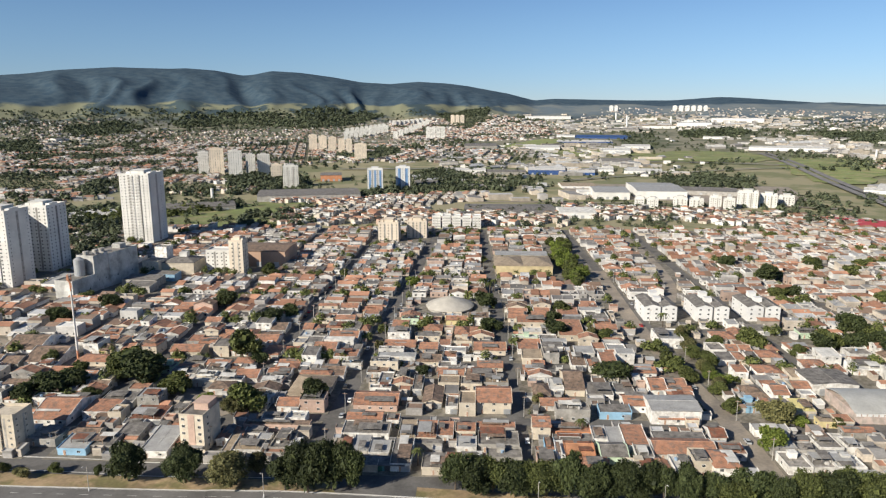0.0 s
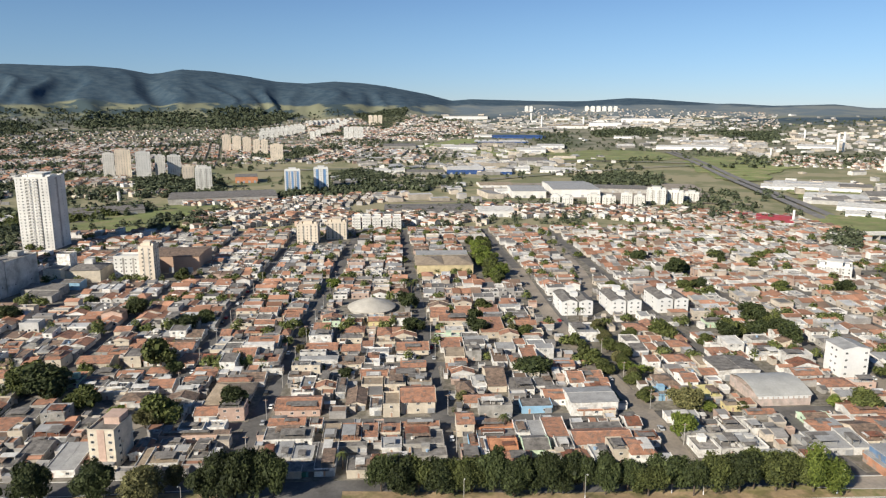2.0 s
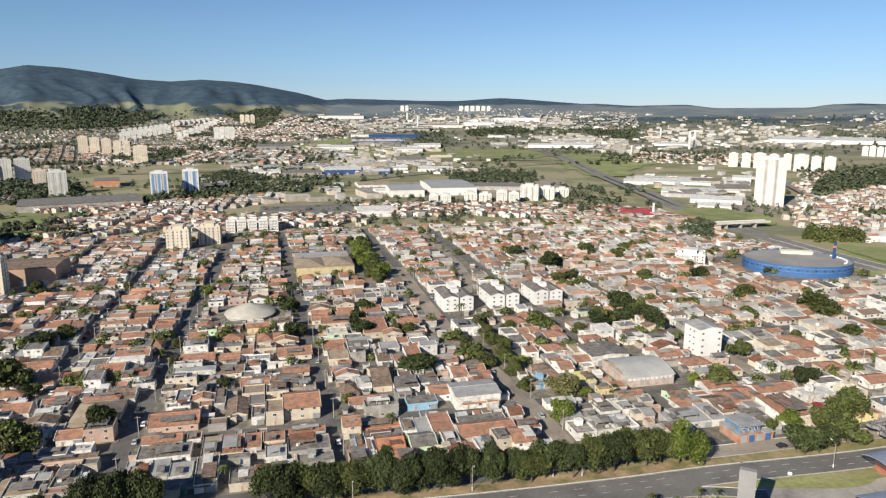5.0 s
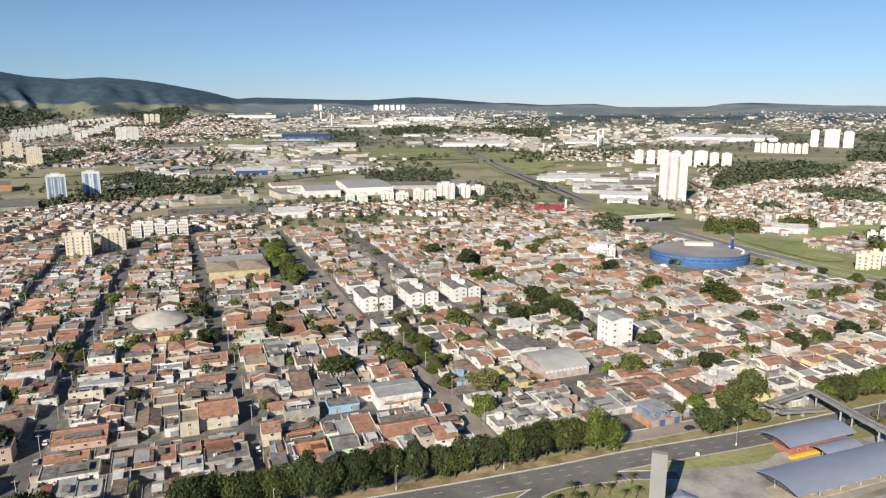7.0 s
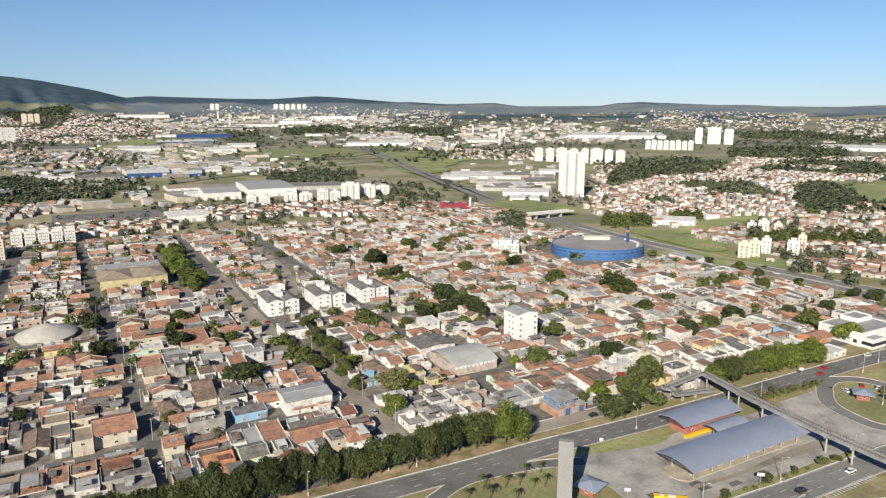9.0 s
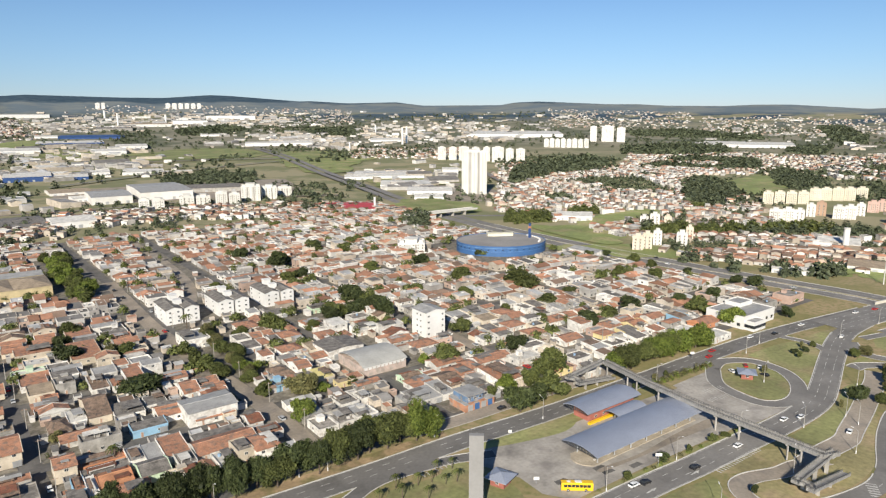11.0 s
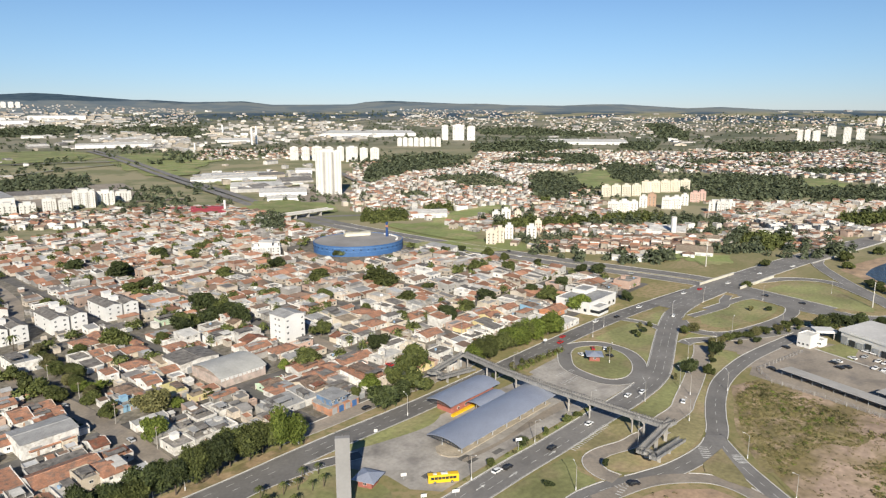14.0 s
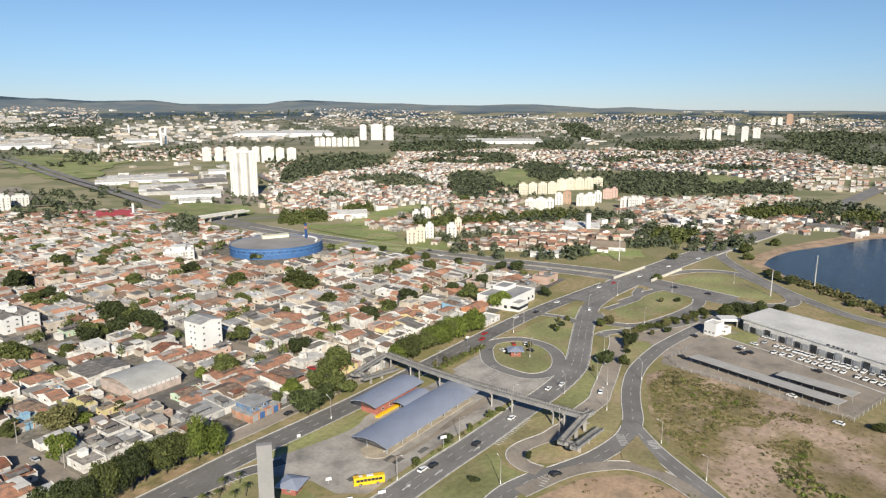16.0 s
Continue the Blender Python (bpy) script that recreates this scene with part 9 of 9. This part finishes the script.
# woods and hedges
WOODS_A = [
    (-62.4, 12.3, 565, 40, 22),
    (-75.7, 8.9, 655, 60, 30),
    (-7.8, 1.6, 1770, 410, 30),
    (-12.7, 2.6, 2280, 765, 90),
    (-2.7, 0.7, 1135, 160, 8),
    (-8.9, 4.9, 3025, 630, 160),
    (-22.9, 7.1, 2820, 1010, 300),
    (2.2, 3.7, 2280, 730, 120),
    (29.9, 11.0, 2740, 1020, 300),
    (2.2, 9.4, 1020, 200, 60),
    (18.1, 4.8, 1095, 280, 90),
    (-28.6, 11.0, 2520, 1330, 200),
    (-39.7, 11.1, 2970, 1155, 200),
]
WOODS_B = [
    (-26.4, 7.1, 1605, 660, 90),
    (-27.0, 9.2, 835, 340, 50),
    (31.0, 9.1, 1710, 1885, 330),
    (20.5, 14.3, 1590, 1810, 330),
    (7.1, 12.5, 1670, 1685, 160),
    (29.3, 12.2, 3440, 355, 420),
    (13.6, 19.1, 3140, 675, 520),
    (30.4, 3.7, 630, 300, 190),
    (30.5, 4.3, 860, 145, 90),
    (17.2, 6.6, 1090, 315, 120),
    (22.1, 5.5, 875, 125, 60),
    (16.7, 6.3, 765, 190, 90),
    (1.1, 12.7, 1055, 270, 120),
    (-18.1, 7.0, 1210, 235, 110),
    (33.8, 4.2, 1050, 375, 70),
    (27.2, 7.8, 1655, 1330, 120),
    (23.5, 4.1, 1090, 170, 50),
    (-2.4, 9.3, 1275, 1140, 140),
]
WOODS_C = [
    (-17.0, 13.1, 2365, 1540, 240),
    (-26.7, 5.9, 1705, 890, 110),
    (-46.1, 10.0, 1415, 355, 230),
    (-53.4, 4.7, 1915, 340, 90),
    (-58.0, 5.0, 945, 345, 170),
    (-63.7, 4.6, 1245, 310, 100),
    (-72.2, 8.6, 1060, 290, 190),
    (-79.5, 5.9, 1060, 175, 100),
    (-61.9, 8.5, 735, 55, 90),
    (-68.9, 4.5, 740, 80, 60),
    (-75.8, 12.7, 2105, 475, 220),
    (-85.0, 6.3, 1890, 980, 240),
    (-41.0, 13.9, 2130, 900, 240),
    (-58.9, 22.0, 2350, 860, 330),
    (-78.9, 18.1, 2950, 1405, 300),
    (-31.7, 8.6, 1680, 455, 120),
    (-28.5, 11.0, 2520, 1010, 160),
    (-73.8, 4.3, 690, 70, 60),
]
WOODS_D = [
    (-86.4, 4.5, 825, 190, 70),
    (-53.9, 4.8, 735, 180, 50),
    (-34.5, 2.1, 715, 90, 40),
    (-12.9, 17.4, 1170, 1075, 120),
]
WOODS = WOODS_A + WOODS_B + WOODS_C + WOODS_D
g = Geo()
wr = random.Random(41)
for turn, wide, near, deep, count in WOODS:
    for i in range(count):
        x, y, z = spot(turn + wr.uniform(-.5, .5) * wide, sqrt(wr.uniform(near ** 2, (near + deep) ** 2)))
        far = hypot(x, y)
        s = wr.uniform(7, 12)
        if z < 140 and not zone_at(x, y):
            bush(g, x, y, z, s, s * wr.uniform(.8, 1.25), 80 if far < 950 else 24 if far < 1300 else 9, wr, .95 if far < 950 else 1.7 if far < 1300 else 2.4)
NEAR_WOOD = Geo()
for kind, o in ZONES:
    if kind != "wood":
        continue
    x0, y0, x1, y1 = min(p[0] for p in o), min(p[1] for p in o), max(p[0] for p in o), max(p[1] for p in o)
    size = area_of(o)
    count = int(min(size / 55, 650))
    wide = min(max(sqrt(size / max(count, 1)) * 1.35, 9), 26)
    while count > 0:
        x, y = wr.uniform(x0, x1), wr.uniform(y0, y1)
        if not within(x, y, o):
            continue
        count -= 1
        far = hypot(x, y)
        if far < 950 and min(hypot(x - q.x, y - q.y) for q in HIGHWAY) < 24:
            continue
        s = wide * wr.uniform(.6, 1.15)
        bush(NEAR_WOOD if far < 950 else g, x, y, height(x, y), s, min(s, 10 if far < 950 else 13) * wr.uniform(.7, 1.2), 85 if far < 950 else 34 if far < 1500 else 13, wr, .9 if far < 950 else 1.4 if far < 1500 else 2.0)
for x, y, z in TOWN_TREES:
    s = wr.uniform(4, 8) if hypot(x, y) < 1500 else wr.uniform(7, 12)
    bush(g, x, y, z, s, s * wr.uniform(.8, 1.2), 30 if hypot(x, y) < 900 else 8, wr, 1.2 if hypot(x, y) < 900 else 2.2)
# single trees and hedgerows over the whole plain
for i in range(9500):
    t, far = wr.uniform(-95, 42), 640 + 2700 * wr.random() ** 1.3
    x, y, z = spot(t, far)
    if x < 455 and y < 740 and x > -470 or x > 440 and y < 135 or noise.noise(Vector((x * .006, y * .006, 4.4))) < (-.05 if far < 1000 else .10) or zone_at(x, y) or min(hypot(x - q.x, y - q.y) for q in HIGHWAY) < 24:
        continue
    s = wr.uniform(5, 10)
    if z < 130:
        bush(g, x, y, z, s, s * wr.uniform(.7, 1.2), 50 if far < 900 else 14 if far < 1500 else 7, wr, .95 if far < 900 else 1.6 if far < 1500 else 2.5)
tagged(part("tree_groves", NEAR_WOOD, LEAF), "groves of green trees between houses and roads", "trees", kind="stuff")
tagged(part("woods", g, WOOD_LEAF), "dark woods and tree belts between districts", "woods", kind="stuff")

# far towers: x, y, foot, width, depth, height, turn, finish
FAR_TOWERS_A = [
    (-564.6, 1388.4, 0.2, 20.4, 17.6, 43.7, 22, "o"), (-525.5, 1358.7, -0, 27.3, 23.5, 52.5, 21, "b"), (-483.7, 1346.9, -0.1, 26, 22.3, 48.8, 20, "o"),
    (-469.1, 1396.2, 0.1, 18.3, 15.8, 38.9, 19, "w"), (-439.3, 1387.7, -0, 24.6, 21.1, 39.8, 18, "w"), (-382.2, 1282.8, -0.5, 19.8, 17, 27.6, 17, "b"),
    (-321.8, 1162.4, -0.9, 25.9, 22.3, 35.2, 15, "w"), (-165.1, 1087.9, -1, 24.2, 20.8, 36.9, 9, "u"), (-124.5, 1123.1, -1, 23.2, 19.9, 37, 6, "u"),
    (-502, 2075.4, 8.2, 23.8, 20.5, 48.1, 14, "b"), (-473, 2077.1, 8.1, 23.8, 20.5, 44.8, 13, "b"), (-434.5, 2034.1, 7.1, 23.3, 20, 43.9, 12, "b"),
    (-398.5, 1989, 6.3, 19.7, 17, 39.9, 11, "b"),
]
FAR_TOWERS_B = [
    (-368.5, 1948.1, 5.5, 17.8, 15.3, 42.2, 11, "b"), (-295.2, 1711.7, 2.2, 30, 24, 43.7, 10, "b"), 
    (1091.4, 3983.3, 123.4, 23.5, 20.2, 31.7, -15, "o"),
    (1119, 3960, 123.1, 23.3, 20.1, 31.7, -16, "o"), (1147.6, 3941.3, 123.4, 23.2, 20, 31.2, -16, "o"), (1175.8, 3922.5, 123.6, 23.1, 19.9, 30.8, -17, "o"),
    (1202.1, 3898.7, 123.1, 22.9, 19.7, 31.1, -17, "o"), (1227.7, 3878.9, 123.1, 20, 17.2, 30.8, -18, "o"), (751.7, 4049.9, 123.9, 21, 18.1, 32.3, -11, "o"),
    (778.6, 4048.6, 124, 18, 15.5, 32.1, -11, "o"),
]
FAR_TOWERS_C = [
    
    (657.3, 802.1, -1, 37.1, 24, 63.9, -39, "w"), (998.6, 1342.6, 1.3, 19.2, 16.5, 32.3, -37, "w"),
    (1016.4, 1322.2, 1.3, 18, 15.5, 32.2, -38, "w"), (1032.9, 1300, 1.2, 24, 20.7, 33.7, -38, "w"), (1049.9, 1276.5, 1.2, 18.1, 15.5, 32.4, -39, "w"),
    (1066.2, 1254.9, 1.2, 15.7, 13.5, 33.6, -40, "w"), (1073.1, 1222.7, 1, 27.4, 23.6, 34.8, -41, "w"), (1087.6, 1197.5, 1.1, 17.9, 15.4, 32.1, -42, "w"),
    (1103.4, 1177.5, 1.1, 20.3, 17.5, 32.1, -43, "w"),
]
FAR_TOWERS_D = [
    (1801.8, 1569.1, 13.5, 21.5, 18.5, 52.9, -49, "o"), (1837.7, 1539, 13.3, 39.5, 24, 54.8, -50, "o"), (1865.1, 1505.1, 13.3, 27, 23.2, 49.1, -51, "o"),
    (1509, 1497.8, 8.1, 14.2, 12.2, 26.2, -45, "w"), (1517.2, 1482.3, 8, 14.2, 12.2, 28.1, -46, "w"), (1528.9, 1470.2, 8, 14.2, 12.3, 26.3, -46, "w"),
    (1536.9, 1454.6, 7.9, 14.2, 12.2, 28.2, -47, "w"), (1548.5, 1442.3, 7.9, 14.2, 12.3, 26.5, -47, "w"), (1559.9, 1429.9, 7.9, 14.3, 12.3, 28.1, -47, "w"),
    (1571.3, 1417.4, 7.8, 14.3, 12.3, 26.4, -48, "w"), (1582.7, 1404.7, 7.7, 14.3, 12.3, 28.1, -48, "w"), (2534.1, 633.8, 14, 16.6, 14.3, 37.1, -76, "o"),
    (2549.1, 614.5, 14.1, 16.6, 14.3, 38.8, -76, "o"),
]
FAR_TOWERS_E = [
    (2591.8, 596.9, 14.9, 22.4, 19.3, 33.5, -77, "o"), (2872.1, 611.3, 21.9, 26.5, 22.8, 36.8, -78, "w"), (2521.6, 492.2, 12.7, 21.3, 18.4, 50.6, -79, "w"),
    (2756.2, 497.5, 18, 25, 21.5, 36.4, -80, "w"), (3606.7, 583.2, 47.3, 19.9, 17.1, 34.6, -81, "w"), (3621.1, 556.1, 47.6, 19.8, 17.1, 34.4, -81, "w"),
    (3639.9, 518.9, 47.9, 27.2, 23.4, 49.9, -82, "r"), (3728.6, 474.5, 52.1, 20.1, 17.3, 26.9, -83, "w"), 
    
    
]
FAR_TOWERS_F = [
    
    
    (341.7, 505.8, -1, 24.1, 20.7, 8.4, -34, "o"), (213.6, 920.9, -1, 12.5, 10.8, 13, -13, "w"),
    (231.2, 923.1, -1, 15.3, 13.2, 11.4, -14, "w"), (272.2, 939.3, -1, 18.4, 15.8, 11.3, -16, "w"), (290.7, 928.4, -1, 18.1, 15.6, 11.2, -17, "w"),
    (309.3, 910.4, -1, 15.1, 13, 16.3, -19, "w"),
]
FAR_TOWERS_G = [
    (325, 904.5, -1, 14.3, 12.3, 14.1, -20, "w"), (357.5, 929.7, -1, 25.7, 22.1, 21.4, -21, "w"), (385.9, 932.6, -1, 21.6, 18.6, 17.3, -22, "w"),
    (419.7, 955.5, -1, 20, 17.2, 12.4, -24, "w"),
]
FLATS_A = [
    (899, 474, -1.0, 12.5, 10.0, 15.2, -62, "c"), (912, 465, -0.9, 12.6, 10.1, 15.3, -63, "c"),
    (922, 454, -0.9, 12.7, 10.2, 15.4, -64, "c"), (936, 445, -0.9, 12.8, 10.2, 15.5, -65, "c"),
    (981, 451, -0.8, 13.3, 10.7, 16.1, -65, "c"), (994, 442, -0.8, 13.4, 10.7, 16.2, -66, "c"),
    (1007, 432, -0.7, 13.5, 10.8, 16.3, -67, "c"), (1020, 422, -0.7, 13.6, 10.9, 16.4, -68, "c"),
    (1033, 412, -0.7, 13.7, 11.0, 16.6, -68, "c"), (765, 393, -1.0, 12.7, 10.2, 13.0, -63, "o"),
    (778, 385, -1.0, 12.9, 10.3, 13.1, -64, "o"), (790, 378, -1.0, 10.1, 8.1, 11.8, -64, "o"),
]
FLATS_B = [
    (831, 385, -1.0, 9.8, 7.8, 13.8, -65, "o"), (850, 382, -1.0, 10.7, 8.6, 14.8, -66, "r"),
    (839, 357, -1.0, 12.0, 9.6, 13.8, -67, "o"), (847, 348, -1.0, 12.1, 9.6, 14.6, -68, "o"),
    (884, 352, -1.0, 9.4, 7.5, 13.5, -68, "o"), (926, 355, -1.0, 12.2, 9.8, 12.4, -69, "p"),
    (944, 352, -1.0, 10.0, 8.0, 12.6, -70, "p"), (848, 301, -1.0, 11.8, 9.5, 12.8, -70, "w"),
    (848, 290, -1.0, 13.3, 10.6, 14.3, -71, "w"), (866, 287, -1.0, 10.5, 8.4, 12.3, -72, "w"),
]
FLATS_C = [
    (507, 384, -1.0, 9.4, 7.5, 12.5, -53, "b"), (518, 382, -1.0, 8.5, 6.8, 13.7, -54, "b"),
    (540, 387, -1.0, 7.7, 6.1, 13.0, -54, "o"), (612, 457, -1.0, 8.8, 7.0, 11.1, -53, "o"),
    (628, 455, -1.0, 10.2, 8.2, 12.5, -54, "o"), (633, 442, -1.0, 7.6, 6.1, 11.2, -55, "b"),
    (555, 371, -1.0, 9.9, 7.9, 12.0, -56, "o"), (579, 379, -1.0, 6.8, 5.5, 13.5, -57, "b"),
]
# terraces of white blocks on the far slope: first and last foot, count, width, height
TERRACES = [((-505, 2612), (-405, 3021), 10, 16, 28, "w"), ((-549, 2876), (-445, 3225), 9, 17, 23, "w"), ((-322, 2661), (-258, 3446), 8, 19, 27, "w"), ((-421, 3422), (-294, 3504), 7, 20, 23, "w"),
            ((-196, 2669), (-140, 2668), 4, 17.6, 44, "w"), ((-134, 3497), (-86, 3495), 3, 20, 41, "b")]
TERRACE_ROWS = []
for (ax, ay), (bx, by), n_blocks, w, h, fin in TERRACES:
    for i in range(n_blocks):
        x, y = ax + (bx - ax) * i / (n_blocks - 1), ay + (by - ay) * i / (n_blocks - 1)
        TERRACE_ROWS.append((x, y, height(x, y) - 1, w, w * .8, h, math.degrees(atan2(-x, y)), fin))
FAR_TOWERS = FAR_TOWERS_A + FAR_TOWERS_B + FAR_TOWERS_C + FAR_TOWERS_D + FAR_TOWERS_E + FAR_TOWERS_F + FAR_TOWERS_G + FLATS_A + FLATS_B + FLATS_C + TERRACE_ROWS
FINISH = {"c": (surface("cream_facade", (0.67, 0.61, 0.49), 0.85, 0.15, 0.06, 0.08, 0.8, 0.06), "cream"), "p": (surface("pink_facade", (0.58, 0.40, 0.34), 0.85, 0.15, 0.06, 0.08, 0.8, 0.06), "pink"), "w": (surface("white_facade", (0.64, 0.625, 0.585), 0.85, 0.15, 0.06, 0.08, 0.8, 0.06), "white"), "o": (OFFWHITE, "pale"), "b": (BEIGE, "beige"), "r": (BROWNISH, "brown"), "u": (WHITE, "white and blue")}
for x, y, z, w, d, h, turn, fin in FAR_TOWERS:
    m, word = FINISH[fin]
    tower("apartment_tower", x, y, w, d, h, max(3, int(h / 3)), max(2, int(w / 4)), max(2, int(d / 4)), m, word + " apartment tower with small windows far off", turn, z=z, trim=TOWER_BLUE if fin == "u" else None, group="distant towers")

# far halls: x, y, foot, width, depth, height, turn, wall and roof
FAR_HALLS_A = [
    (195.7, 1042.5, -0.5, 50.9, 81.4, 10.9, -4, "l"), (270, 1068.9, -0.5, 70, 125, 12.2, -4, "l"), (38.9, 871.1, -0.5, 114, 83.9, 4.6, 0, "g"),
    (118.3, 839.4, -0.5, 43.1, 45.4, 8.2, 0, "w"), (-252.8, 1010.4, -0.5, 146.2, 83, 8.5, 14, "g"), (-364.9, 879.2, -0.5, 84.7, 53.9, 6.4, 23, "g"),
    (-471.5, 810.3, -0.5, 51.6, 65, 4.9, 30, "w"), (140.7, 1439.8, 0.2, 73.7, 103.3, 9.9, -6, "n"), (205.8, 1414.8, 0.2, 57.3, 69.5, 6.3, -8, "n"),
    (488.9, 2786.4, 23, 204.9, 327.9, 8, -10, "N"), (341.5, 2775.2, 25.6, 70.2, 112.3, 8.4, -7, "w"), (378.3, 2532.9, 16.6, 190.4, 202, 5.7, -8, "n"),
    (5.4, 2215.7, 8.9, 100.9, 161.4, 13.6, 0, "g"),
]
FAR_HALLS_B = [
    (199.4, 2198.4, 8.7, 103, 164.8, 9.9, -5, "w"), (404.6, 2061.4, 7.1, 75.9, 121.5, 9.5, -11, "w"), (505.4, 2270.3, 11.4, 88.6, 141.7, 6.8, -13, "w"),
    (821.2, 3327.7, 49.2, 190.6, 305, 12.4, -14, "c"), (633.6, 3112.3, 39.1, 132.7, 212.3, 11.6, -12, "g"), (1017.1, 3359.3, 55.6, 149.9, 239.9, 17.4, -17, "w"),
    (1292.3, 3574, 73.2, 231.9, 371, 18.5, -20, "w"), (885.6, 2650.1, 24.9, 92.6, 148.2, 8, -18, "w"), (-31.9, 1459.1, 0.4, 91.5, 58.8, 5.8, 1, "w"),
    (55.8, 1411.5, 0.2, 77.1, 55.3, 6.7, -2, "g"), (338.3, 1442.5, 0.5, 74.1, 73.2, 6.5, -13, "w"), (267.2, 1478.4, 0.7, 34.2, 54.7, 5.9, -10, "w"),
    (165.8, 1176.8, -0.4, 56.3, 56.8, 4.3, 0, "c"),
]
FAR_HALLS_C = [
    (-90.9, 1191.3, -0.4, 38.4, 59.6, 6.6, 0, "g"), (357.4, 1087.6, -0.5, 80.8, 59.7, 6.8, -18, "g"), (165.3, 1071.6, -0.5, 24.1, 38.6, 5, 0, "w"),
    (-277.6, 1281.1, -0.2, 38.5, 61.6, 11.1, 12, "o"), (914.2, 2110.7, 11.2, 205.1, 110.4, 9.5, -23, "w"), (380, 3897.2, 83.6, 238.4, 381.4, 17.5, -6, "w"),
    (415.2, 796.7, -0.5, 33.7, 36.8, 4, -28, "r"), (434.8, 760.8, -0.5, 39.3, 62.5, 5, -30, "r"), (1312, 2097.5, 14.7, 105, 168, 7.5, -32, "w"),
    (631.1, 1104.4, -0.3, 50.8, 44, 5.6, -30, "w"), (572.9, 800.4, -0.5, 42.5, 38.6, 4.1, -36, "w"), (735.8, 218.2, -0.5, 33.2, 15, 4, -73, "w"),
    (594.6, 225.1, -0.5, 30.4, 31.6, 4, -69, "c"),
]
FAR_HALLS_D = [
    (831, 1089.4, -0, 31.5, 50.4, 9.3, -37, "w"), (381.4, 820.2, -0.5, 19.3, 19, 4, -25, "w"), (983.5, 2169.5, 12.2, 140.7, 184.1, 6.2, -24, "w"),
    (1963.8, 2118.6, 21.3, 342.2, 547.5, 12, -43, "w"), (671.1, 283.1, -0.5, 34.9, 36.7, 5.6, -67, "w"), (2068, 1173.3, 10.6, 257.9, 215.3, 8.9, -60, "w"),
    (698.6, 1107.5, -0.2, 128.3, 108.9, 6.3, -32, "w"), (639.4, 965.8, -0.5, 77.2, 76.6, 4.7, -34, "w"), (611.1, 852.3, -0.5, 67.5, 57.5, 6, -36, "w"),
    (529.7, 254.1, -0.5, 29.9, 15, 4, -64, "w"), (598.1, 543.6, -0.5, 39.1, 36.5, 6, -48, "w"), (656.5, 247.9, -0.5, 42.1, 23.5, 4.3, -69, "c"),
    (819.3, 69.5, -0.5, 41.2, 24.5, 4.6, -85, "g"),
]
FAR_HALLS = FAR_HALLS_A + FAR_HALLS_B + FAR_HALLS_C + FAR_HALLS_D
HALL_FINISH = {"l": (OFFWHITE, ROOF["l"], "large pale warehouse with a light grey roof"), "n": (NAVY, ROOF["w"], "white-roofed hall with navy blue walls"), "w": (WHITE, ROOF["w"], "white warehouse with a pale roof"), "g": (WALL["g"], ROOF["g"], "low grey warehouse with sheet roof"), "c": (OFFWHITE, ROOF["c"], "large pale warehouse with a tan roof"), "r": (WHITE, RED_ROOF, "white building with a red roof"), "o": (WALL["o"], ROOF["g"], "orange hall with a grey roof"), "N": (NAVY, NAVY, "navy blue hall with flat roof")}
for x, y, z, w, d, h, turn, fin in FAR_HALLS:
    a, b, lab = HALL_FINISH[fin]
    hall("warehouse", x, y, w, d, h, a, b, lab, turn, rise=min(2.0, d * .05), z=z, bays=4)

# highway overpass and white water tower
top = base("overpass", 470, 645, 0)
tagged(top, "pale concrete road overpass across a highway", "bridge")
g = Geo()
g.box(-40, -5, 5.4, 60, 5, 6.6)
part("deck", g, KERB, top)
for i in range(5):
    g = Geo()
    g.box(-30 + i * 18, -4, 0, -29 + i * 18, 4, 5.4)
    part("pier", g, CONCRETE, top)
g = Geo()
for s in (-1, 1):
    g.box(-40, s * 5 - .2, 6.6, 60, s * 5 + .2, 7.6)
part("parapet", g, KERB, top)
for x, y, h, rad in ((651.8, 268.7, 19.4, 2.6), (445.8, 741.3, 15.3, 1.4), (703.5, 3647.8, 118.8, 4.6), (687.4, 3299.1, 106.4, 4.2), (904.9, 3355.1, 100.7, 4.3), (1252.3, 1899.3, 65.6, 3.3), (1294.5, 1937.3, 67.9, 3.4), (1489.8, 2458.9, 60.6, 3.5), (1003.5, 1804.8, 29.3, 2.5), (-392.8, 989.9, 13.7, 2.2)):
    top = base("water_tower", x, y)
    tagged(top, "slim white cylindrical water tower", "water tower", "water towers")
    g = Geo()
    g.cyl(0, 0, 0, h, rad, rad, 16)
    part("shaft", g, WHITE, top, smooth=False)
    g = Geo()
    g.cyl(0, 0, h, h + 1.2, rad * 1.06, rad * 1.06, 16)
    part("cap", g, OFFWHITE, top)
